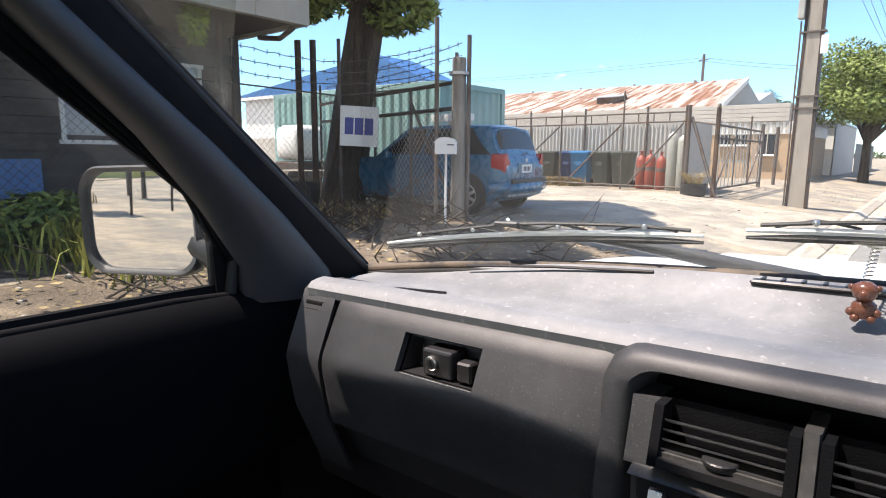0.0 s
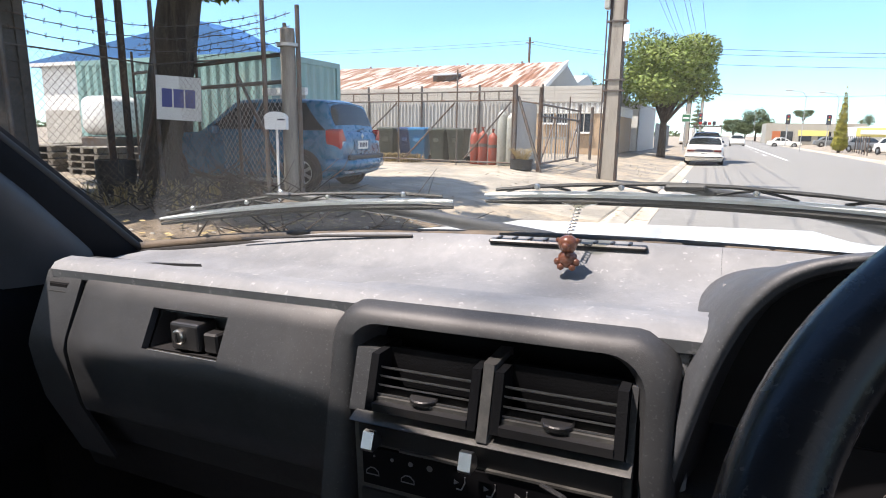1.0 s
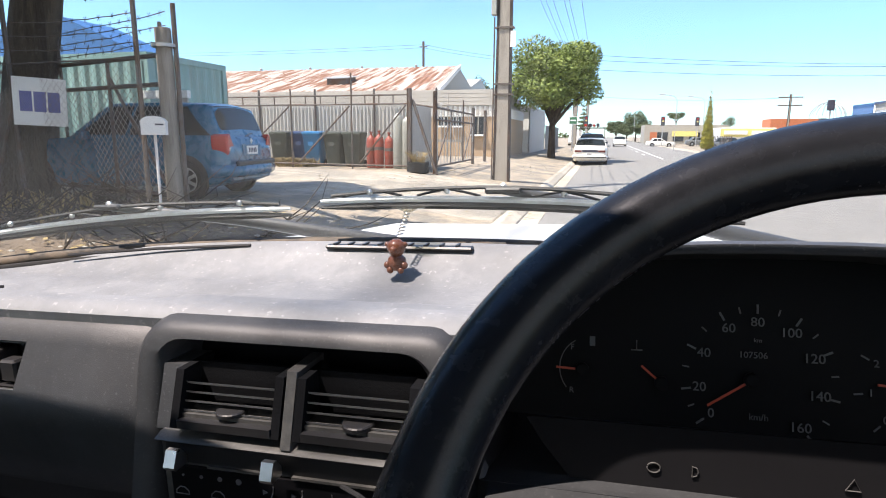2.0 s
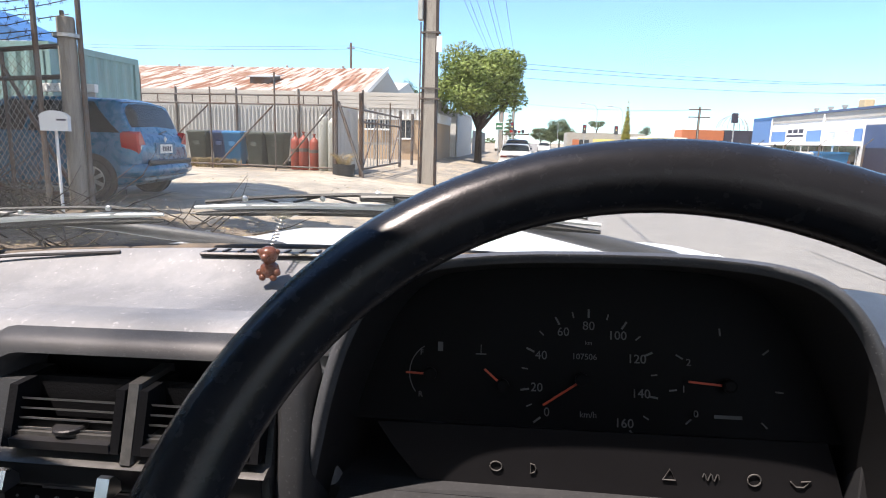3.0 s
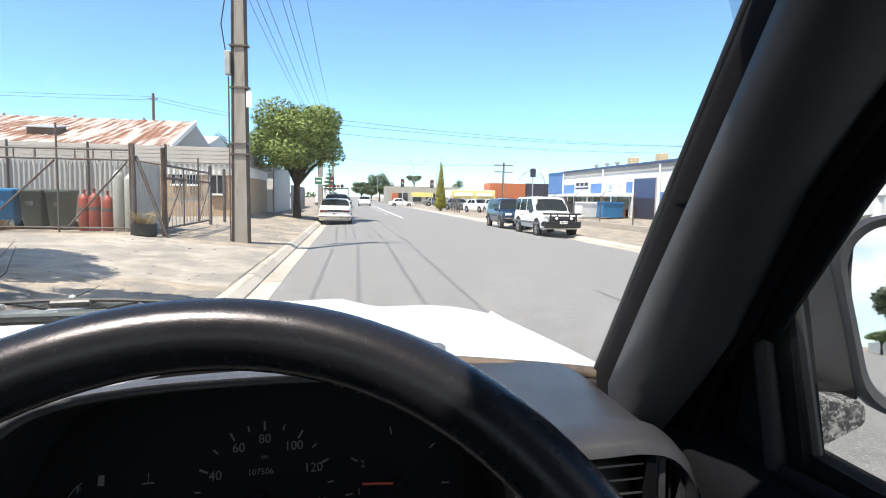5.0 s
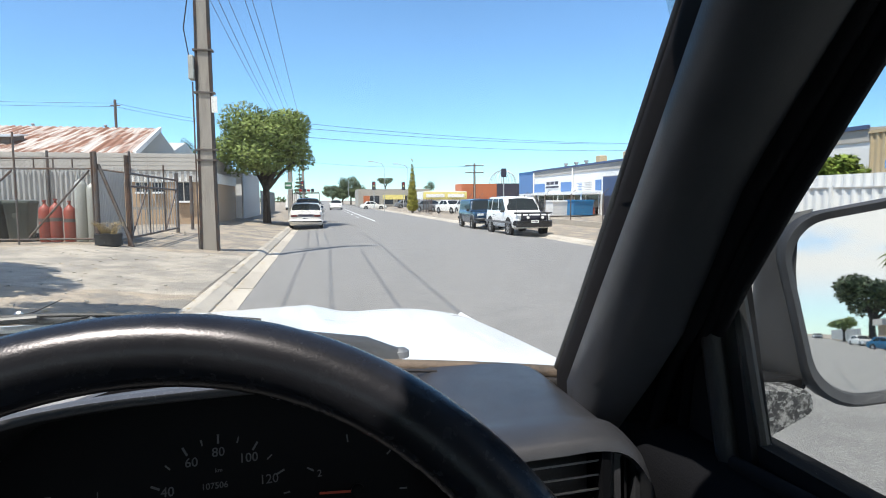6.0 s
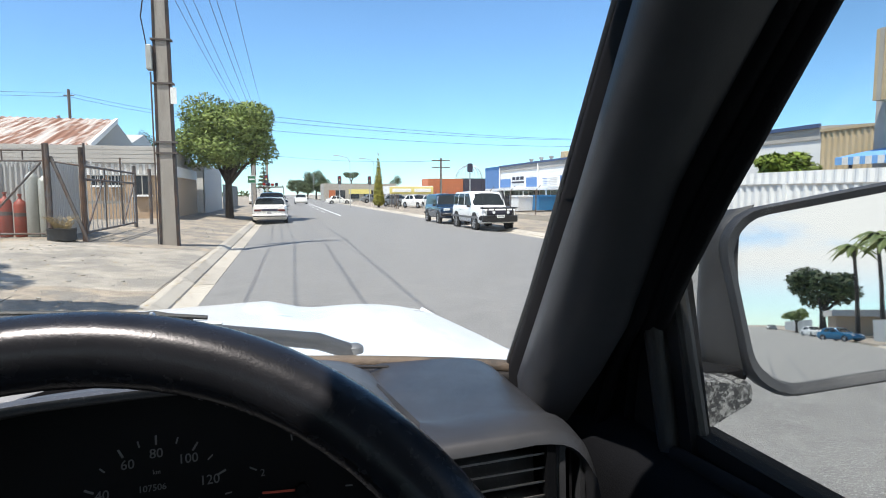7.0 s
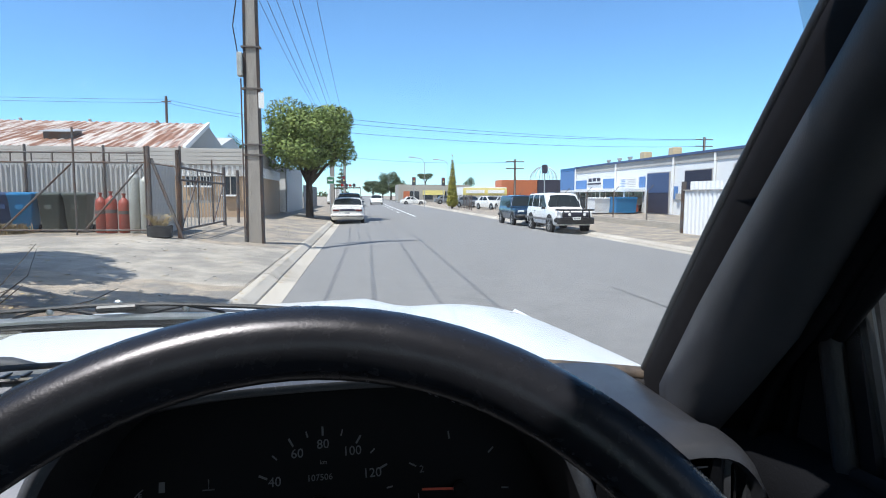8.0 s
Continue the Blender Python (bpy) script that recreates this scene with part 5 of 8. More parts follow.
loft(bm, [[(x, y, ROAD_Z(x)) for x in [KL - 0.04 + (KR - KL + 0.08) * i / 10 for i in range(11)]] for y in ys])
road = tagged(part("road", bm, ASPHALT, smooth=60), "wide sun-bleached asphalt street crossed by thin wire shadows", "road", kind="structure")
# tar seams and centre markings
for x, w, ya, yb in ((4.3, 0.03, 5.0, 9.0),):
    bm = bmesh.new()
    n = 30
    rows = []
    for k in range(n + 1):
        y = ya + (yb - ya) * k / n
        xx = x + 0.05 * noise.noise(Vector((x * 3, y * 0.35, 1)))
        ww = w * (0.7 + 0.5 * noise.noise(Vector((x, y * 0.8, 5))))
        rows.append([(xx - ww / 2, y, ROAD_Z(xx) + 0.004), (xx + ww / 2, y, ROAD_Z(xx) + 0.004)])
    loft(bm, rows)
    part("tar_seam", bm, TARSEAM, road)
for k in range(9):
    part("lane_mark", B(3.3, 3.42, 48 + 9 * k, 51 + 9 * k, 0.088, 0.096), PAINTLINE, road)
part("edge_line", B(3.9, 4.02, 40, 130, 0.086, 0.094), PAINTLINE, road)

# kerbs: gutter and kerb stones as one run of castings
def kerb(x, side, name, ya, yb, step):
    k = tagged(new(name), "pale concrete kerb and gutter", "kerb", kind="structure")
    z0, zt = ROAD_Z(x + side * 0.42), ground_z(x - side * 0.001 if side > 0 else x + 0.001)
    prof = [(0.42, z0 - 0.004), (0.42, z0 + 0.006), (0.105, z0 + 0.018), (0.095, z0 + 0.050), (-0.045, zt - 0.004), (-0.075, zt + 0.004), (-0.17, zt + 0.008), (-0.17, -0.45), (0.42, -0.45)]
    base = None
    y = ya
    while y < yb:
        if base is None:
            bm = bmesh.new()
            loft(bm, [[(side * p, 0.006, z) for p, z in prof], [(side * p, step - 0.006, z) for p, z in prof]], True, True)
            base = part("kerb_stone", bm, CONCRETE, k)
            base.location = (x, y, 0)
        else:
            o = base.copy()
            scene.collection.objects.link(o)
            o.location = (x, y, random.uniform(-0.004, 0.004))
        y += step
    return k
kerb(KL, 1, "kerb_left", -30, 150, 2.4)
kerb(KR, -1, "kerb_right", -60, 150, 2.4)
# driveway slab across the verge and the yard behind it
bm = bmesh.new()
drive_x = [KL - 0.19 - 0.16 * k for k in range(24)] + [-5.17, -5.8, -7, -9, -12, -16, -20]
loft(bm, [[(x, y + 0.35 * noise.noise(Vector((x * 1.1, y * 0.3, 3))) + 0.12 * noise.noise(Vector((x * 4.0, y, 8))), ground_z(x) + dz) for x in drive_x] for y, dz in ((9.0, -0.02), (9.35, 0.004), (10.2, 0.007), (11.5, 0.007), (13, 0.007), (14.4, 0.007), (15.2, 0.004), (15.6, -0.02))])
tagged(part("driveway", bm, DRIVE), "pale worn concrete driveway into the yard", "driveway", kind="structure")

# dark leaf mulch under the trees
SOIL = mat("leaf_mulch", (0.15, 0.115, 0.085), 0.95, var=0.35, scale=2.5, bump=0.9, bscale=25, col2=(0.27, 0.21, 0.15), mix=(0.5, 0.62), dirt=0.6, dirtcol=(0.07, 0.055, 0.042))
bm = bmesh.new()
loft(bm, [[(x + 0.35 * noise.noise(Vector((x, y * 0.9, 2))), y + 0.3 * noise.noise(Vector((x * 0.9, y, 7))), ground_z(x + 0.35 * noise.noise(Vector((x, y * 0.9, 2)))) + 0.012 + 0.02 * noise.noise(Vector((x * 2, y * 2, 4)))) for x in (-2.1, -2.7, -3.3, -4.0, -4.7, -5.4, -6.2, -7, -8)] for y in [-3.5 + 0.8 * k for k in range(14)]])
tagged(part("leaf_mulch", bm, SOIL), "dark soil and leaf mulch along the fence", "soil", kind="structure")

# ---- foliage ----


def leaf_cloud(bm, blobs, n, size, seed, droop=0.3):
    """Many small bent leaves scattered through and over a set of blobs (centre, radii)."""
    rn = random.Random(seed)
    tot = sum(b[1][0] * b[1][1] for b in blobs)
    for c, r in blobs:
        for _ in range(int(n * r[0] * r[1] / tot)):
            d = Vector((rn.gauss(0, 1), rn.gauss(0, 1), rn.gauss(0, 1))).normalized()
            f = rn.random() ** 0.33
            p = Vector(c) + Vector((d.x * r[0], d.y * r[1], d.z * r[2])) * (0.35 + 0.68 * f)
            s = size * rn.uniform(0.6, 1.4)
            a = Vector((rn.uniform(-1, 1), rn.uniform(-1, 1), rn.uniform(-0.8, 0.4))).normalized()
            b = a.cross(d if abs(a.dot(d)) < 0.9 else Vector((0, 0, 1))).normalized()
            up = a.cross(b)
            v = [bm.verts.new(p + q) for q in (a * -s, b * s * 0.42 + up * s * 0.12, a * s, b * -s * 0.42 + up * s * 0.12)]
            bm.faces.new((v[0], v[1], v[2]))
            bm.faces.new((v[0], v[2], v[3]))
    return bm


def tree(name, label, base, trunk_r, fork_z, blobs, leaves, size, leafm, seed, limbs=6, lean=(0, 0)):
    t = thing(name, label, "tree", Matrix.Translation(base))
    rn = random.Random(seed)
    top = Vector((lean[0], lean[1], fork_z))
    part("trunk", rod([(0, 0, -0.15), (0, 0, 0.05), (lean[0] * 0.4, lean[1] * 0.4, fork_z * 0.5), top], [trunk_r * 1.45, trunk_r * 1.15, trunk_r * 0.95, trunk_r * 0.85], 12), BARK, t, smooth=60)
    for k in range(limbs):
        c, r = blobs[k % len(blobs)]
        tip = Vector(c) + Vector((rn.uniform(-0.3, 0.3) * r[0], rn.uniform(-0.3, 0.3) * r[1], 0.1 * r[2]))
        mid = top.lerp(tip, 0.5) + Vector((rn.uniform(-0.2, 0.2), rn.uniform(-0.2, 0.2), rn.uniform(-0.1, 0.3)))
        part("limb", rod([top - Vector((0, 0, 0.1)), mid, tip], [trunk_r * 0.62, trunk_r * 0.38, trunk_r * 0.1], 7), BARK, t, smooth=60)
    part("crown", leaf_cloud(bmesh.new(), blobs, leaves, size, seed), leafm, t)
    return t


def blobset(cx, cy, cz, rx, ry, rz, n, seed):
    rn = random.Random(seed)
    out = [((cx, cy, cz), (rx * 0.62, ry * 0.62, rz * 0.62))]
    for k in range(n):
        a = 2 * math.pi * k / n + rn.uniform(-0.3, 0.3)
        e = rn.uniform(-0.6, 0.9)
        out.append(((cx + rx * 0.62 * math.cos(a) * math.cos(e), cy + ry * 0.62 * math.sin(a) * math.cos(e), cz + rz * 0.66 * math.sin(e)), (rx * rn.uniform(0.28, 0.42), ry * rn.uniform(0.28, 0.42), rz * rn.uniform(0.26, 0.38))))
    return out


tree("street_tree", "round leafy green street tree on the verge", (-2.55, 34.2, ground_z(-2.55)), 0.20, 1.9, blobset(0.05, 0, 4.30, 2.95, 2.9, 2.70, 26, 4), 24000, 0.105, LEAF, 5, 12)

# ---- utility poles ----
def stobie(name, label, x, y, z0, h, w0, w1, detail):
    p = thing(name, label, "pole", Matrix.Translation((x, y, z0)))
    d0, d1 = 0.15, 0.11
    bm = bmesh.new()
    loft(bm, [[(-w / 2 + 0.06, -d / 2, z), (w / 2 - 0.06, -d / 2, z), (w / 2 - 0.06, d / 2, z), (-w / 2 + 0.06, d / 2, z)] for z, w, d in ((-0.3, w0, d0), (h, w1, d1))], True, True)
    part("concrete_core", bm, POLECONC, p, "weathered concrete core")
    for s in (-1, 1):
        bm = bmesh.new()
        rows = []
        for z, w, d in ((-0.3, w0, d0), (h, w1, d1)):
            x0, x1 = s * (w / 2 - 0.065), s * w / 2
            rows.append([(x0, -d / 2 - 0.012, z), (x1, -d / 2 - 0.012, z), (x1, d / 2 + 0.012, z), (x0, d / 2 + 0.012, z)])
        loft(bm, rows, True, True)
        part("steel_flange", bm, POLESTEEL, p, "dark steel flange")
    if detail:
        for z in (2.35, 2.62, 4.05, 5.1, 6.6):
            w = w0 + (w1 - w0) * z / h
            part("band", B(-w / 2 - 0.05, w / 2 + 0.05, -0.105, 0.105, z - 0.02, z + 0.02), STEEL, p)
        part("meter_box", B(-0.345, -0.205, -0.16, 0.06, 4.35, 4.95, bevel=0.02), GREYCYL, p, "small grey service box")
        part("conduit", rod([(-0.26, -0.09, 4.3), (-0.255, -0.09, 2.0), (-0.255, -0.09, 0.0)], 0.02, 6), STEEL, p)
        part("service_cable", rod([(-0.32, -0.1, 4.9), (-0.42, -0.12, 5.6), (-0.30, -0.1, 6.4), (-0.2, -0.1, 9.0)], 0.015, 6), RUBBER, p)
        part("tag_plate", B(0.17, 0.31, -0.115, -0.09, 3.55, 3.95), PLATE, p, "small white tag plate")
    for z in (h - 0.35, h - 1.25):
        part("crossarm", B(-1.25, 1.25, -0.06, 0.06, z - 0.06, z + 0.06), STEEL, p)
        for x in (-1.15, -0.45, 0.45, 1.15):
            part("insulator", turned([(0.05, 0), (0.06, 0.04), (0.035, 0.07), (0.055, 0.11), (0.02, 0.16)], 10, pose(x, 0, z + 0.06)), WHITEWALL, p)
    return p


stobie("utility_pole", "tall concrete and steel utility pole at the kerb", -2.43, 16.3, 0.2, 9.6, 0.47, 0.31, True)
for x, y, h in ((-2.6, 62, 9.6), (-2.6, 108, 9.6)):
    stobie("utility_pole", "distant concrete and steel utility pole", x, y, 0.2, h, 0.5, 0.4, False)


def wire(pts, r=0.012, sag=0.5, label="thin overhead power line"):
    a, b = Vector(pts[0]), Vector(pts[1])
    w = tagged(part("power_line", rod([a.lerp(b, k / 10) - Vector((0, 0, sag * 4 * (k / 10) * (1 - k / 10))) for k in range(11)], r, 4), RUBBER), label, "cable", "overhead lines")
    return w


for x in (-1.15, -0.45, 0.45, 1.15):
    wire([(-2.47 + x, 16.3, 9.6), (-2.6 + x, 62, 9.6)])
    wire([(-2.47 + x, 16.3, 9.6), (-2.47 + x, -30, 9.6)])
for x in (-0.45, 0.45):
    wire([(-2.47 + x, 16.3, 8.7), (-2.6 + x, 62, 8.7)])
for z in (9.9, 10.2):
    wire([(-17.3, 58, z), (-75, 60, z + 1.2)], 0.014, 0.5)
    wire([(-17.3, 58, z), (-2.6, 62, z - 1.6)], 0.014, 0.3)
stobie("utility_pole", "far utility pole behind a warehouse", 47, 76, 0.2, 9.4, 0.4, 0.3, False)
for z, z1 in ((9.4, 9.25), (8.9, 9.22), (8.0, 8.34)):
    wire([(-2.6, 62, z), (47, 76, z1)], 0.02, 0.6)
wire([(-2.6, 108, 8.4), (20.4, 76, 5.9)], 0.02, 0.5)

# ================= vehicles =================


def wheel(parent, x, y, r, w, side, spokes, plain=False):
    m = Matrix.Translation((x, y, r)) @ Matrix.Rotation(radians(90 * side), 4, 'Y')
    wh = part("wheel", turned([(r * 0.62, -w / 2), (r * 0.92, -w / 2), (r, -w * 0.36), (r, w * 0.36), (r * 0.92, w / 2), (r * 0.66, w / 2), (r * 0.63, w * 0.36)], 28, m), TYRE, parent, "black tyre", 50)
    part("rim", turned([(r * 0.64, w * 0.30), (r * 0.64, w * 0.44), (r * 0.58, w * 0.46), (r * 0.54, w * 0.34)], 24, m), ALLOY, wh, smooth=50)
    for k in range(spokes):
        part("spoke", B(-0.025, 0.025, 0.0, r * 0.57, w * 0.34, w * 0.45, m @ Matrix.Rotation(2 * math.pi * k / spokes, 4, 'Z')), ALLOY, wh)
    part("hub", turned([(r * 0.16, w * 0.3), (r * 0.16, w * 0.47), (r * 0.1, w * 0.49)], 14, m), ALLOY, wh)
    return wh


def car(name, label, m, paint, L, W, H, belt, clear, hood_z, ws_base, ws_top, roof_rear, rear_base, tail_z, wr, axles, windows, glass_top=0.9, lower=None, spokes=6, tumble=0.78, bumper=None):
    """A car that points along +y: one pressed skin from nose to tail with its glasshouse, panes laid over it, wheels, bumpers."""
    c = thing(name, label, "car", m)
    hw = W / 2
    mid = (roof_rear + ws_top) / 2
    top = [(-L / 2, tail_z - 0.16), (-L / 2 + 0.05, tail_z - 0.02), (rear_base - 0.01, tail_z + 0.005), (rear_base + 0.02, max(tail_z, belt) + 0.02), (roof_rear - 0.06, H - 0.075), (roof_rear + 0.08, H - 0.025), (mid, H), (ws_top - 0.08, H - 0.02), (ws_top + 0.05, H - 0.07), (ws_base - 0.02, belt + 0.03), (ws_base + 0.05, hood_z + 0.005), (L / 2 - 0.40, hood_z - 0.035), (L / 2 - 0.10, hood_z - 0.10), (L / 2, hood_z - 0.26)]
    ty, tz = [p[0] for p in top], [p[1] for p in top]

    def section(y):
        """Half outline of the skin at y, from the sill to the crown."""
        zt = float(np.interp(y, ty, tz))
        end = min(y + L / 2, L / 2 - y)
        w = hw * (1 - 0.15 * max(0.0, 1 - end / 0.40) ** 2)
        zc = clear + 0.10 * max(0.0, 1 - end / 0.30)
        b = min(belt, zt - 0.015)
        g = max(0.0, min(1.0, (zt - b) / (H - belt)))
        wt = 0.945 + (tumble - 0.945) * g
        r = zt - b
        return [(w * 0.88, zc), (w * 0.975, zc + 0.05), (w * 0.997, zc + 0.16), (w, belt * 0.56), (w * 0.996, belt * 0.74), (w * 0.985, b - 0.10 * belt), (w * 0.965, b - 0.03), (w * 0.945, b),
                (w * (0.945 + (wt - 0.945) * 0.45), b + r * 0.42), (w * (0.945 + (wt - 0.945) * 0.85), b + r * 0.80), (w * wt * 0.985, b + r * 0.90), (w * wt * 0.93, b + r * 0.965), (w * wt * 0.60, zt + 0.004), (0.0, zt + 0.018)]
    ys = sorted(set([round(v, 3) for v in ty] + [round(-L / 2 + L * k / 30, 3) for k in range(31)]))
    bm = bmesh.new()
    rows = []
    for y in ys:
        half = section(y)
        rows.append([(-x, y, z) for x, z in half] + [(x, y, z) for x, z in reversed(half[:-1])])
    loft(bm, rows, True, True)
    part("body", bm, paint, c, smooth=38)
    G = 0.008

    def skin_x(y, z):
        half = section(y)[5:]
        return float(np.interp(z, [p[1] for p in half], [p[0] for p in half]))

    def skin_z(y, x):
        half = section(y)[7:][::-1]
        return float(np.interp(abs(x), [p[0] for p in half], [p[1] for p in half]))
    for side in (-1, 1):
        for u0, u1, u2, u3 in windows:
            rows = []
            for q in range(5):
                v = 0.10 + (min(glass_top, 0.86) - 0.10) * q / 4
                z = belt + (H - belt) * v
                y0, y1 = rear_base + (roof_rear - rear_base) * v, ws_base + (ws_top - ws_base) * v
                ua, ub = u0 + (u2 - u0) * q / 4, u1 + (u3 - u1) * q / 4
                rows.append([(side * (skin_x(y0 + (y1 - y0) * (ua + (ub - ua) * k / 8), z) + G), y0 + (y1 - y0) * (ua + (ub - ua) * k / 8), z) for k in range(9)])
            bm = bmesh.new()
            loft(bm, rows)
            part("side_window", shell(bm, 0.006), CARGLASS, c, "dark side window", 40)
    for nm, ya, yb in (("rear_window", rear_base + 0.05, roof_rear - 0.03), ("front_screen", ws_base - 0.05, ws_top + 0.02)):
        rows = []
        for q in range(7):
            y = ya + (yb - ya) * q / 6
            half = section(y)
            xe = half[10][0] * (0.97 if q not in (0, 6) else 0.93)
            rows.append([(xe * k / 4, y, skin_z(y, xe * k / 4) + G) for k in range(-4, 5)])
        bm = bmesh.new()
        loft(bm, rows)
        part(nm, shell(bm, 0.006), CARGLASS, c, "dark glass", 40)
    for y in axles:
        for s in (-1, 1):
            part("wheel_arch", turned([(wr * 1.18, -0.05), (wr * 1.18, 0.012), (wr * 1.10, 0.015)], 28, Matrix.Translation((s * (hw - 0.005), y, wr + 0.02)) @ Matrix.Rotation(radians(90 * s), 4, 'Y')), TYRE, c, "dark wheel arch")
            wheel(c, s * (hw - 0.075), y, wr, 0.20, s, spokes)
    for y, s in ((-L / 2, -1), (L / 2, 1)):
        z = clear + 0.24
        part("bumper", rod([(-hw * 0.93, y - s * 0.25, z), (-hw * 0.86, y - s * 0.03, z), (-hw * 0.5, y + s * 0.03, z), (hw * 0.5, y + s * 0.03, z), (hw * 0.86, y - s * 0.03, z), (hw * 0.93, y - s * 0.25, z)], 0.10, 10), bumper or paint, c, smooth=60)
    for s in (-1, 1):
        part("door_mirror", B(*sorted((s * hw * 0.97, s * (hw + 0.14))), ws_base - 0.38, ws_base - 0.26, belt - 0.02, belt + 0.11, bevel=0.02), lower or paint, c)
        part("headlamp", B(*sorted((s * hw * 0.48, s * hw * 0.88)), L / 2 - 0.10, L / 2 - 0.015, hood_z - 0.27, hood_z - 0.12, bevel=0.02), LAMPCLEAR, c)
        part("door_handle", B(*sorted((s * hw * 0.985, s * (hw + 0.02))), (rear_base + ws_base) / 2 - 0.2, (rear_base + ws_base) / 2 - 0.06, belt - 0.16, belt - 0.12, bevel=0.008), lower or paint, c)
    return c


def plate_on(c, x, y, z, face, w=0.36):
    p = part("number_plate", B(x - w / 2, x + w / 2, y - 0.006, y + 0.006, z - 0.065, z + 0.065), PLATE, c, "white number plate")
    for k in range(5):
        part("plate_bar", B(x - w * 0.36 + 0.055 * k, x - w * 0.36 + 0.055 * k + 0.03, y - 0.009 * (1 if face < 0 else -1) - 0.002, y - 0.009 * (1 if face < 0 else -1) + 0.002, z - 0.035, z + 0.035), INKBAR, p)


def facing(x, y, z, deg):
    """Pose of a car whose front points deg from +y towards +x."""
    return Matrix.Translation((x, y, z)) @ Matrix.Rotation(radians(-deg), 4, 'Z')


# blue hatchback in the driveway, tail towards the road
hb = car("hatchback", "metallic blue hatchback parked tail-out in the driveway", facing(-6.96, 8.20, 0.505, -97), BLUECAR, 3.77, 1.62, 1.42, 0.88, 0.18, 0.88, 0.62, 0.02, -1.56, -1.79, 0.90, 0.29, (-1.24, 1.23), [(0.06, 0.30, 0.20, 0.36), (0.32, 0.60, 0.38, 0.66), (0.63, 0.96, 0.69, 0.88)], spokes=7, tumble=0.80)
for s in (-1, 1):
    outline = [(0.47, 0.655), (0.64, 0.63), (0.70, 0.635), (0.735, 0.80), (0.735, 0.93), (0.68, 0.955), (0.60, 0.83)]
    bm = bmesh.new()
    loft(bm, [[(s * x * 0.965, -1.872, z) for x, z in outline], [(s * x, -1.850, z) for x, z in outline], [(s * (x + 0.062 * max(0.0, (x - 0.6) / 0.135)), -1.66 - 0.12 * max(0.0, 0.66 - x), z) for x, z in outline]], True, True)
    tl_ = part("tail_lamp", bm, REDLAMP, hb, "red tail lamp", 30)
    part("lamp_lens", B(*sorted((s * 0.60, s * 0.68)), -1.880, -1.866, 0.70, 0.77, bevel=0.012), LAMPCLEAR, tl_)
plate_on(hb, 0, -1.897, 0.715, -1)
part("plate_recess", B(-0.30, 0.30, -1.891, -1.87, 0.63, 0.80), BLUECAR, hb)
part("badge", turned([(0.045, 0), (0.045, 0.01), (0.02, 0.016)], 4, Matrix.Translation((0, -1.880, 0.855)) @ Matrix.Rotation(radians(90), 4, 'X')), CHROME, hb, "small bright diamond badge")
part("rear_wiper", rod([(-0.02, -1.805, 0.925), (0.14, -1.79, 0.955), (0.27, -1.775, 0.97)], 0.010, 6), RUBBER, hb)
part("bumper_strip", B(-0.64, 0.64, -1.985, -1.93, 0.49, 0.57, bevel=0.02), PLASTIC, hb, "dark bumper strip")

# white sedan at the kerb, seen from behind
sd = car("sedan", "off-white sedan parked at the kerb facing away", facing(-0.38, 33.7, 0.0, 0), SEDANWHITE, 4.6, 1.72, 1.38, 0.90, 0.20, 0.86, 0.75, 0.0, -1.05, -1.55, 0.93, 0.30, (-1.35, 1.30), [(0.10, 0.46, 0.24, 0.48), (0.50, 0.92, 0.52, 0.84)], tumble=0.80)
for s in (-1, 1):
    part("tail_lamp", B(*sorted((s * 0.42, s * 0.76)), -2.325, -2.22, 0.66, 0.77, bevel=0.015), DARKLAMP, sd, "dark red tail lamp")
part("rear_garnish", B(-0.40, 0.40, -2.315, -2.25, 0.67, 0.79), INKBAR, sd)
part("bumper_strip", B(-0.82, 0.82, -2.44, -2.40, 0.40, 0.45, bevel=0.01), TYRE, sd)
part("boot_spoiler", B(-0.66, 0.66, -2.24, -2.12, 0.985, 1.01, bevel=0.008), SEDANWHITE, sd)
plate_on(sd, 0, -2.36, 0.58, -1)
# dark utility with a ladder rack ahead of it
ut = car("utility_truck", "dark utility with a loaded ladder rack parked ahead of a sedan", facing(-0.46, 41.0, 0.0, 0), DARKBLUECAR, 4.8, 1.75, 1.65, 1.02, 0.30, 1.0, 1.1, 0.55, -0.3, -0.42, 1.0, 0.34, (-1.5, 1.4), [(0.1, 0.9, 0.18, 0.82)])
for y in (-2.2, -0.5, 0.9):
    part("rack_hoop", rod([(-0.80, y, 0.9), (-0.76, y, 2.0), (0.76, y, 2.0), (0.80, y, 0.9)], 0.03, 6), STEEL, ut)
for x in (-0.7, -0.2, 0.3, 0.7):
    part("rack_rail", rod([(x, -2.4, 2.05), (x, 1.2, 2.05)], 0.03, 6), STEEL, ut)
for k in range(4):
    part("load", B(-0.5 + 0.25 * k, -0.32 + 0.25 * k, -1.8, 0.4, 2.08, 2.22 + 0.05 * (k % 2), bevel=0.02), (REDLAMP, INKBAR, REDLAMP, INKBAR)[k], ut)
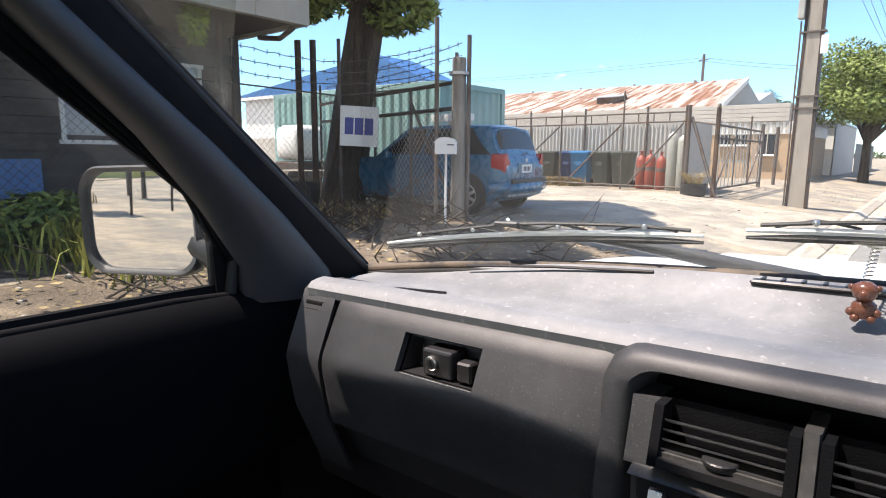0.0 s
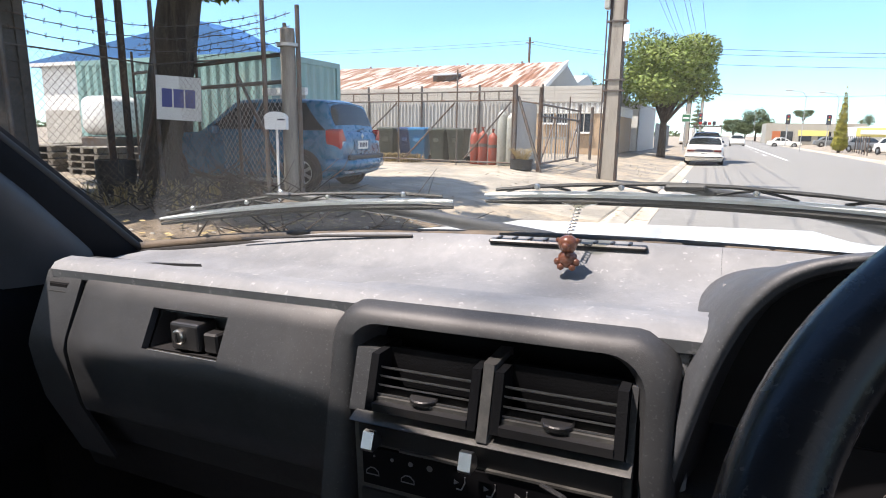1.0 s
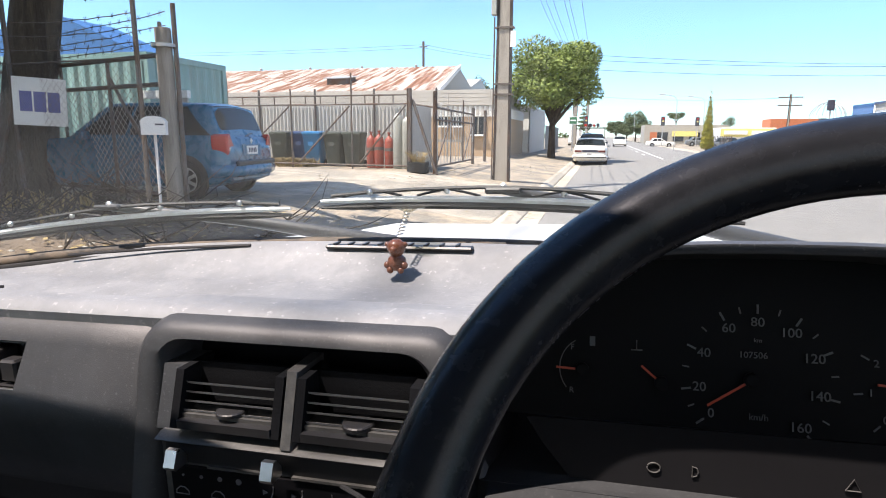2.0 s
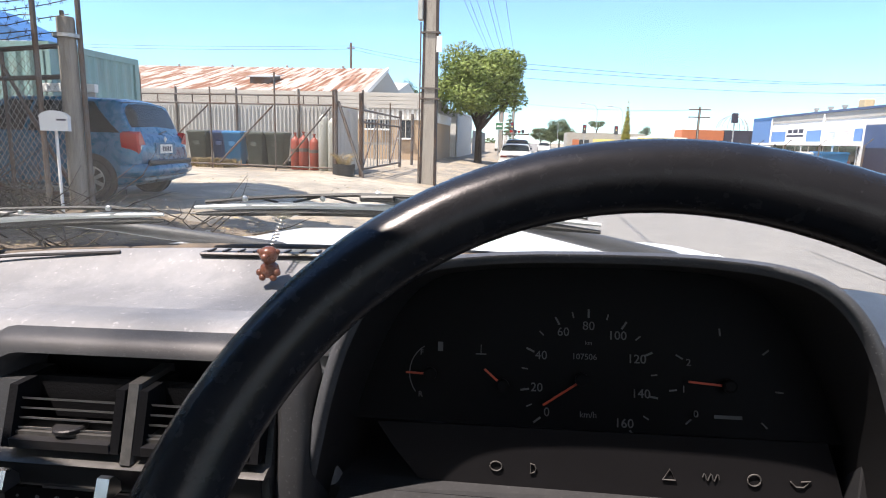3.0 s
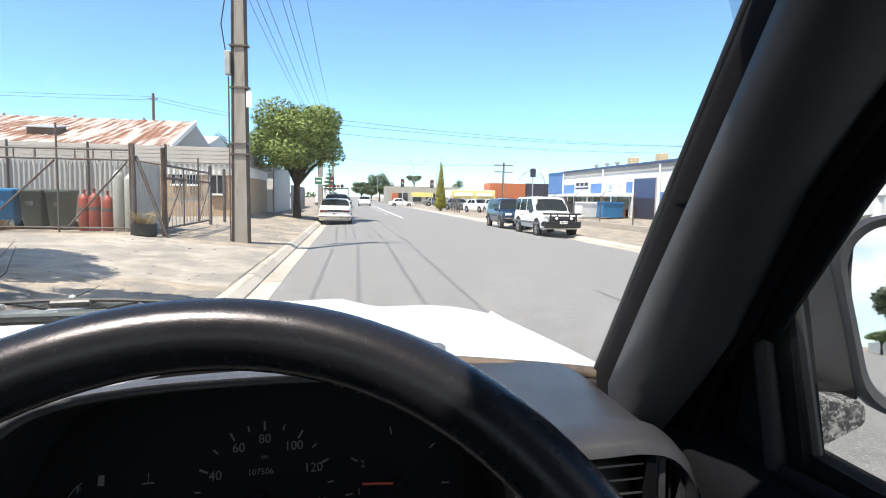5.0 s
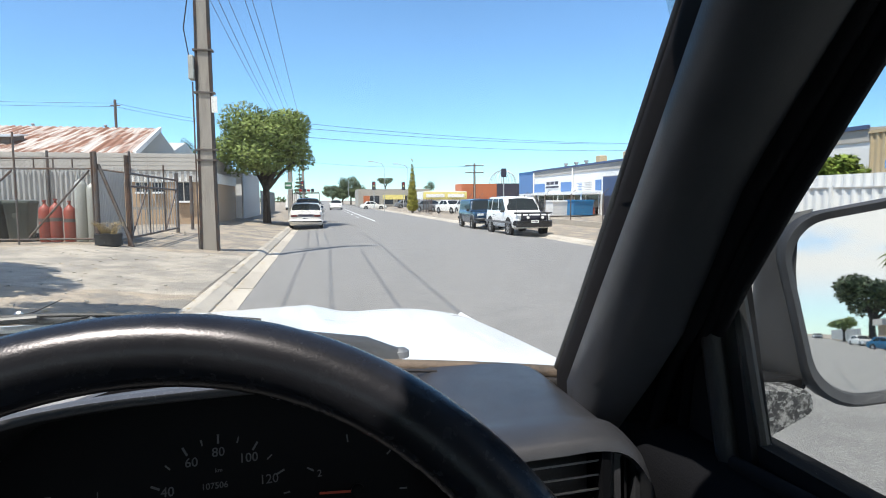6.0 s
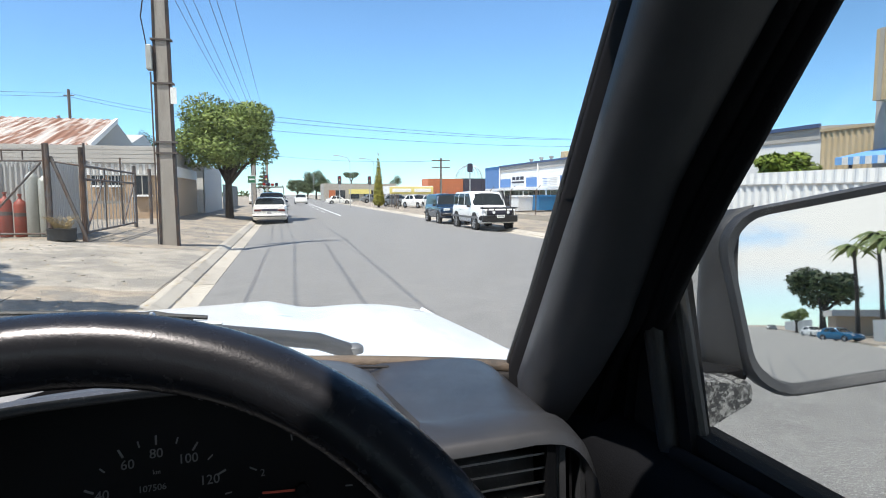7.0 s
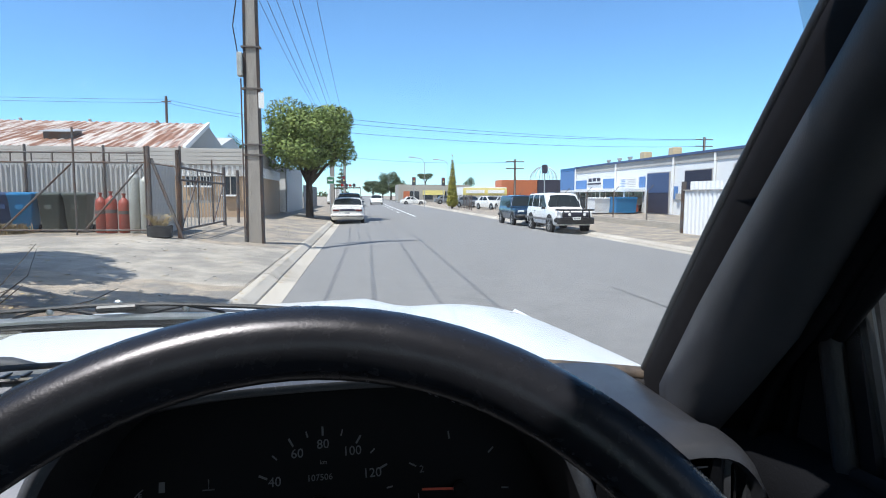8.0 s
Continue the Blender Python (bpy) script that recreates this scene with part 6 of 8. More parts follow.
# white four-wheel drive and a blue one on the far verge, facing this way
lc = car("off_roader", "white off-road wagon with a dark bull bar parked at the kerb", facing(9.86, 28.0, ROAD_Z(9.85), 179), WHITEPAINT, 4.75, 1.80, 1.87, 1.12, 0.38, 1.12, 1.05, 0.55, -2.15, -2.30, 1.12, 0.40, (-1.40, 1.42), [(0.03, 0.27, 0.05, 0.29), (0.30, 0.60, 0.32, 0.62), (0.63, 0.95, 0.65, 0.86)], tumble=0.84, lower=PLASTIC, bumper=PLASTIC)
for x in (-0.62, -0.3, 0.3, 0.62):
    part("bull_bar_post", rod([(x, 2.42, 0.55), (x, 2.52, 0.85), (x * 0.95, 2.48, 1.12)], 0.035, 6), PLASTIC, lc)
for z in (0.72, 1.10):
    part("bull_bar_rail", rod([(-0.90, 2.30, z), (-0.7, 2.50, z), (0.7, 2.50, z), (0.90, 2.30, z)], 0.04, 8), PLASTIC, lc)
part("grille", B(-0.62, 0.62, 2.30, 2.40, 0.76, 0.99), INKBAR, lc, "dark grille")
part("bull_bar_plate", B(-0.86, 0.86, 2.36, 2.50, 0.46, 0.74, bevel=0.03), PLASTIC, lc)
for x in (-0.35, 0.35):
    part("driving_lamp", turned([(0.065, 0), (0.07, 0.04), (0.06, 0.06)], 16, Matrix.Translation((x, 2.55, 0.90)) @ Matrix.Rotation(radians(-90), 4, "X")), LAMPCLEAR, lc)
plate_on(lc, 0, 2.55, 0.72, 1)
part("snorkel", rod([(-0.93, 1.2, 1.0), (-0.95, 0.85, 1.2), (-0.86, 0.5, 1.9)], 0.04, 6), PLASTIC, lc)
part("aerial", rod([(0.8, 2.3, 1.0), (0.85, 2.3, 2.3)], 0.012, 4), RUBBER, lc)
part("side_stripe", B(-0.945, -0.93, -2.2, 2.0, 0.60, 0.70), METALGREY, lc)
part("flare_strip", B(0.93, 0.945, -2.2, 2.0, 0.60, 0.70), METALGREY, lc)
car("off_roader", "dark blue off-road wagon parked at the kerb behind a white one", facing(9.75, 34.2, ROAD_Z(9.75), 180), DARKBLUECAR, 4.5, 1.80, 1.75, 1.05, 0.36, 1.05, 1.0, 0.5, -1.95, -2.15, 1.05, 0.37, (-1.35, 1.35), [(0.03, 0.3, 0.06, 0.32), (0.33, 0.62, 0.35, 0.63), (0.65, 0.95, 0.67, 0.86)], tumble=0.84, lower=PLASTIC, bumper=PLASTIC)
# cars further down the road
for x, y, deg, p, lab in ((2.6, 90, 180, SEDANWHITE, "white car far down the street"), (-0.3, 74, 0, METALGREY, "grey car parked far along the kerb"), (14.2, 74, 150, METALGREY, "silver car in a forecourt"), (14.6, 64, 160, SEDANWHITE, "white car in a forecourt"), (15.6, 60, 170, SEDANWHITE, "pale car in a forecourt"), (9.5, 105, 90, SEDANWHITE, "white car crossing far away"), (15.5, 104, 90, METALGREY, "grey car crossing far away"), (-0.4, 60, 0, SEDANWHITE, "white car parked along the kerb"),
                           (9.6, -75, 40, DARKBLUECAR, "blue sedan parked on the verge behind"), (9.2, -100, 20, SEDANWHITE, "white wagon parked on the verge behind"), (7.0, -190, 0, METALGREY, "grey car parked far behind"), (6.8, -205, 0, SEDANWHITE, "pale car parked far behind")):
    car("parked_car", lab, facing(x, y, ground_z(x) if x > KR else ROAD_Z(x), deg), BLUECAR if y == -75 else p, 4.5, 1.75, 1.45, 0.92, 0.2, 0.88, 0.8, 0.1, -1.3, -1.7, 0.94, 0.31, (-1.35, 1.3), [(0.10, 0.46, 0.22, 0.48), (0.50, 0.92, 0.52, 0.84)])
car("van", "white van parked beyond the street tree", facing(-2.9, 76, 0.28, 0), SEDANWHITE, 4.9, 1.8, 2.0, 1.15, 0.25, 1.0, 2.0, 1.3, -2.3, -2.4, 1.15, 0.32, (-1.5, 1.5), [(0.7, 0.95, 0.7, 0.86)])

# ================= corrugated sheets, fences, walls =================


def corrugated(p0, p1, z0, z1, pitch, depth, tilt=None):
    """A corrugated sheet from p0 to p1 (plan), between two heights, or between two edges given by tilt = (p0b, p1b)."""
    bm = bmesh.new()
    a, b = Vector((*p0, z0)), Vector((*p1, z0))
    c, d = (Vector((*p0, z1)), Vector((*p1, z1))) if tilt is None else (Vector(tilt[0]), Vector(tilt[1]))
    n = max(2, int((b - a).length / pitch * 4))
    nrm = (b - a).cross(c - a).normalized()
    w = (0, 1, 1, 0)
    rows = []
    for k in range(n + 1):
        u = k / n
        o = nrm * depth * w[k % 4]
        rows.append([a.lerp(b, u) + o, c.lerp(d, u) + o])
    loft(bm, rows)
    return bm


def posts_along(parent, pts, r, z1, m=STEEL, name="post", n=8, dz=0.0):
    for x, y in pts:
        part(name, rod([(x, y, ground_z(x) - 0.1), (x, y, ground_z(x) + z1)], r, n), m, parent)


def chain_mesh(bm, a, b, z0, z1, pitch, r=0.004):
    """Diamond wire mesh in an upright plane from a to b."""
    a, b = Vector((*a, 0)), Vector((*b, 0))
    ln = (b - a).length
    d = (b - a).normalized()
    nrm = Vector((-d.y, d.x, 0))
    h = z1 - z0
    for sgn in (1, -1):
        s = -h
        while s < ln + h:
            s0, s1 = (s, s + h) if sgn > 0 else (s + h, s)
            lo, hi = s0, s1
            za, zb = z0, z1
            def clip(t):
                return min(max(t, 0), ln)
            q0, q1 = clip(lo), clip(hi)
            if abs(q1 - q0) > 1e-3:
                f0, f1 = (q0 - lo) / (hi - lo), (q1 - lo) / (hi - lo)
                p = a + d * q0 + Vector((0, 0, z0 + h * f0))
                q = a + d * q1 + Vector((0, 0, z0 + h * f1))
                e = (q - p).normalized()
                s_ = e.cross(nrm) * r
                v = [bm.verts.new(w) for w in (p - s_, p + s_, q + s_, q - s_)]
                bm.faces.new(v)
                v = [bm.verts.new(w) for w in (p - nrm * r, p + nrm * r, q + nrm * r, q - nrm * r)]
                bm.faces.new(v)
            s += pitch
    return bm


def barbed(parent, a, b, n):
    a, b = Vector(a), Vector(b)
    for k in range(n):
        o = Vector((0, 0, 0.17 * k))
        pts = [a.lerp(b, j / 12) + o - Vector((0, 0, 0.05 * math.sin(math.pi * j / 12))) + Vector((0, 0, 0.012 * random.uniform(-1, 1))) for j in range(13)]
        bm = rod(pts, 0.006, 4)
        ln = int((b - a).length / 0.22)
        for j in range(ln):
            p = a.lerp(b, (j + 0.5) / ln) + o - Vector((0, 0, 0.05 * math.sin(math.pi * (j + 0.5) / ln)))
            sweep(bm, [p + Vector((-0.02, 0, -0.035)), p + Vector((0.02, 0, 0.035))], 0.004, 3)
            sweep(bm, [p + Vector((0.02, 0, -0.035)), p + Vector((-0.02, 0, 0.035))], 0.004, 3)
        part("barbed_wire", bm, STEEL, parent)


# boundary fence beside the driveway, with the property sign and barbed wire
cf = thing("chain_link_fence", "rusty chain-link boundary fence with barbed wire on top", "fence")
F = [(-5.30, 6.42), (-7.55, 6.62), (-7.30, 4.4), (-7.2, 1.6), (-7.1, -1.5), (-7.0, -6)]
posts_along(cf, F, 0.03, 2.75)
for a, b in zip(F[:-1], F[1:]):
    part("wire_mesh", chain_mesh(bmesh.new(), a, b, 0.55, 2.35, 0.105, 0.0026), STEEL, cf, "aged diamond wire mesh")
    part("rail", rod([(*a, 2.36), (*b, 2.36)], 0.012, 6), STEEL, cf)
for a, b in zip(F[:2], F[1:3]):
    barbed(cf, (*a, 2.55), (*b, 2.55), 3)
part("brace", rod([(-8.15, 6.66, 0.55), (-7.45, 6.60, 2.05)], 0.025, 6), STEEL, cf)
sign = thing("property_sign", "white square sign with dark blue characters wired to a fence", "sign", Matrix.Translation((-7.02, 6.56, 1.86)) @ Matrix.Rotation(radians(44), 4, 'Z') @ Matrix.Rotation(radians(2.5), 4, 'Y'))
part("board", B(-0.30, 0.30, -0.006, 0.006, -0.31, 0.31, bevel=0.004), WHITEWALL, sign)
for k in range(3):
    part("character_bar", B(-0.225 + 0.155 * k, -0.090 + 0.155 * k, -0.0105, -0.007, -0.13, 0.13), BLUESIGN, sign)
# pair of rusty posts with a planter box
for x, y in ((-7.95, 6.12), (-7.75, 6.26)):
    tagged(part("iron_post", rod([(x, y, 0.4), (x, y, 3.2)], 0.05, 8), RUSTPOST), "tall rusty iron post by the fence", "post", "iron posts")
tagged(part("drum_planter", turned([(0.24, 0), (0.25, 0.02), (0.27, 0.5), (0.25, 0.5), (0.24, 0.42)], 20, pose(-7.72, 5.98, 0.48)), RUBBER, smooth=40), "dark round planter at the foot of iron posts", "planter")

# gatepost, open gate leaf and mailbox
tagged(part("gatepost", turned([(0.108, -0.1), (0.105, 0.3), (0.100, 0.9), (0.098, 1.6), (0.096, 2.22), (0.090, 2.25)], 16, pose(-5.11, 6.67, 0.49)), WOODPOST, smooth=40), "thick round weathered timber gatepost", "post")
gp2 = thing("gate_stay", "dark steel pipe bolted to the gatepost", "post", Matrix.Translation((-4.98, 6.72, 0.48)))
part("pipe", rod([(0, 0, -0.05), (0, 0, 2.55)], 0.03, 8), STEEL, gp2)
part("strap", turned([(0.15, -0.02), (0.15, 0.02)], 16, pose(-0.13, -0.04, 2.05)), GALV, gp2)


def gate(name, label, a, b, z0, z1, n, mesh=True, bars=0):
    g = thing(name, label, "gate")
    a, b = Vector((*a, 0)), Vector((*b, 0))
    P = lambda u, z: (*(a.lerp(b, u).xy), z)
    for z in (z0, z0 + (z1 - z0) * 0.80, z1):
        part("rail", rod([P(0, z), P(1, z)], 0.03, 8), STEEL, g)
    for k in range(n + 1):
        part("stile", rod([P(k / n, z0), P(k / n, z1 + (0.4 if k % 2 == 0 else 0))], 0.025, 6), STEEL, g)
    for k in range(0, n, 2):
        part("brace", rod([P(k / n, z0), P(min(1, (k + 1) / n), z1 - 0.2)], 0.025, 6), STEEL, g)
    if mesh:
        part("wire_mesh", chain_mesh(bmesh.new(), a.xy, b.xy, z0, z0 + (z1 - z0) * 0.8, 0.12), GALV, g)
    for k in range(bars):
        part("bar", rod([P((k + 0.5) / bars, z0), P((k + 0.5) / bars, z1)], 0.012, 5), GALV, g)
    return g


gate("gate_leaf", "open steel-framed mesh gate leaf swung into the yard", (-5.3, 6.85), (-10.2, 8.35), 0.65, 2.45, 4)
barbed(thing("gate_wire", "barbed wire strung above an open gate", "wire"), (-5.1, 6.72, 2.6), (-9.9, 8.25, 2.6), 3)
mb = thing("mailbox", "white tin mailbox on a thin white post", "mailbox", Matrix.Translation((-4.98, 6.24, 0.47)) @ Matrix.Rotation(radians(30), 4, 'Z') @ Matrix.Diagonal((0.84, 0.84, 0.945, 1)))
part("post", rod([(0, 0, -0.1), (0, 0, 1.03)], 0.020, 8), WHITEWALL, mb)
bm = bmesh.new()
loft(bm, [[(x, y, z) for x, z in [(-0.16, 1.03), (0.16, 1.03), (0.16, 1.19)] + [(0.16 * math.cos(radians(a)), 1.19 + 0.075 * math.sin(radians(a))) for a in range(15, 180, 15)] + [(-0.16, 1.19)]] for y in (-0.10, 0.10)], True, True)
part("box", bm, WHITEWALL, mb, smooth=40)
part("slot", B(0.03, 0.14, -0.104, -0.099, 1.15, 1.17), INKBAR, mb)
part("lid_edge", B(-0.17, 0.17, -0.11, 0.11, 1.185, 1.20), WHITEWALL, mb)

# old tree between fence and gate
# high clumps stand out of view, placed for the shade they cast
tree("old_tree", "old rough-barked tree by the gate, sparse hanging foliage below unseen shading clumps", (-8.28, 7.28, 0.45), 0.37, 3.7, [((-1.9, -0.9, 5.4), (2.0, 1.5, 0.8)), ((-0.2, -0.9, 5.6), (1.7, 1.5, 0.8)), ((0.9, 0.5, 3.35), (0.9, 0.5, 0.35)), ((-0.9, -0.2, 3.7), (0.8, 0.6, 0.4)), ((0.2, 0.3, 4.9), (1.9, 1.8, 1.2)), ((-1.2, 0.4, 4.6), (1.3, 1.3, 1.0)), ((1.4, -0.2, 4.3), (1.1, 1.2, 0.9)), ((3.7, -1.5, 4.95), (1.0, 0.45, 0.25)), ((1.2, -3.3, 4.85), (1.3, 0.9, 0.5)), ((2.6, -2.8, 4.85), (1.1, 0.8, 0.4)), ((3.2, -3.9, 4.85), (0.7, 0.5, 0.3)), ((-0.2, -3.6, 4.9), (1.0, 0.8, 0.5)), ((4.1, -0.8, 4.9), (0.9, 0.28, 0.2)), ((4.8, -1.9, 4.9), (0.7, 0.25, 0.15)), ((1.6, 1.6, 4.6), (1.2, 1.2, 0.8)), ((0.0, -2.6, 4.3), (1.1, 1.0, 0.8)), ((2.6, 0.6, 4.4), (1.0, 1.0, 0.5))], 43000, 0.10, LEAF, 11, 12, (0.42, 0.35))
# hanging sprig near the hut's eave
sp = thing("hanging_branch", "bright green leafy twig hanging from a tree", "branch")
part("twig", rod([(-7.1, 4.1, 4.6), (-6.85, 3.85, 3.6), (-6.8, 3.8, 2.75)], [0.03, 0.018, 0.006], 6), BARK, sp)
part("foliage", leaf_cloud(bmesh.new(), [((-6.85, 3.83, 3.0), (0.16, 0.16, 0.32)), ((-6.9, 3.9, 3.5), (0.12, 0.12, 0.25))], 420, 0.07, 21), LEAFBRIGHT, sp)

# hut with deep fascia
hut = thing("site_hut", "dark weatherboard hut with a deep pale fascia", "house")
hx, hy0, hy1 = -8.15, -4.0, 5.15
part("wall", B(hx - 4, hx - 0.02, hy0, hy1 - 0.02, 0.3, 3.1), DARKBOARD, hut)
k = 0
z = 0.45
while z < 3.05:
    if not (1.55 < z < 2.55):
        part("weatherboard", prism([(hx - 0.02, z), (hx + 0.03, z), (hx + 0.008, z + 0.19), (hx - 0.02, z + 0.19)], "y", hy0, hy1), DARKBOARD, hut)
    else:
        for ya, yb in ((hy0, 2.75), (4.55, hy1)):
            part("weatherboard", prism([(hx - 0.02, z), (hx + 0.03, z), (hx + 0.008, z + 0.19), (hx - 0.02, z + 0.19)], "y", ya, yb), DARKBOARD, hut)
    z += 0.2
# the pane's pale tone stands for sky mirrored in the glass
w = part("window", B(hx - 0.015, hx + 0.0, 2.75, 4.55, 1.55, 2.62), SKYPANE, hut, "window with the sky's reflection put into its pale pane")
for y in (2.75, 3.35, 3.95, 4.52):
    part("window_frame", B(hx - 0.01, hx + 0.045, y, y + 0.05, 1.55, 2.62), WHITEWALL, w)
for zz in (1.53, 2.60):
    part("window_frame", B(hx - 0.01, hx + 0.05, 2.72, 4.6, zz, zz + 0.05), WHITEWALL, w)
part("blue_sheet", B(hx + 0.03, hx + 0.05, 1.2, 2.5, 0.6, 1.35), BLUEPANEL, hut)
part("corner_post", B(hx - 0.06, hx + 0.05, hy1 - 0.1, hy1 + 0.02, 0.4, 3.1), DARKBOARD, hut)
fa = part("fascia", B(-6.55, -6.45, hy0, hy1 + 0.05, 3.08, 4.1), FASCIA, hut, "pale sheet fascia")
part("fascia_end", B(-9.5, -6.55, hy1 - 0.05, hy1 + 0.05, 3.08, 4.1), FASCIA, hut)
for y in [hy0 + 0.6 * j for j in range(15)]:
    part("cover_strip", B(-6.452, -6.435, y, y + 0.05, 3.08, 4.1), FASCIA, fa)
part("soffit", B(hx - 1, -6.5, hy0, hy1, 3.12, 3.16), DARKBOARD, hut)
part("roof", B(hx - 4, -6.5, hy0, hy1, 4.0, 4.06), GALVWALL, hut)
part("downpipe", rod([(-6.6, hy1 - 0.1, 3.05), (-6.9, hy1 - 0.1, 2.95), (-7.3, hy1 - 0.15, 3.0)], 0.035, 8), STEEL, hut)

# shipping container
ct = thing("shipping_container", "teal corrugated steel shipping container in the yard", "container", Matrix.Translation((-8.32, 10.08, 0.5)))
CL, CW, CH = 6.06, 2.44, 2.5
part("end_wall", corrugated((0, 0.10), (0, CW - 0.10), 0.12, CH - 0.1, 0.27, -0.04), TEAL, ct)
part("end_core", B(-0.10, -0.055, 0.05, CW - 0.05, 0.1, CH - 0.05), TEAL, ct)
part("side_wall", corrugated((-CL + 0.1, 0), (-0.1, 0), 0.12, CH - 0.1, 0.27, 0.04), TEAL, ct)
part("body_core", B(-CL + 0.05, -0.06, 0.05, CW - 0.02, 0.1, CH - 0.02), TEAL, ct)
for x in (-CL, -0.11):
    for y in (-0.02, CW - 0.11):
        part("corner_post", B(x, x + 0.13, y, y + 0.13, 0, CH), TEAL, ct)
for z in (0.0, CH - 0.12):
    part("end_rail", B(-0.10, 0.02, 0.1, CW - 0.1, z, z + 0.12), TEAL, ct)
    part("side_rail", B(-CL + 0.1, -0.1, -0.02, 0.08, z, z + 0.12), TEAL, ct)
lb = thing("leaning_panel", "pale sheet panel leaning on a container", "panel", pose(-7.65, 9.82, 0.5, -4))
part("sheet", B(-0.32, 0.30, -0.02, 0.02, 0.0, 1.62, bevel=0.004), GREYWALL, lb)
part("cap_board", B(-0.75, 0.33, -0.06, 0.04, 1.62, 1.76, bevel=0.006), WHITEWALL, lb, "white cap board")
# blue-roofed shed behind
bs = thing("blue_shed", "large shed with a blue roof and pale walls behind the yard", "shed")
part("wall", B(-32, -17.8, 20.2, 22.4, 0.4, 4.6), WHITEWALL, bs)
part("wall_base", B(-32, -17.75, 20.15, 20.19, 0.4, 2.2), GREYWALL, bs)
part("roof", prism([(-33, 4.55), (-20.6, 5.95), (-17.4, 4.6), (-17.4, 4.4), (-33, 4.4)], "y", 19.9, 22.5), BLUEROOF, bs)
part("gutter", B(-33, -17.3, 19.8, 19.92, 4.36, 4.52), WHITEWALL, bs)
# yard clutter beside the trees
tk = thing("white_machine", "white rounded machine cowl standing in the yard", "machine", Matrix.Translation((-12.2, 9.3, 0.5)))
part("cowl", B(-0.5, 0.5, -0.45, 0.45, 0.75, 1.6, bevel=0.2, seg=3), WHITEPAINT, tk, smooth=50)
part("frame", B(-0.55, 0.55, -0.4, 0.4, 0.0, 0.72, bevel=0.03), STEEL, tk)
part("wheel", turned([(0.2, -0.1), (0.36, -0.1), (0.36, 0.1), (0.2, 0.1)], 18, Matrix.Translation((0.62, 0.3, 0.36)) @ Matrix.Rotation(radians(90), 4, 'Y')), TYRE, tk)
for k, (x, y, s) in enumerate(((-11.2, 8.3, 0.6), (-12.9, 8.2, 0.8), (-13.8, 9.6, 0.9), (-10.6, 9.3, 0.5))):
    pl = thing("pallet_stack", "stack of weathered timber pallets and scrap", "pallet", Matrix.Translation((x, y, 0.5)) @ Matrix.Rotation(0.4 * k, 4, 'Z'), "pallets")
    for j in range(4):
        part("deck", B(-0.5, 0.5, -0.45, 0.45, 0.14 * j + 0.09, 0.14 * j + 0.12), WOODPOST, pl)
        for q in (-0.45, -0.05, 0.35):
            part("bearer", B(q, q + 0.1, -0.45, 0.45, 0.14 * j, 0.14 * j + 0.09), WOODPOST, pl)

# second yard fence, standing across the yard
yf = thing("yard_fence", "steel-framed mesh fence with braces across the yard", "fence")
A0, A1 = (-4.86, 15.75), (-12.4, 16.35)
ad = Vector(A1) - Vector(A0)
def yp(u, z):
    p = Vector(A0) + ad * u
    return (p.x, p.y, z)
for z in (0.62, 2.30, 2.54):
    part("rail", rod([yp(0.01, z), yp(1, z)], 0.022, 8), STEEL, yf)
bays = (0.012, 0.238, 0.50, 0.795, 1.0)
for k, u in enumerate(bays):
    part("post", rod([yp(u, 0.4), yp(u, (2.7, 3.15, 2.75, 3.1, 2.7)[k])], 0.025, 8), STEEL, yf)
    if k < 4:
        part("brace", rod([yp(bays[k + 1] - 0.03, 0.66), yp(u + 0.008, 2.26)], 0.024, 6), STEEL, yf)
        for q in range(1, 4):
            part("short_stub", rod([yp(u + (bays[k + 1] - u) * q / 4, 2.30), yp(u + (bays[k + 1] - u) * q / 4, 2.54)], 0.017, 6), STEEL, yf)
part("wire_mesh", chain_mesh(bmesh.new(), A0, A1, 0.62, 2.54, 0.11, 0.0012), STEEL, yf)
tagged(part("gatepost", rod([(-4.86, 15.7, 0.3), (-4.855, 15.7, 1.6), (-4.86, 15.7, 2.70)], [0.06, 0.055, 0.05], 10), STEEL), "thick grey gatepost with a wire coil", "post")
cp = thing("corner_post", "rusty steel corner post with a raking stay", "post")
part("post", rod([(-4.18, 15.75, 0.2), (-4.18, 15.75, 2.62)], 0.055, 8), RUSTPOST, cp)
part("stay", rod([(-4.80, 15.74, 2.4), (-4.05, 15.6, 0.35)], 0.04, 6), STEEL, cp)
part("rail", rod([(-4.86, 15.72, 2.3), (-4.2, 15.75, 2.2)], 0.025, 6), STEEL, cp)
gate("swing_gate", "open steel bar gate along the verge", (-4.20, 15.95), (-4.30, 21.3), 0.62, 2.2, 3, False, 14)
for y in (21.5, 23.8):
    tagged(part("fence_post", rod([(-4.36, y, 0.3), (-4.36, y, 2.45)], 0.06, 8), STEEL), "dark steel fence post beside a gate", "post", "verge posts")
tb = thing("weed_tub", "dark worn rubber tub with dead weeds at a gatepost", "tub", Matrix.Translation((-4.52, 15.35, ground_z(-4.52))))
bm = bmesh.new()
loft(bm, [[(r * math.cos(2 * math.pi * k / 16) * (1.25 + 0.08 * math.sin(3 * k)), r * math.sin(2 * math.pi * k / 16), z + 0.015 * math.sin(k * 1.7)) for k in range(16)] for r, z in ((0.20, 0.0), (0.235, 0.03), (0.225, 0.15), (0.24, 0.29), (0.21, 0.30), (0.19, 0.24))], True, True)
part("wall", bm, RUBBER, tb, smooth=50)
bm = bmesh.new()
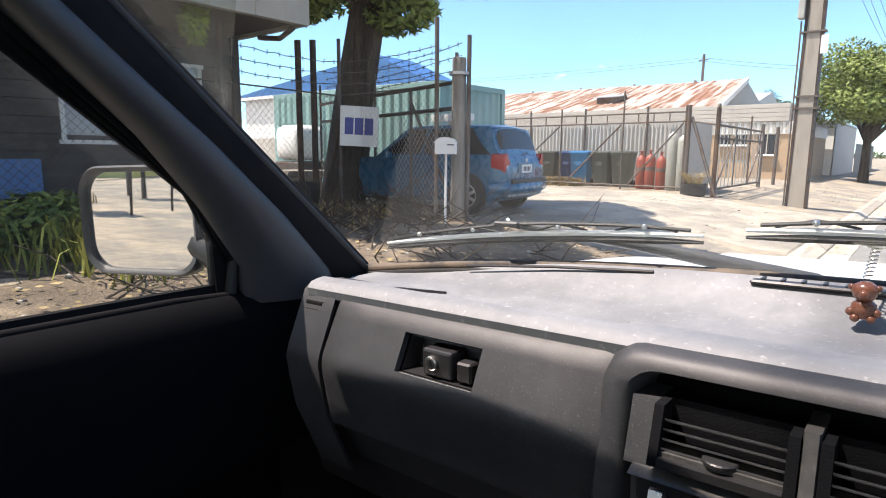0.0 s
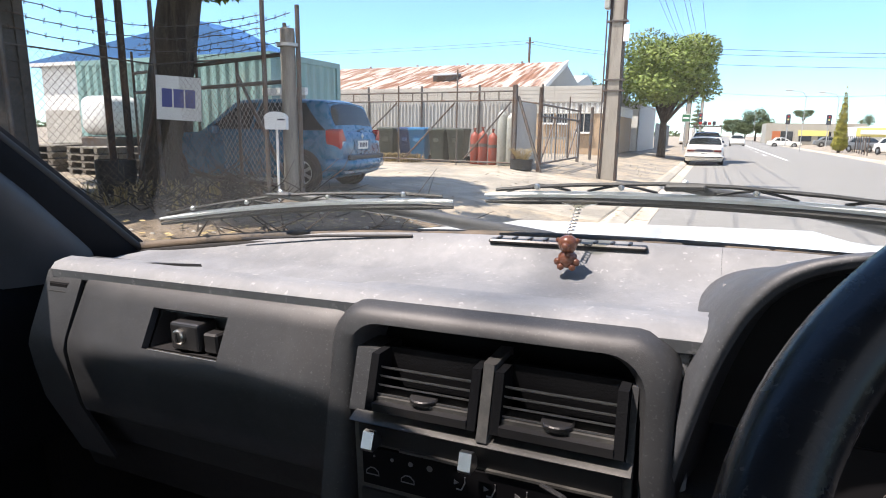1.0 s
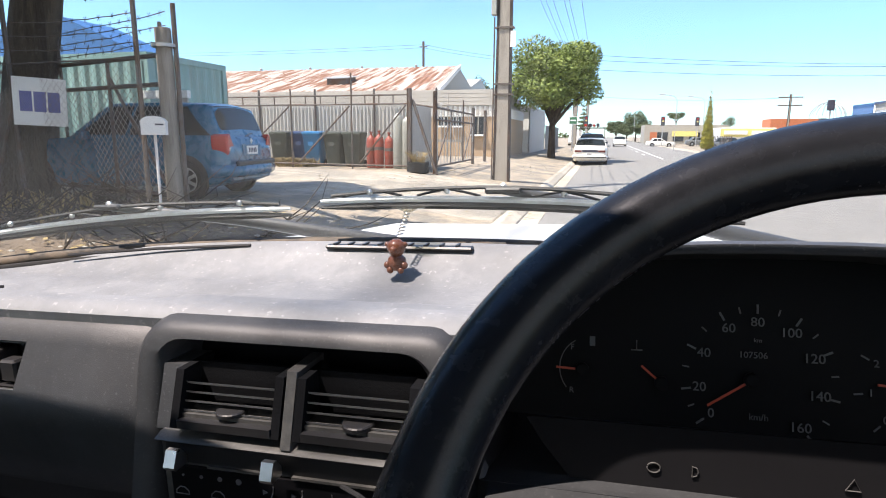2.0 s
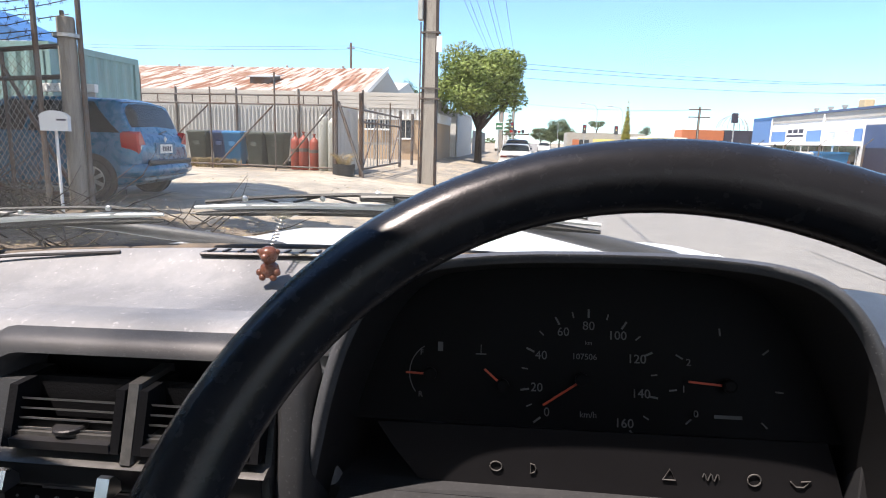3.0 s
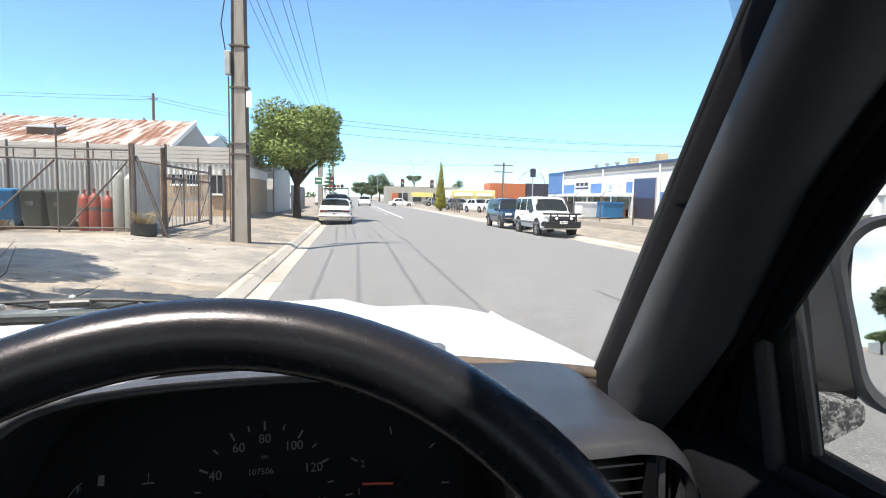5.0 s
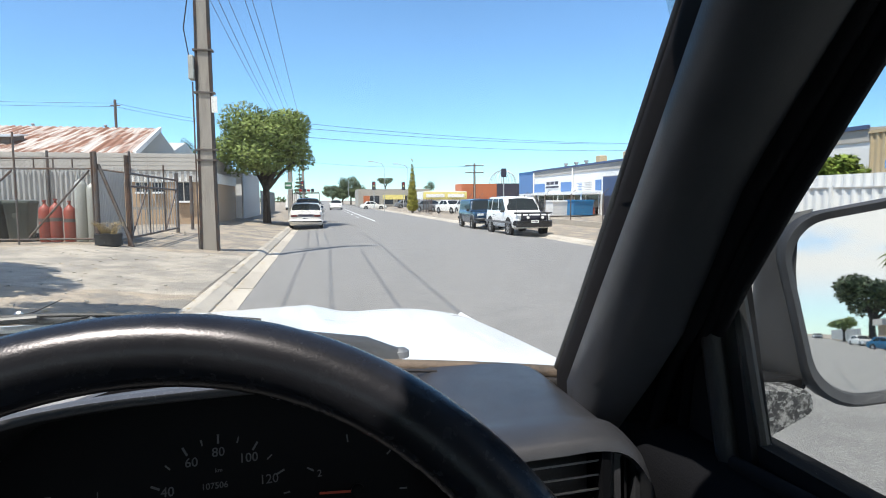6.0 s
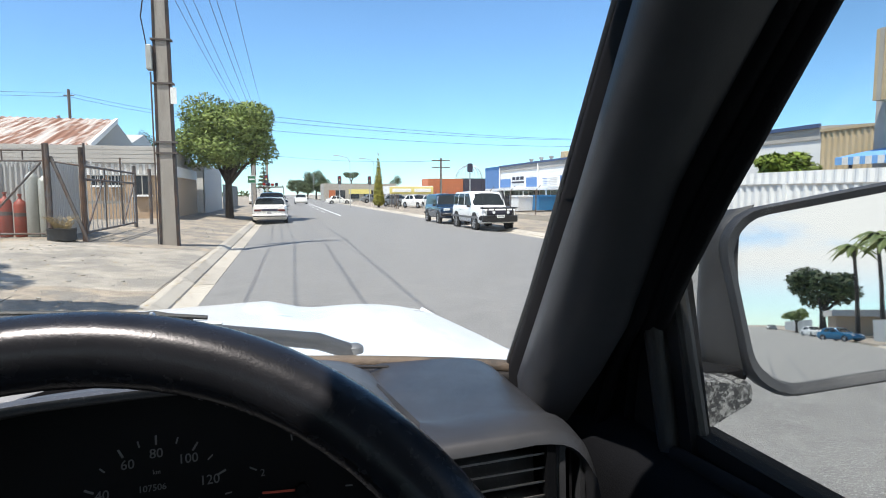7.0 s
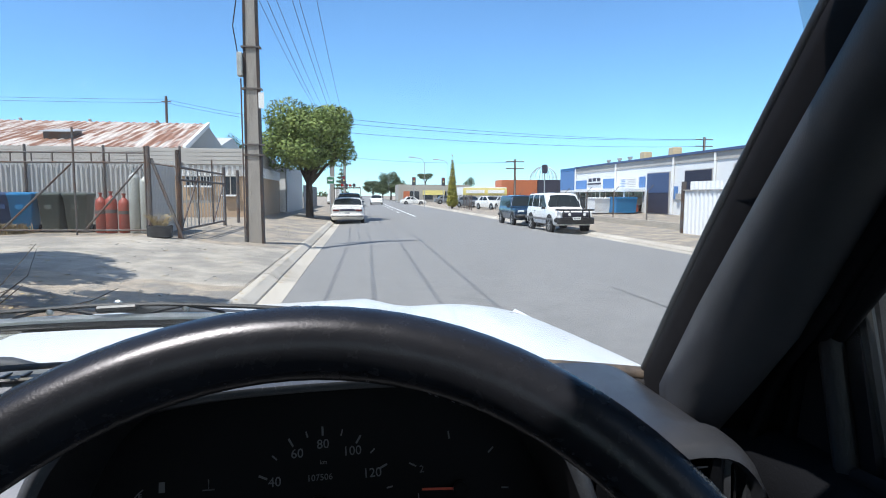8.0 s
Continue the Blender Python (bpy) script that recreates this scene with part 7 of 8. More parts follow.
twr = random.Random(31)
for k in range(120):
    a, l = twr.uniform(0, 6.28), twr.uniform(0.15, 0.5)
    p = Vector((0.15 * math.cos(a) * twr.random(), 0.15 * math.sin(a) * twr.random(), 0.24))
    sweep(bm, [p, p + Vector((math.cos(a) * l * 0.3, math.sin(a) * l * 0.3, l * 0.6)), p + Vector((math.cos(a + 0.5) * l * 0.7, math.sin(a + 0.5) * l * 0.7, l * 0.75))], [0.006, 0.004, 0.002], 4)
part("dead_weeds", bm, DRYGRASS, tb, "tangle of dead weeds")
# corrugated fence behind the bins
wf = thing("sheet_fence", "grey corrugated sheet fence with jagged top behind bins", "fence")
part("sheet", corrugated((-13.5, 18.2), (-4.98, 18.2), 0.45, 2.32, 0.13, 0.05), GALVWALL, wf)
part("sheet", corrugated((-4.98, 18.2), (-4.94, 15.9), 0.45, 2.32, 0.13, 0.05), GALVWALL, wf)
bm = bmesh.new()
for k in range(90):
    x = -13.4 + 0.098 * k
    box(bm, x, x + 0.045, 18.16, 18.18, 2.25, 2.44 + 0.03 * (k % 2))
part("spikes", bm, GALVWALL, wf)
for k in range(5):
    part("post", rod([(-13 + 2.05 * k, 18.12, 0.4), (-13 + 2.05 * k, 18.12, 2.9)], 0.035, 6), STEEL, wf)

# wheelie bins


def bin_(x, y, m, label, rot):
    b = thing("wheelie_bin", label, "bin", Matrix.Translation((x, y, 0.5)) @ Matrix.Rotation(radians(rot), 4, 'Z'), "wheelie bins")
    bm = bmesh.new()
    loft(bm, [[(a, c, z) for a, c in rounded(-w, w, -d, d, 0.05, 3)] for z, w, d in ((0.04, 0.21, 0.24), (0.10, 0.225, 0.26), (0.92, 0.28, 0.34), (0.95, 0.30, 0.36), (0.99, 0.30, 0.36))], True, True)
    part("body", bm, m, b, smooth=40)
    bm = bmesh.new()
    loft(bm, [[(a, c, z) for a, c in rounded(-w, w, -d, d + 0.03, 0.06, 3)] for z, w, d in ((0.985, 0.305, 0.37), (1.03, 0.30, 0.365), (1.06, 0.24, 0.30))], True, True)
    part("lid", bm, m, b, smooth=40)
    part("handle", rod([(-0.24, 0.40, 0.97), (0.24, 0.40, 0.97)], 0.018, 6), m, b)
    for s in (-1, 1):
        part("wheel", turned([(0.10, -0.03), (0.10, 0.03)], 16, Matrix.Translation((s * 0.25, 0.24, 0.10)) @ Matrix.Rotation(radians(90), 4, 'Y')), TYRE, b)
    part("label_patch", B(-0.09, 0.09, -0.345, -0.325, 0.62, 0.74), m, b)


for x, y, m, lab, rot in ((-9.65, 17.25, BINGREEN, "dark green wheelie bin in the yard", 8), (-8.98, 17.45, BINNAVY, "dark blue wheelie bin with a closed lid", -5), (-8.45, 17.15, BINBLUE, "bright blue wheelie bin with a closed lid", 4), (-7.75, 17.2, BINGREEN, "dark green wheelie bin in the yard", -3), (-7.1, 17.1, BINGREEN, "dark green wheelie bin in the yard", 5)):
    bin_(x, y, m, lab, rot)
for x, y, h, r, m, lab in ((-6.42, 16.75, 0.92, 0.14, REDCYL, "faded red gas cylinder"), (-6.15, 16.7, 0.95, 0.14, REDCYL, "faded red gas cylinder"), (-5.84, 16.72, 0.90, 0.14, REDCYL, "faded red gas cylinder"), (-5.52, 16.6, 1.55, 0.145, GREYCYL, "tall grey gas cylinder"), (-5.24, 16.55, 1.45, 0.13, GREYCYL, "tall grey gas cylinder")):
    c = thing("gas_cylinder", lab, "cylinder", Matrix.Translation((x, y, 0.5)), "gas cylinders")
    part("body", turned([(r * 0.9, 0), (r, 0.03), (r, h - r), (r * 0.85, h - 0.4 * r), (r * 0.4, h), (r * 0.3, h + 0.03)], 18), m, c, smooth=50)
    part("valve", turned([(0.03, h + 0.02), (0.03, h + 0.10), (0.05, h + 0.10), (0.05, h + 0.14)], 10), CHROME if m == GREYCYL else REDCYL, c)
    part("collar", turned([(r * 1.01, h * 0.55), (r * 1.012, h * 0.60), (r * 1.01, h * 0.65)], 18), STEEL if m == REDCYL else m, c)

# long factory: wall, pale bands, rusty roof
fc = thing("factory", "long low factory with a rusty iron roof and brown brick end", "factory")
part("wall", B(-32, -4.55, 28.05, 37, 0.3, 2.35), BRICK, fc, "brown brick wall")
part("pale_band", B(-32, -4.52, 28.0, 37, 2.352, 2.85), WHITEWALL, fc)
part("parapet", B(-32, -4.75, 27.95, 37, 2.854, 3.58), GREYWALL, fc, "weathered grey parapet")
for k in range(4):
    part("parapet_board", B(-32, -4.77, 27.915, 27.945, 2.87 + 0.178 * k, 3.03 + 0.178 * k, bevel=0.004), GREYWALL, fc)
for k in range(14):
    part("cover_strip", B(-31 + 2 * k, -30.94 + 2 * k, 27.90, 27.93, 2.86, 3.58), GREYWALL, fc)
for k in range(40):
    part("louvre", B(-14 + 0.24 * k, -13.88 + 0.24 * k, 27.97, 28.0, 2.4, 2.82), GREYWALL, fc)
part("roof", corrugated((-34, 28.6), (-7.55, 28.6), 3.60, 0, 0.34, 0.05, ((-34, 36.4, 5.60), (-8.40, 36.4, 5.60))), RUSTROOF, fc, "rust-streaked corrugated roof")
part("roof_back", prism([(28.7, 3.42), (36.4, 5.52), (44, 3.5)], "x", -33.8, -8.46), GREYWALL, fc)
for k in range(5):
    part("ridge_vent", turned([(0.05, 0), (0.05, 0.14), (0.10, 0.17), (0.10, 0.22), (0.04, 0.26)], 10, pose(-11.2 - 3.6 * k, 36.3, 5.5)), GALV, fc)
hatch_ = part("roof_hatch", prism([(30.55, 4.02), (30.5, 4.44), (31.9, 4.66), (31.9, 4.35)], "x", -14.45, -13.35), STEEL, fc, "rusty roof ventilator box")
part("hatch_lid", prism([(30.35, 4.43), (30.35, 4.47), (32.0, 4.72), (32.0, 4.67)], "x", -14.6, -13.2), GALV, hatch_)
bm = bmesh.new()
loft(bm, [[(-7.50, 28.45, 3.46), (-7.66, 28.45, 3.70), (-7.50, 28.45, 3.72)], [(-8.34, 36.4, 5.46), (-8.50, 36.4, 5.68), (-8.34, 36.4, 5.70)]], True, True)
part("barge_board", bm, WHITEWALL, fc)
part("second_bay", prism([(44.2, 0.4), (44.2, 4.4), (52, 6.25), (60, 4.4), (60, 0.4)], "x", -30, -10.3), GALVWALL, fc, "pale roofed second bay")
for x, hw_, za, zb in ((-9.3, 0.25, 1.92, 2.32), (-7.19, 0.23, 1.92, 2.32), (-6.53, 0.23, 1.92, 2.32), (-5.50, 0.34, 1.52, 2.33)):
    wn_ = part("window", B(x - hw_, x + hw_, 27.96, 28.0, za, zb), WINDOWGLASS, fc, "dark window with a pale sill")
    part("sill", B(x - hw_ - 0.05, x + hw_ + 0.05, 27.86, 27.98, za - 0.08, za), WHITEWALL, wn_)
    part("head", B(x - hw_ - 0.03, x + hw_ + 0.03, 27.93, 27.98, zb, zb + 0.04), FASCIA, wn_)
    part("mullion", B(x - 0.02, x + 0.02, 27.94, 27.958, za, zb), FASCIA, wn_)
tr_ = thing("timber_rail", "pale timber rail on low posts before a brick wall", "rail")
part("plank", B(-7.7, -6.0, 27.0, 27.05, 1.16, 1.28), WOODPOST, tr_)
for x in (-7.6, -6.8, -6.1):
    part("post", B(x, x + 0.07, 27.05, 27.12, 0.4, 1.25), WOODPOST, tr_)
# low sheds and fences further along the footpath
sh = thing("roadside_shed", "pale metal roadside shed beyond the tree", "shed")
part("wall", corrugated((-4.2, 37.5), (-4.2, 47), 0.35, 3.2, 0.3, 0.04), GALVWALL, sh)
part("core", B(-9, -4.26, 37.5, 47, 0.3, 3.2), WHITEWALL, sh)
part("roof", B(-9.2, -4.1, 37.3, 47.2, 3.2, 3.3), GALV, sh)
tagged(part("sheet_gate", corrugated((-4.2, 48), (-4.2, 62), 0.3, 2.3, 0.3, 0.04), METALGREY), "blue-grey sheet metal fence along the footpath", "fence")
sg_ = tagged(part("street_sign", B(-2.62, -1.92, 51.98, 52.04, 2.45, 3.10), WHITEWALL), "green board with a pale border on a post", "sign")
part("face", B(-2.57, -1.97, 51.965, 51.978, 2.5, 3.05), SIGNGREEN, sg_)
part("letter_bar", B(-2.5, -2.05, 51.955, 51.964, 2.72, 2.84), WHITEWALL, sg_)
tagged(part("sign_post", rod([(-2.3, 52.1, 0.2), (-2.3, 52.1, 3.3)], 0.05, 8), GALV), "grey steel sign post", "post")

# ================= right-hand side =================
# set out on a plan grid that is a fifth wider than the near side's
FAR = Matrix.Translation((0.35, 0.2, 0)) @ Matrix.Diagonal((1.19, 1.19, 1, 1)) @ Matrix.Translation((-0.35, -0.2, 0))
wb = thing("warehouse", "long white warehouse with blue panels and roller doors", "warehouse", FAR)
X = 18.5
part("wall", B(X, X + 16, 16.8, 52.2, 0.2, 3.75), WHITEWALL, wb)
part("eave_band", B(X - 0.05, X + 16, 16.8, 48.6, 3.754, 4.30), GREYWALL, wb)
part("gutter", B(X - 0.15, X - 0.04, 16.8, 48.6, 4.24, 4.40), SHUTTER, wb)
part("roof", prism([(X - 0.1, 4.3), (X + 8, 5.0), (X + 16, 4.3)], "y", 16.8, 48.6), GALV, wb)
part("end_panel", B(X - 0.12, X - 0.02, 48.7, 52.2, 2.1, 4.36), BLUEPANEL, wb)
part("end_stripe", B(X - 0.14, X - 0.12, 48.7, 52.2, 4.1, 4.36), BLUEROOF, wb)
for y in (28.5, 32.6, 40.5, 48.5):
    part("downpipe", rod([(X - 0.08, y, 0.3), (X - 0.08, y, 4.2)], 0.07, 8), WHITEWALL, wb)
for ya, yb in ((33.0, 35.8), (28.7, 31.4)):
    d = part("roller_door", B(X - 0.06, X - 0.01, ya, yb, 0.25, 3.26), GREYWALL, wb, "dark open doorway with a raised blue roller door")
    part("opening", B(X - 0.075, X - 0.062, ya + 0.08, yb - 0.08, 0.25, 1.75), INKBAR, d)
    part("shutter", B(X - 0.085, X - 0.064, ya + 0.08, yb - 0.08, 1.75, 3.2), SHUTTER if ya > 30 else INKBAR, d)
    for k in range(9):
        part("slat", B(X - 0.095, X - 0.086, ya + 0.08, yb - 0.08, 1.8 + 0.155 * k, 1.9 + 0.155 * k), SHUTTER if ya > 30 else INKBAR, d)
for ya, yb in ((36.1, 36.9), (40.7, 42.75), (46.1, 48.45)):
    part("blue_panel", B(X - 0.05, X - 0.01, ya, yb, 2.18, 3.02), BLUEPANEL, wb)
part("sign_board", B(X - 0.07, X - 0.01, 43.0, 45.8, 2.50, 3.24), WHITEWALL, wb, "pale sign board with dark lettering")
for k in range(3):
    part("letter_bar", B(X - 0.09, X - 0.07, 43.2 + 0.85 * k, 43.85 + 0.85 * k, 2.86, 3.16), INKBAR, wb)
part("sign_foot", B(X - 0.09, X - 0.07, 43.1, 45.7, 2.56, 2.72), INKBAR, wb)
part("sign_board", B(X - 0.07, X - 0.01, 37.05, 40.0, 2.16, 3.02), WHITEWALL, wb)
for k in range(5):
    part("letter_bar", B(X - 0.085, X - 0.07, 37.3, 38.4 + 0.25 * (k % 3), 2.26 + 0.14 * k, 2.31 + 0.14 * k), GREYWALL, wb)
    part("letter_bar", B(X - 0.085, X - 0.07, 38.9, 39.7 - 0.2 * (k % 2), 2.26 + 0.14 * k, 2.31 + 0.14 * k), BLUEPANEL, wb)
for k in range(4):
    part("letter_bar", B(X - 0.02, X - 0.006, 25.0 + 0.55 * k, 25.4 + 0.55 * k, 3.05, 3.45), GREYWALL, wb)
part("door_sign", B(X - 0.06, X - 0.02, 32.1, 32.5, 1.3, 2.2), BLUEPANEL, wb)
part("service_box", B(X - 0.2, X - 0.01, 31.75, 32.05, 1.3, 1.7), GREYWALL, wb)
part("canopy", B(X - 1.4, X, 36.1, 48.5, 1.86, 2.04), WHITEWALL, wb)
for k in range(4):
    part("canopy_post", rod([(X - 1.3, 36.4 + 3.9 * k, 0.2), (X - 1.3, 36.4 + 3.9 * k, 1.9)], 0.05, 6), WHITEWALL, wb)
part("shopfront", B(X - 0.04, X - 0.01, 36.3, 48.3, 0.3, 1.84), WINDOWGLASS, wb, "dark glazed shopfront")
for k in range(7):
    part("mullion", B(X - 0.06, X - 0.03, 36.3 + 1.95 * k, 36.4 + 1.95 * k, 0.3, 1.84), WHITEWALL, wb)
for y in (37.0, 33.3):
    part("air_cooler", B(X + 0.4, X + 0.95, y + 0.2, y + 0.85, 4.3, 5.0, bevel=0.04), BEIGE, wb, "beige roof cooler")
for y in (39.7, 41.4, 43.3):
    part("roof_vent", turned([(0.11, 4.2), (0.11, 4.62), (0.18, 4.65), (0.18, 4.80)], 10, pose(X + 0.6, y, 0)), GALV, wb)
for x, y, m, lab in ((18.9, 44.2, WHITEWALL, "white skip bin outside a warehouse"), (20.1, 43.0, BINBLUE, "blue skip bin outside a warehouse")):
    sk = thing("skip_bin", lab, "bin", Matrix.Translation((x, y, ground_z(x))))
    part("body", prism([(-0.75, 0.08), (0.75, 0.08), (0.9, 1.15), (-0.9, 1.15)], "x", -0.8, 0.8), m, sk)
    part("rim", B(-0.85, 0.85, -0.95, 0.95, 1.15, 1.22), m, sk)
    part("lid", B(-0.8, 0.8, -0.9, 0.9, 1.22, 1.27), m, sk)
part("pallet_goods", B(17.5, 18.2, 36.4, 37.3, 0.3, 0.85), REDCYL, wb)
# beige and shop block nearer
sb = thing("shop_block", "beige corrugated shop block with a blue striped awning", "shop", FAR)
part("wall", corrugated((X - 0.02, 16.8), (X - 0.02, 13.6), 0.2, 4.1, 0.22, 0.05), BEIGE, sb)
part("wall_core", B(X + 0.05, X + 14, 8, 16.8, 0.2, 4.1), BEIGE, sb)
part("band", B(X - 0.12, X + 0.02, 13.8, 16.7, 1.95, 2.05), GREYWALL, sb)
part("flashing", B(X - 0.1, X + 0.1, 13.6, 16.8, 4.05, 4.16), BEIGE, sb)
part("shop_wall", B(X - 1.6, X + 4, 4.0, 13.6, 0.2, 4.8), GREYWALL, sb)
tw_ = part("sign_tower", B(X - 2.6, X - 1.0, 5.2, 12.9, 4.5, 6.75), BEIGE, sb, "tall beige sheet parapet")
for k in range(22):
    part("rib", B(X - 2.64, X - 2.6, 5.3 + 0.35 * k, 5.42 + 0.35 * k, 4.5, 6.75), FASCIA, tw_)
aw = part("awning", prism([(X - 3.2, 2.45), (X - 3.2, 2.70), (X - 1.6, 3.05), (X - 1.6, 2.98)], "y", 4.5, 13.4), AWNBLUE, sb, "blue and white striped awning")
for k in range(26):
    part("stripe", B(X - 3.215, X - 3.2, 4.5 + 0.34 * k, 4.67 + 0.34 * k, 2.45, 2.70), WHITEWALL, aw)
for y in (5, 9, 13):
    part("awning_post", rod([(X - 3.1, y, 0.2), (X - 3.1, y, 2.5)], 0.05, 6), INKBAR, sb)
# white picket-like sheet fence and hedge
pf = thing("white_fence", "white ribbed sheet fence along the footpath", "fence", FAR)
part("sheet", corrugated((11.55, 19.45), (11.5, 3.0), -0.08, 1.78, 0.24, 0.04), WHITEWALL, pf)
part("upper_sheet", corrugated((11.66, 19.3), (11.62, 3.0), 1.78, 2.12, 0.24, 0.04), WHITEWALL, pf)
part("cap", B(11.47, 11.60, 3.0, 19.45, 1.755, 1.785), GREYWALL, pf)
part("end_post", B(11.47, 11.60, 19.45, 19.55, -0.05, 2.12), STEEL, pf)
for y in (15.2, 11.2, 7.2):
    part("post", B(11.44, 11.5, y, y + 0.08, -0.05, 1.8), WHITEWALL, pf)
hd = thing("hedge_shrub", "bright green leafy shrub behind a white fence", "shrub", Matrix.Translation((16.4, 16.3, ground_z(16.4))))
part("stem", rod([(0, 0, 0), (0, 0, 1.5)], 0.06, 6), BARK, hd)
part("foliage", leaf_cloud(bmesh.new(), blobset(0, 0, 2.1, 0.9, 1.35, 0.85, 9, 40), 4200, 0.10, 50), LEAFBRIGHT, hd)
# mesh fence of the warehouse yard
mf = thing("mesh_fence", "low wire mesh fence before a warehouse yard", "fence", FAR)
for k in range(9):
    y = 20.3 + 3.35 * k
    part("post", rod([(12.3, y, -0.1), (12.3, y, 1.75), (12.55, y, 2.05)], 0.03, 6), STEEL, mf)
part("wire_mesh", chain_mesh(bmesh.new(), (12.3, 19.9), (12.3, 53.5), 0.25, 1.7, 0.20, 0.0018), STEEL, mf)
part("base_wall", B(12.22, 12.38, 19.9, 53.5, -0.1, 0.30), CONCRETE, mf)

# far end of the street
fw = thing("furniture_store", "low store with a long yellow sign and fence", "store")
part("wall", B(15.4, 21.8, 86, 100, 0.1, 2.75), WHITEWALL, fw)
part("sign_band", B(15.2, 21.8, 85.8, 86, 1.55, 2.6), YELLOW, fw, "long yellow sign band")
for k in range(2):
    part("letter_bar", B(15.6 + 3.3 * k, 18.4 + 3.0 * k, 85.7, 85.8, 1.85, 2.35), WHITEWALL, fw)
part("orange_block", B(21.9, 27.6, 89.6, 94, 0.2, 3.95), ORANGE, fw, "orange brick block")
part("dark_roof", B(27.65, 34, 89.5, 94, 0.2, 4.0), INKBAR, fw)
for k in range(10):
    part("fence_post", rod([(12.0 + 0.2 * k, 62 + 2.2 * k, -0.1), (12.0 + 0.2 * k, 62 + 2.2 * k, 1.6)], 0.05, 6), STEEL, fw)
dm = thing("mesh_dome", "large wire dome frame on a far roof", "frame", Matrix.Translation((29.2, 91.5, 4.0)) @ Matrix.Scale(0.68, 4))
for k in range(8):
    a = math.pi * k / 8
    part("hoop", rod([(3.2 * math.cos(t_ * math.pi / 12) * math.cos(a), 3.2 * math.cos(t_ * math.pi / 12) * math.sin(a), 3.2 * math.sin(t_ * math.pi / 12)) for t_ in range(13)], 0.06, 5), GALV, dm)
bb = thing("corner_building", "low beige commercial building far down the street", "building")
part("wall", B(8.3, 24, 128, 140, 0.1, 3.85), FASCIA, bb)
part("sign_band", B(13.6, 18.4, 127.8, 128, 1.6, 2.6), YELLOW, bb)
for k in range(5):
    part("window", B(10.8 + 3 * k, 12.8 + 3 * k, 127.9, 128, 0.6, 2.4), WINDOWGLASS, bb)
part("red_wall", B(9.4, 10.7, 127.5, 127.9, 0.1, 2.4), ORANGE, bb)
def traffic_light(x, y):
    t = thing("traffic_light", "dark traffic signal on a post", "traffic light", Matrix.Translation((x, y, 0.1)))
    part("post", rod([(0, 0, 0), (0, 0, 3.6)], 0.07, 8), GALV, t)
    part("signal_box", B(-0.3, 0.3, -0.2, 0.2, 3.1, 4.5, bevel=0.05), INKBAR, t)
    for k in range(3):
        part("lens", turned([(0.13, 0), (0.13, 0.02)], 12, Matrix.Translation((0, -0.2, 3.35 + 0.42 * k)) @ Matrix.Rotation(radians(90), 4, 'X')), (BINGREEN, YELLOW, REDLAMP)[k], t)
for x, y in ((9.2, 100), (14.5, 102), (-2.4, 96)):
    traffic_light(x, y)
tall = thing("traffic_light", "tall mast signal over the verge", "traffic light", Matrix.Translation((20.0, 62, 0.1)) @ Matrix.Scale(0.78, 4))
part("mast", rod([(0, 0, 0), (0, 0, 5.0), (0.4, 0, 5.6)], 0.09, 8), GALV, tall)
part("signal_box", B(-0.35, 0.35, -0.2, 0.2, 4.9, 6.1, bevel=0.05), INKBAR, tall)
for x, y in ((7.8, 70), (5.8, 118), (11.2, 74)):
    lp = thing("street_light", "slim street light with a curved arm", "street light", Matrix.Translation((x, y, 0.1)))
    part("pole", rod([(0, 0, -0.3), (0, 0, 5.2), (-0.3, 0, 5.7), (-1.3, 0, 5.9)], 0.04, 6), GALV, lp)
    part("lantern", B(-1.9, -1.2, -0.12, 0.12, 5.84, 5.95, bevel=0.03), GALV, lp)
stobie("utility_pole", "far utility pole with crossarms", 20.4, 76, 0.1, 6.2, 0.3, 0.22, False)
tagged(part("thin_pole", sweep(rod([(-17.3, 58, 0.3), (-17.3, 58, 10.5)], 0.12, 6), [(-17.7, 58, 10.0), (-16.9, 58, 10.0)], 0.06, 6), STEEL), "thin dark pole behind the factory", "pole")
cy = thing("golden_cypress", "tall narrow golden cypress", "tree", Matrix.Translation((9.85 + 1.6, 72, -0.1)))
part("trunk", rod([(0, 0, 0), (0, 0, 1.5)], 0.15, 8), BARK, cy)
part("crown", leaf_cloud(bmesh.new(), [((0, 0, 0.8 + 0.60 * k), (0.72 * (1 - k / 10.5), 0.75 * (1 - k / 10.5), 0.6)) for k in range(10)], 3000, 0.14, 77), CYPRESS, cy)
for k, (x, y, h, r, m) in enumerate(((4.0, 190, 6.6, 4.2, LEAFDARK), (9.8, 190, 10.2, 5.0, LEAFDARK), (11.5, 185, 6.0, 4.0, LEAFDARK), (7.0, 186, 5.5, 4.0, LEAFDARK), (27.9, 150, 7.0, 1.8, LEAFDARK), (-26, 150, 15, 8, LEAFDARK), (-19.6, 75, 10.1, 1.8, LEAFDARK), (-15.3, 75, 10.4, 1.9, LEAFDARK))):
    tree("far_tree", "leafy tree in the distance", (x, y, 0.2), r * 0.05, h * 0.22, blobset(0, 0, h * 0.56, r * 0.95, r * 0.7, h * 0.44, 9, 100 + k), 2600, r * 0.06, m, 200 + k, 4)
tree("far_tree", "flat-topped tree on a bare trunk in the distance", (16.6, 150, 0.2), 0.16, 4.6, blobset(0, 0, 6.0, 2.5, 2.0, 1.2, 8, 131), 1500, 0.16, LEAFDARK, 231, 5)
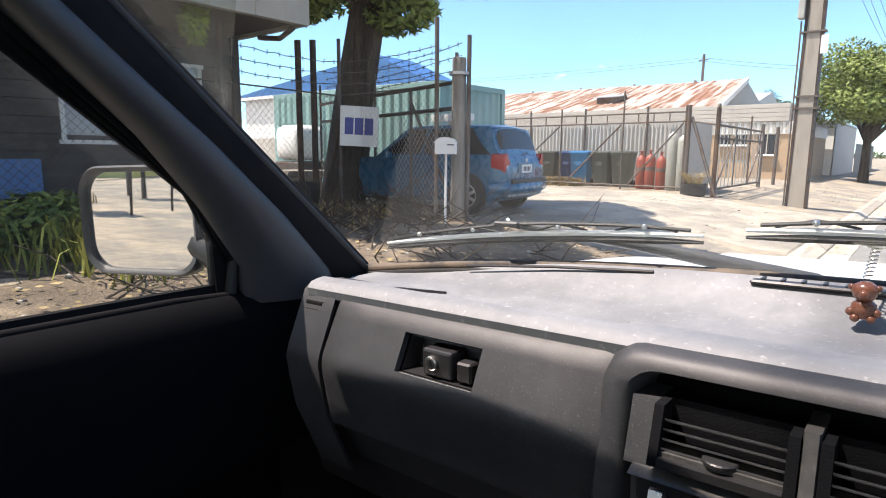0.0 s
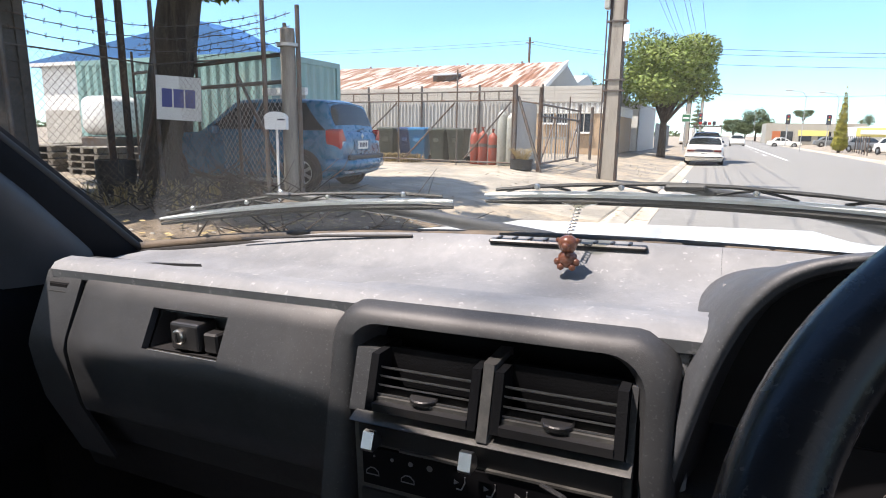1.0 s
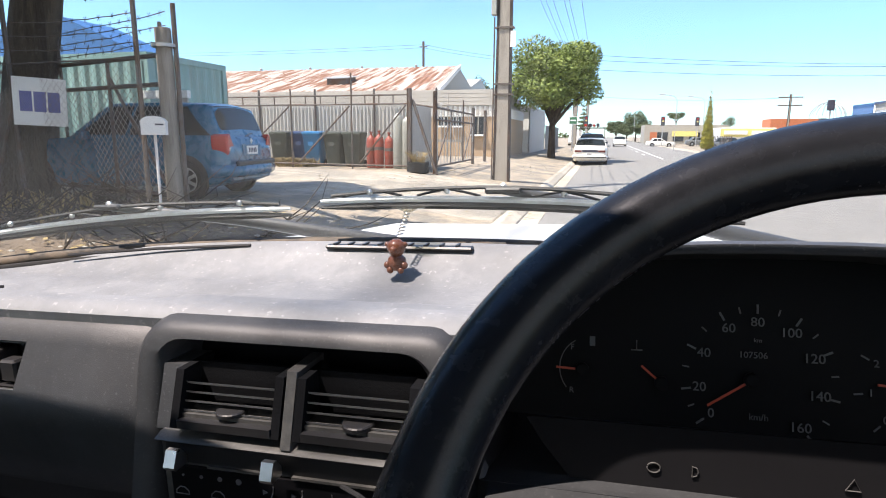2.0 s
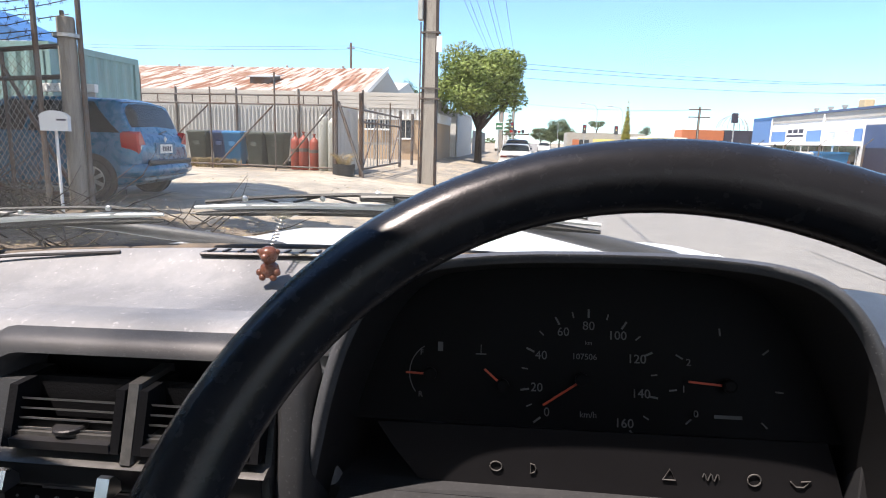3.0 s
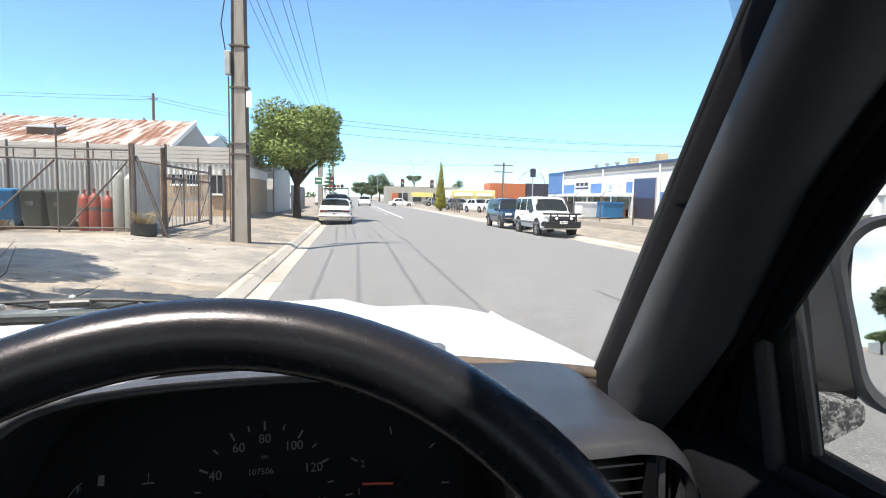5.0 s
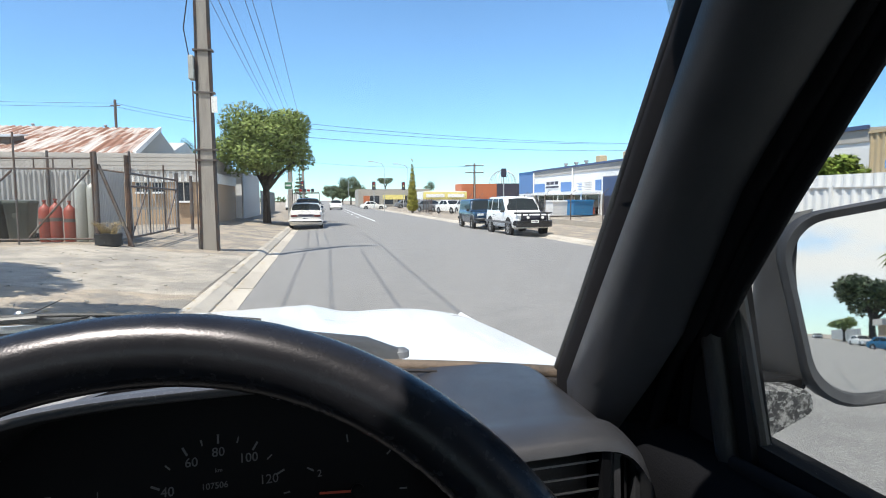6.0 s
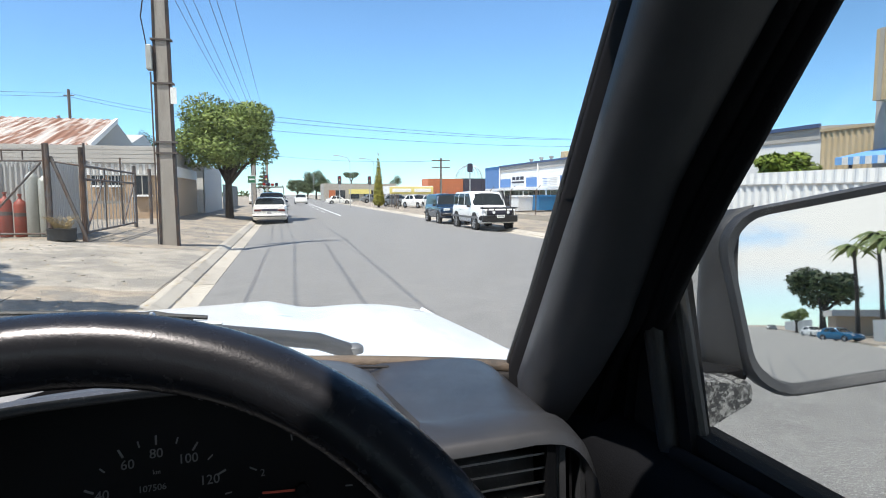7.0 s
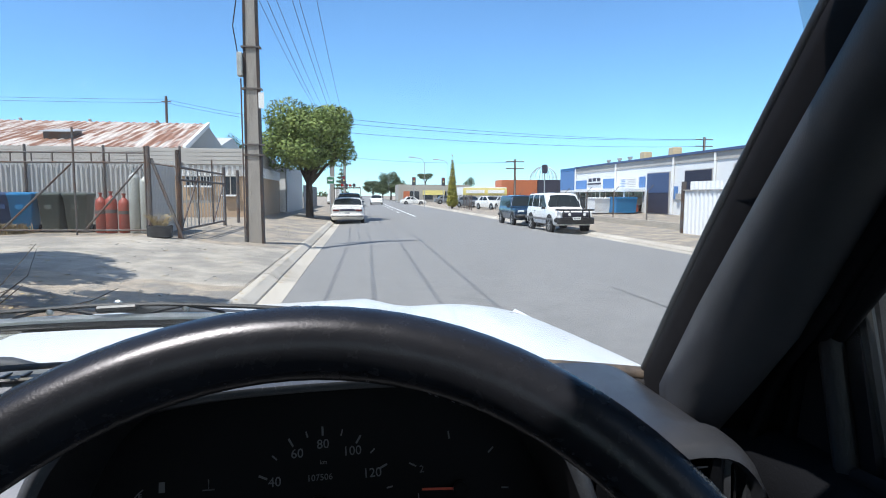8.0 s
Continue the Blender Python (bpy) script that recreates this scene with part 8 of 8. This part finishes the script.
np_ = thing("norfolk_pine", "dark conical pine in the distance", "tree", Matrix.Translation((-3.6, 120, 0.2)))
part("trunk", rod([(0, 0, 0), (0, 0, 7.2)], [0.2, 0.04], 6), BARK, np_)
part("crown", leaf_cloud(bmesh.new(), [((0, 0, 1.8 + 0.75 * k), (1.6 * (1 - k / 8.5), 1.6 * (1 - k / 8.5), 0.28)) for k in range(8)], 1500, 0.2, 78), LEAFDARK, np_)

for k in range(16):
    a = -62 + 10.5 * k
    if -6 < a < 12:
        continue
    x, y = 330 * math.sin(radians(a)), 330 * math.cos(radians(a))
    fb = thing("tree_belt", "belt of distant trees on the skyline", "trees", Matrix.Translation((x, y, 0.2)), kind="stuff")
    part("crown", leaf_cloud(bmesh.new(), [((rx_, 0, 1.2), (9, 6, 1.6 + 1.2 * noise.noise(Vector((rx_ * 0.1, k, 0))))) for rx_ in range(-32, 33, 9)], 1100, 1.1, 400 + k), LEAFDARK, fb)

# ================= behind the vehicle, seen in the mirrors =================
bh = thing("brown_house", "low brown house behind a verge", "house")
part("wall", B(11.0, 17, -99, -90, 0.2, 2.7), BRICK, bh)
part("roof", prism([(10.5, 2.7), (10.5, 3.5), (17.5, 3.6), (17.5, 2.7)], "y", -99.5, -89.5), GREYWALL, bh)
bw_ = thing("pale_fence", "pale sheet fence beside the footpath behind", "fence")
part("sheet", corrugated((10.6, -36), (10.6, -62), 0.2, 2.0, 0.24, 0.04), GALVWALL, bw_)
part("sheet", corrugated((9.5, -104), (9.5, -180), 0.2, 2.3, 0.24, 0.04), GALVWALL, bw_)
tree("dark_tree", "large dark spreading tree behind the street", (11.6, -112, 0.2), 0.5, 3.2, blobset(0, 0, 7.2, 6.0, 5.0, 4.2, 12, 301), 4200, 0.42, LEAFDARK, 302, 6)
tree("verge_bush", "low yellowish tree on the far verge behind", (8.9, -128, 0.2), 0.2, 1.6, blobset(0, 0, 3.0, 2.6, 2.4, 1.6, 7, 303), 1500, 0.25, LEAF, 304, 4)
for k, (x, y, h) in enumerate(((11.6, -78, 10.2), (13.2, -74, 11.0), (12.6, -66, 9.4), (14.4, -70, 10.4))):
    pt = thing("palm", "tall palm with drooping fronds", "tree", Matrix.Translation((x, y, 0.2)), "palms")
    part("trunk", rod([(0, 0, 0), (0.15, 0, h * 0.5), (0.1, 0, h)], [0.26, 0.2, 0.16], 8), BARK, pt)
    for j in range(13):
        a = 2 * math.pi * j / 13 + k
        e = 0.9 if j % 2 else 0.35
        bm = bmesh.new()
        rows = []
        for q in range(8):
            u = q / 7
            rr_ = 2.6 * u
            zz = h + e * 1.5 * u - 2.1 * u * u
            wd_ = 0.40 * math.sin(math.pi * (0.12 + 0.85 * u))
            c_ = Vector((0.1 + rr_ * math.cos(a), rr_ * math.sin(a), zz))
            sd_ = Vector((-math.sin(a), math.cos(a), 0)) * wd_
            rows.append([c_ - sd_ - Vector((0, 0, 0.22 * wd_ / 0.4)), c_, c_ + sd_ - Vector((0, 0, 0.22 * wd_ / 0.4))])
        loft(bm, rows)
        part("frond", bm, LEAF, pt)
wr_ = thing("back_fence", "wire and post fence along the verge behind", "fence")
for k in range(10):
    part("post", rod([(-6.6, -7 - 3 * k, 0.3), (-6.6, -7 - 3 * k, 1.9)], 0.04, 6), STEEL, wr_)
for z in (0.9, 1.3, 1.7):
    part("wire", rod([(-6.6, -7, z), (-6.6, -34, z)], 0.008, 4), STEEL, wr_)
for x, y in ((-4.75, -8.6), (-4.45, -9.6)):
    tagged(part("stake", rod([(x, y, 0.1), (x + 0.05, y, 1.45)], 0.022, 6), RUSTPOST), "rusty steel stake driven into the verge", "stake", "stakes")

tagged(part("yellow_skip", prism([(-12.9, 0.5), (-11.0, 0.5), (-10.6, 1.9), (-13.3, 1.9)], "y", -27, -24), YELLOW), "faded yellow skip in the yard behind", "bin")
for k in range(6):
    hb_ = tree("verge_sapling", "scruffy sapling along the fence behind", (-5.6 - 0.3 * (k % 2), -9 - 3.1 * k, 0.45), 0.05, 0.8, blobset(0, 0, 1.5, 0.55, 0.5, 0.7, 4, 500 + k), 350, 0.09, WEED, 510 + k, 3)

# ================= weeds, dry grass, stones =================


def tuft(bm, x, y, n, h, spread, rn):
    for _ in range(n):
        a = rn.uniform(0, 2 * math.pi)
        p = Vector((x + rn.gauss(0, spread), y + rn.gauss(0, spread), ground_z(x) - 0.02))
        l = h * rn.uniform(0.5, 1.2)
        d = Vector((math.cos(a), math.sin(a), 0))
        s = Vector((-d.y, d.x, 0)) * 0.012
        t1 = p + d * l * 0.25 + Vector((0, 0, l * 0.7))
        t2 = p + d * l * 0.6 + Vector((0, 0, l * 0.85))
        v = [bm.verts.new(q) for q in (p - s, p + s, t1 + s * 0.8, t1 - s * 0.8, t2)]
        bm.faces.new((v[0], v[1], v[2], v[3]))
        bm.faces.new((v[3], v[2], v[4]))


rn = random.Random(7)
bm = bmesh.new()
for k in range(60):
    tuft(bm, rn.uniform(-6.9, -4.6), rn.uniform(-0.8, 3.3), 26, 0.50, 0.12, rn)
leaf_cloud(bm, [((-5.9 + rn.uniform(-0.9, 0.9), -0.6 + 0.30 * k, 0.72), (0.5, 0.4, 0.36)) for k in range(13)], 9000, 0.055, 9)
tagged(part("weeds", bm, WEED), "overgrown green and yellow weeds against the fence", "weeds", kind="stuff")
bm = bmesh.new()
for k in range(70):
    x, y = rn.choice(((rn.uniform(-7.3, -5.6), rn.uniform(4.5, 6.6)), (rn.uniform(-9.0, -8.3), rn.uniform(16.4, 16.8)), (rn.uniform(-10, -9.2), rn.uniform(16.6, 17.0)), (rn.uniform(-9.2, -8.4), rn.uniform(16.3, 16.7)), (rn.uniform(-7.2, -5.4), rn.uniform(-12, -1))))
    tuft(bm, x, y, 26, 0.30, 0.10, rn)
tagged(part("dry_grass", bm, DRYGRASS), "dry straw-coloured grass tufts", "grass", kind="stuff")
bm = bmesh.new()
for k in range(260):
    x, y = (rn.uniform(-7.2, -5.0), rn.uniform(4.6, 7.2)) if k < 130 else (rn.uniform(-6.8, -2.8), rn.uniform(1.5, 7.0))
    a, b_ = rn.uniform(0, 6.28), rn.uniform(-0.1, 0.9)
    l = rn.uniform(0.3, 0.9)
    p = Vector((x, y, ground_z(x)))
    sweep(bm, [p, p + Vector((math.cos(a) * l * 0.6, math.sin(a) * l * 0.6, l * 0.5 * b_ + 0.04)), p + Vector((math.cos(a + 0.4) * l, math.sin(a + 0.4) * l, l * b_ + 0.05))], [0.010, 0.007, 0.003], 4)
tagged(part("twigs", bm, BARK), "tangle of dry twigs at the foot of the trees", "twigs", kind="stuff")
bm = bmesh.new()
for k in range(420):
    if k < 140:
        x, y = rn.uniform(-5.6, -3.2), rn.uniform(-1, 5)
        s = rn.uniform(0.010, 0.035)
    else:
        x, y = rn.choice((rn.uniform(-4.8, -1.8), rn.uniform(-6, -1.8))), rn.uniform(5, 26)
        s = rn.uniform(0.008, 0.035)
    n0 = len(bm.verts)
    r_ = bmesh.ops.create_icosphere(bm, subdivisions=1, radius=s) if k < 140 else bmesh.ops.create_cube(bm, size=s * 1.4)
    for v in r_["verts"]:
        v.co = Vector((v.co.x * rn.uniform(0.8, 1.3), v.co.y, v.co.z * 0.6)) + Vector((x, y, ground_z(x) + s * 0.2))
tagged(part("gravel", bm, FASCIA), "scattered stones and rubble on the verge", "gravel", kind="stuff")
bm = bmesh.new()
for k in range(3200):
    x = rn.choice((rn.uniform(KL - 0.15, KL + 0.3), rn.uniform(-4.8, -1.8), rn.uniform(-6.8, -2.6)))
    y = rn.uniform(-1, 7.5) if k > 900 else rn.uniform(5, 30)
    if k > 900 and x > -2.2:
        continue
    a = rn.uniform(0, 6.28)
    s = rn.uniform(0.02, 0.05)
    z = ground_z(x) + (0.035 if k > 900 else 0.012) if x < KL - 0.17 else (0.145 if x < KL else 0.05)
    c_, d_ = Vector((math.cos(a), math.sin(a), 0)) * s, Vector((-math.sin(a), math.cos(a), 0.3)) * s * 0.4
    p = Vector((x, y, z))
    bm.faces.new([bm.verts.new(q) for q in (p - c_, p - d_, p + c_, p + d_)])
tagged(part("leaf_litter", bm, DRYGRASS), "fallen dry leaves on the verge", "leaves", kind="stuff")
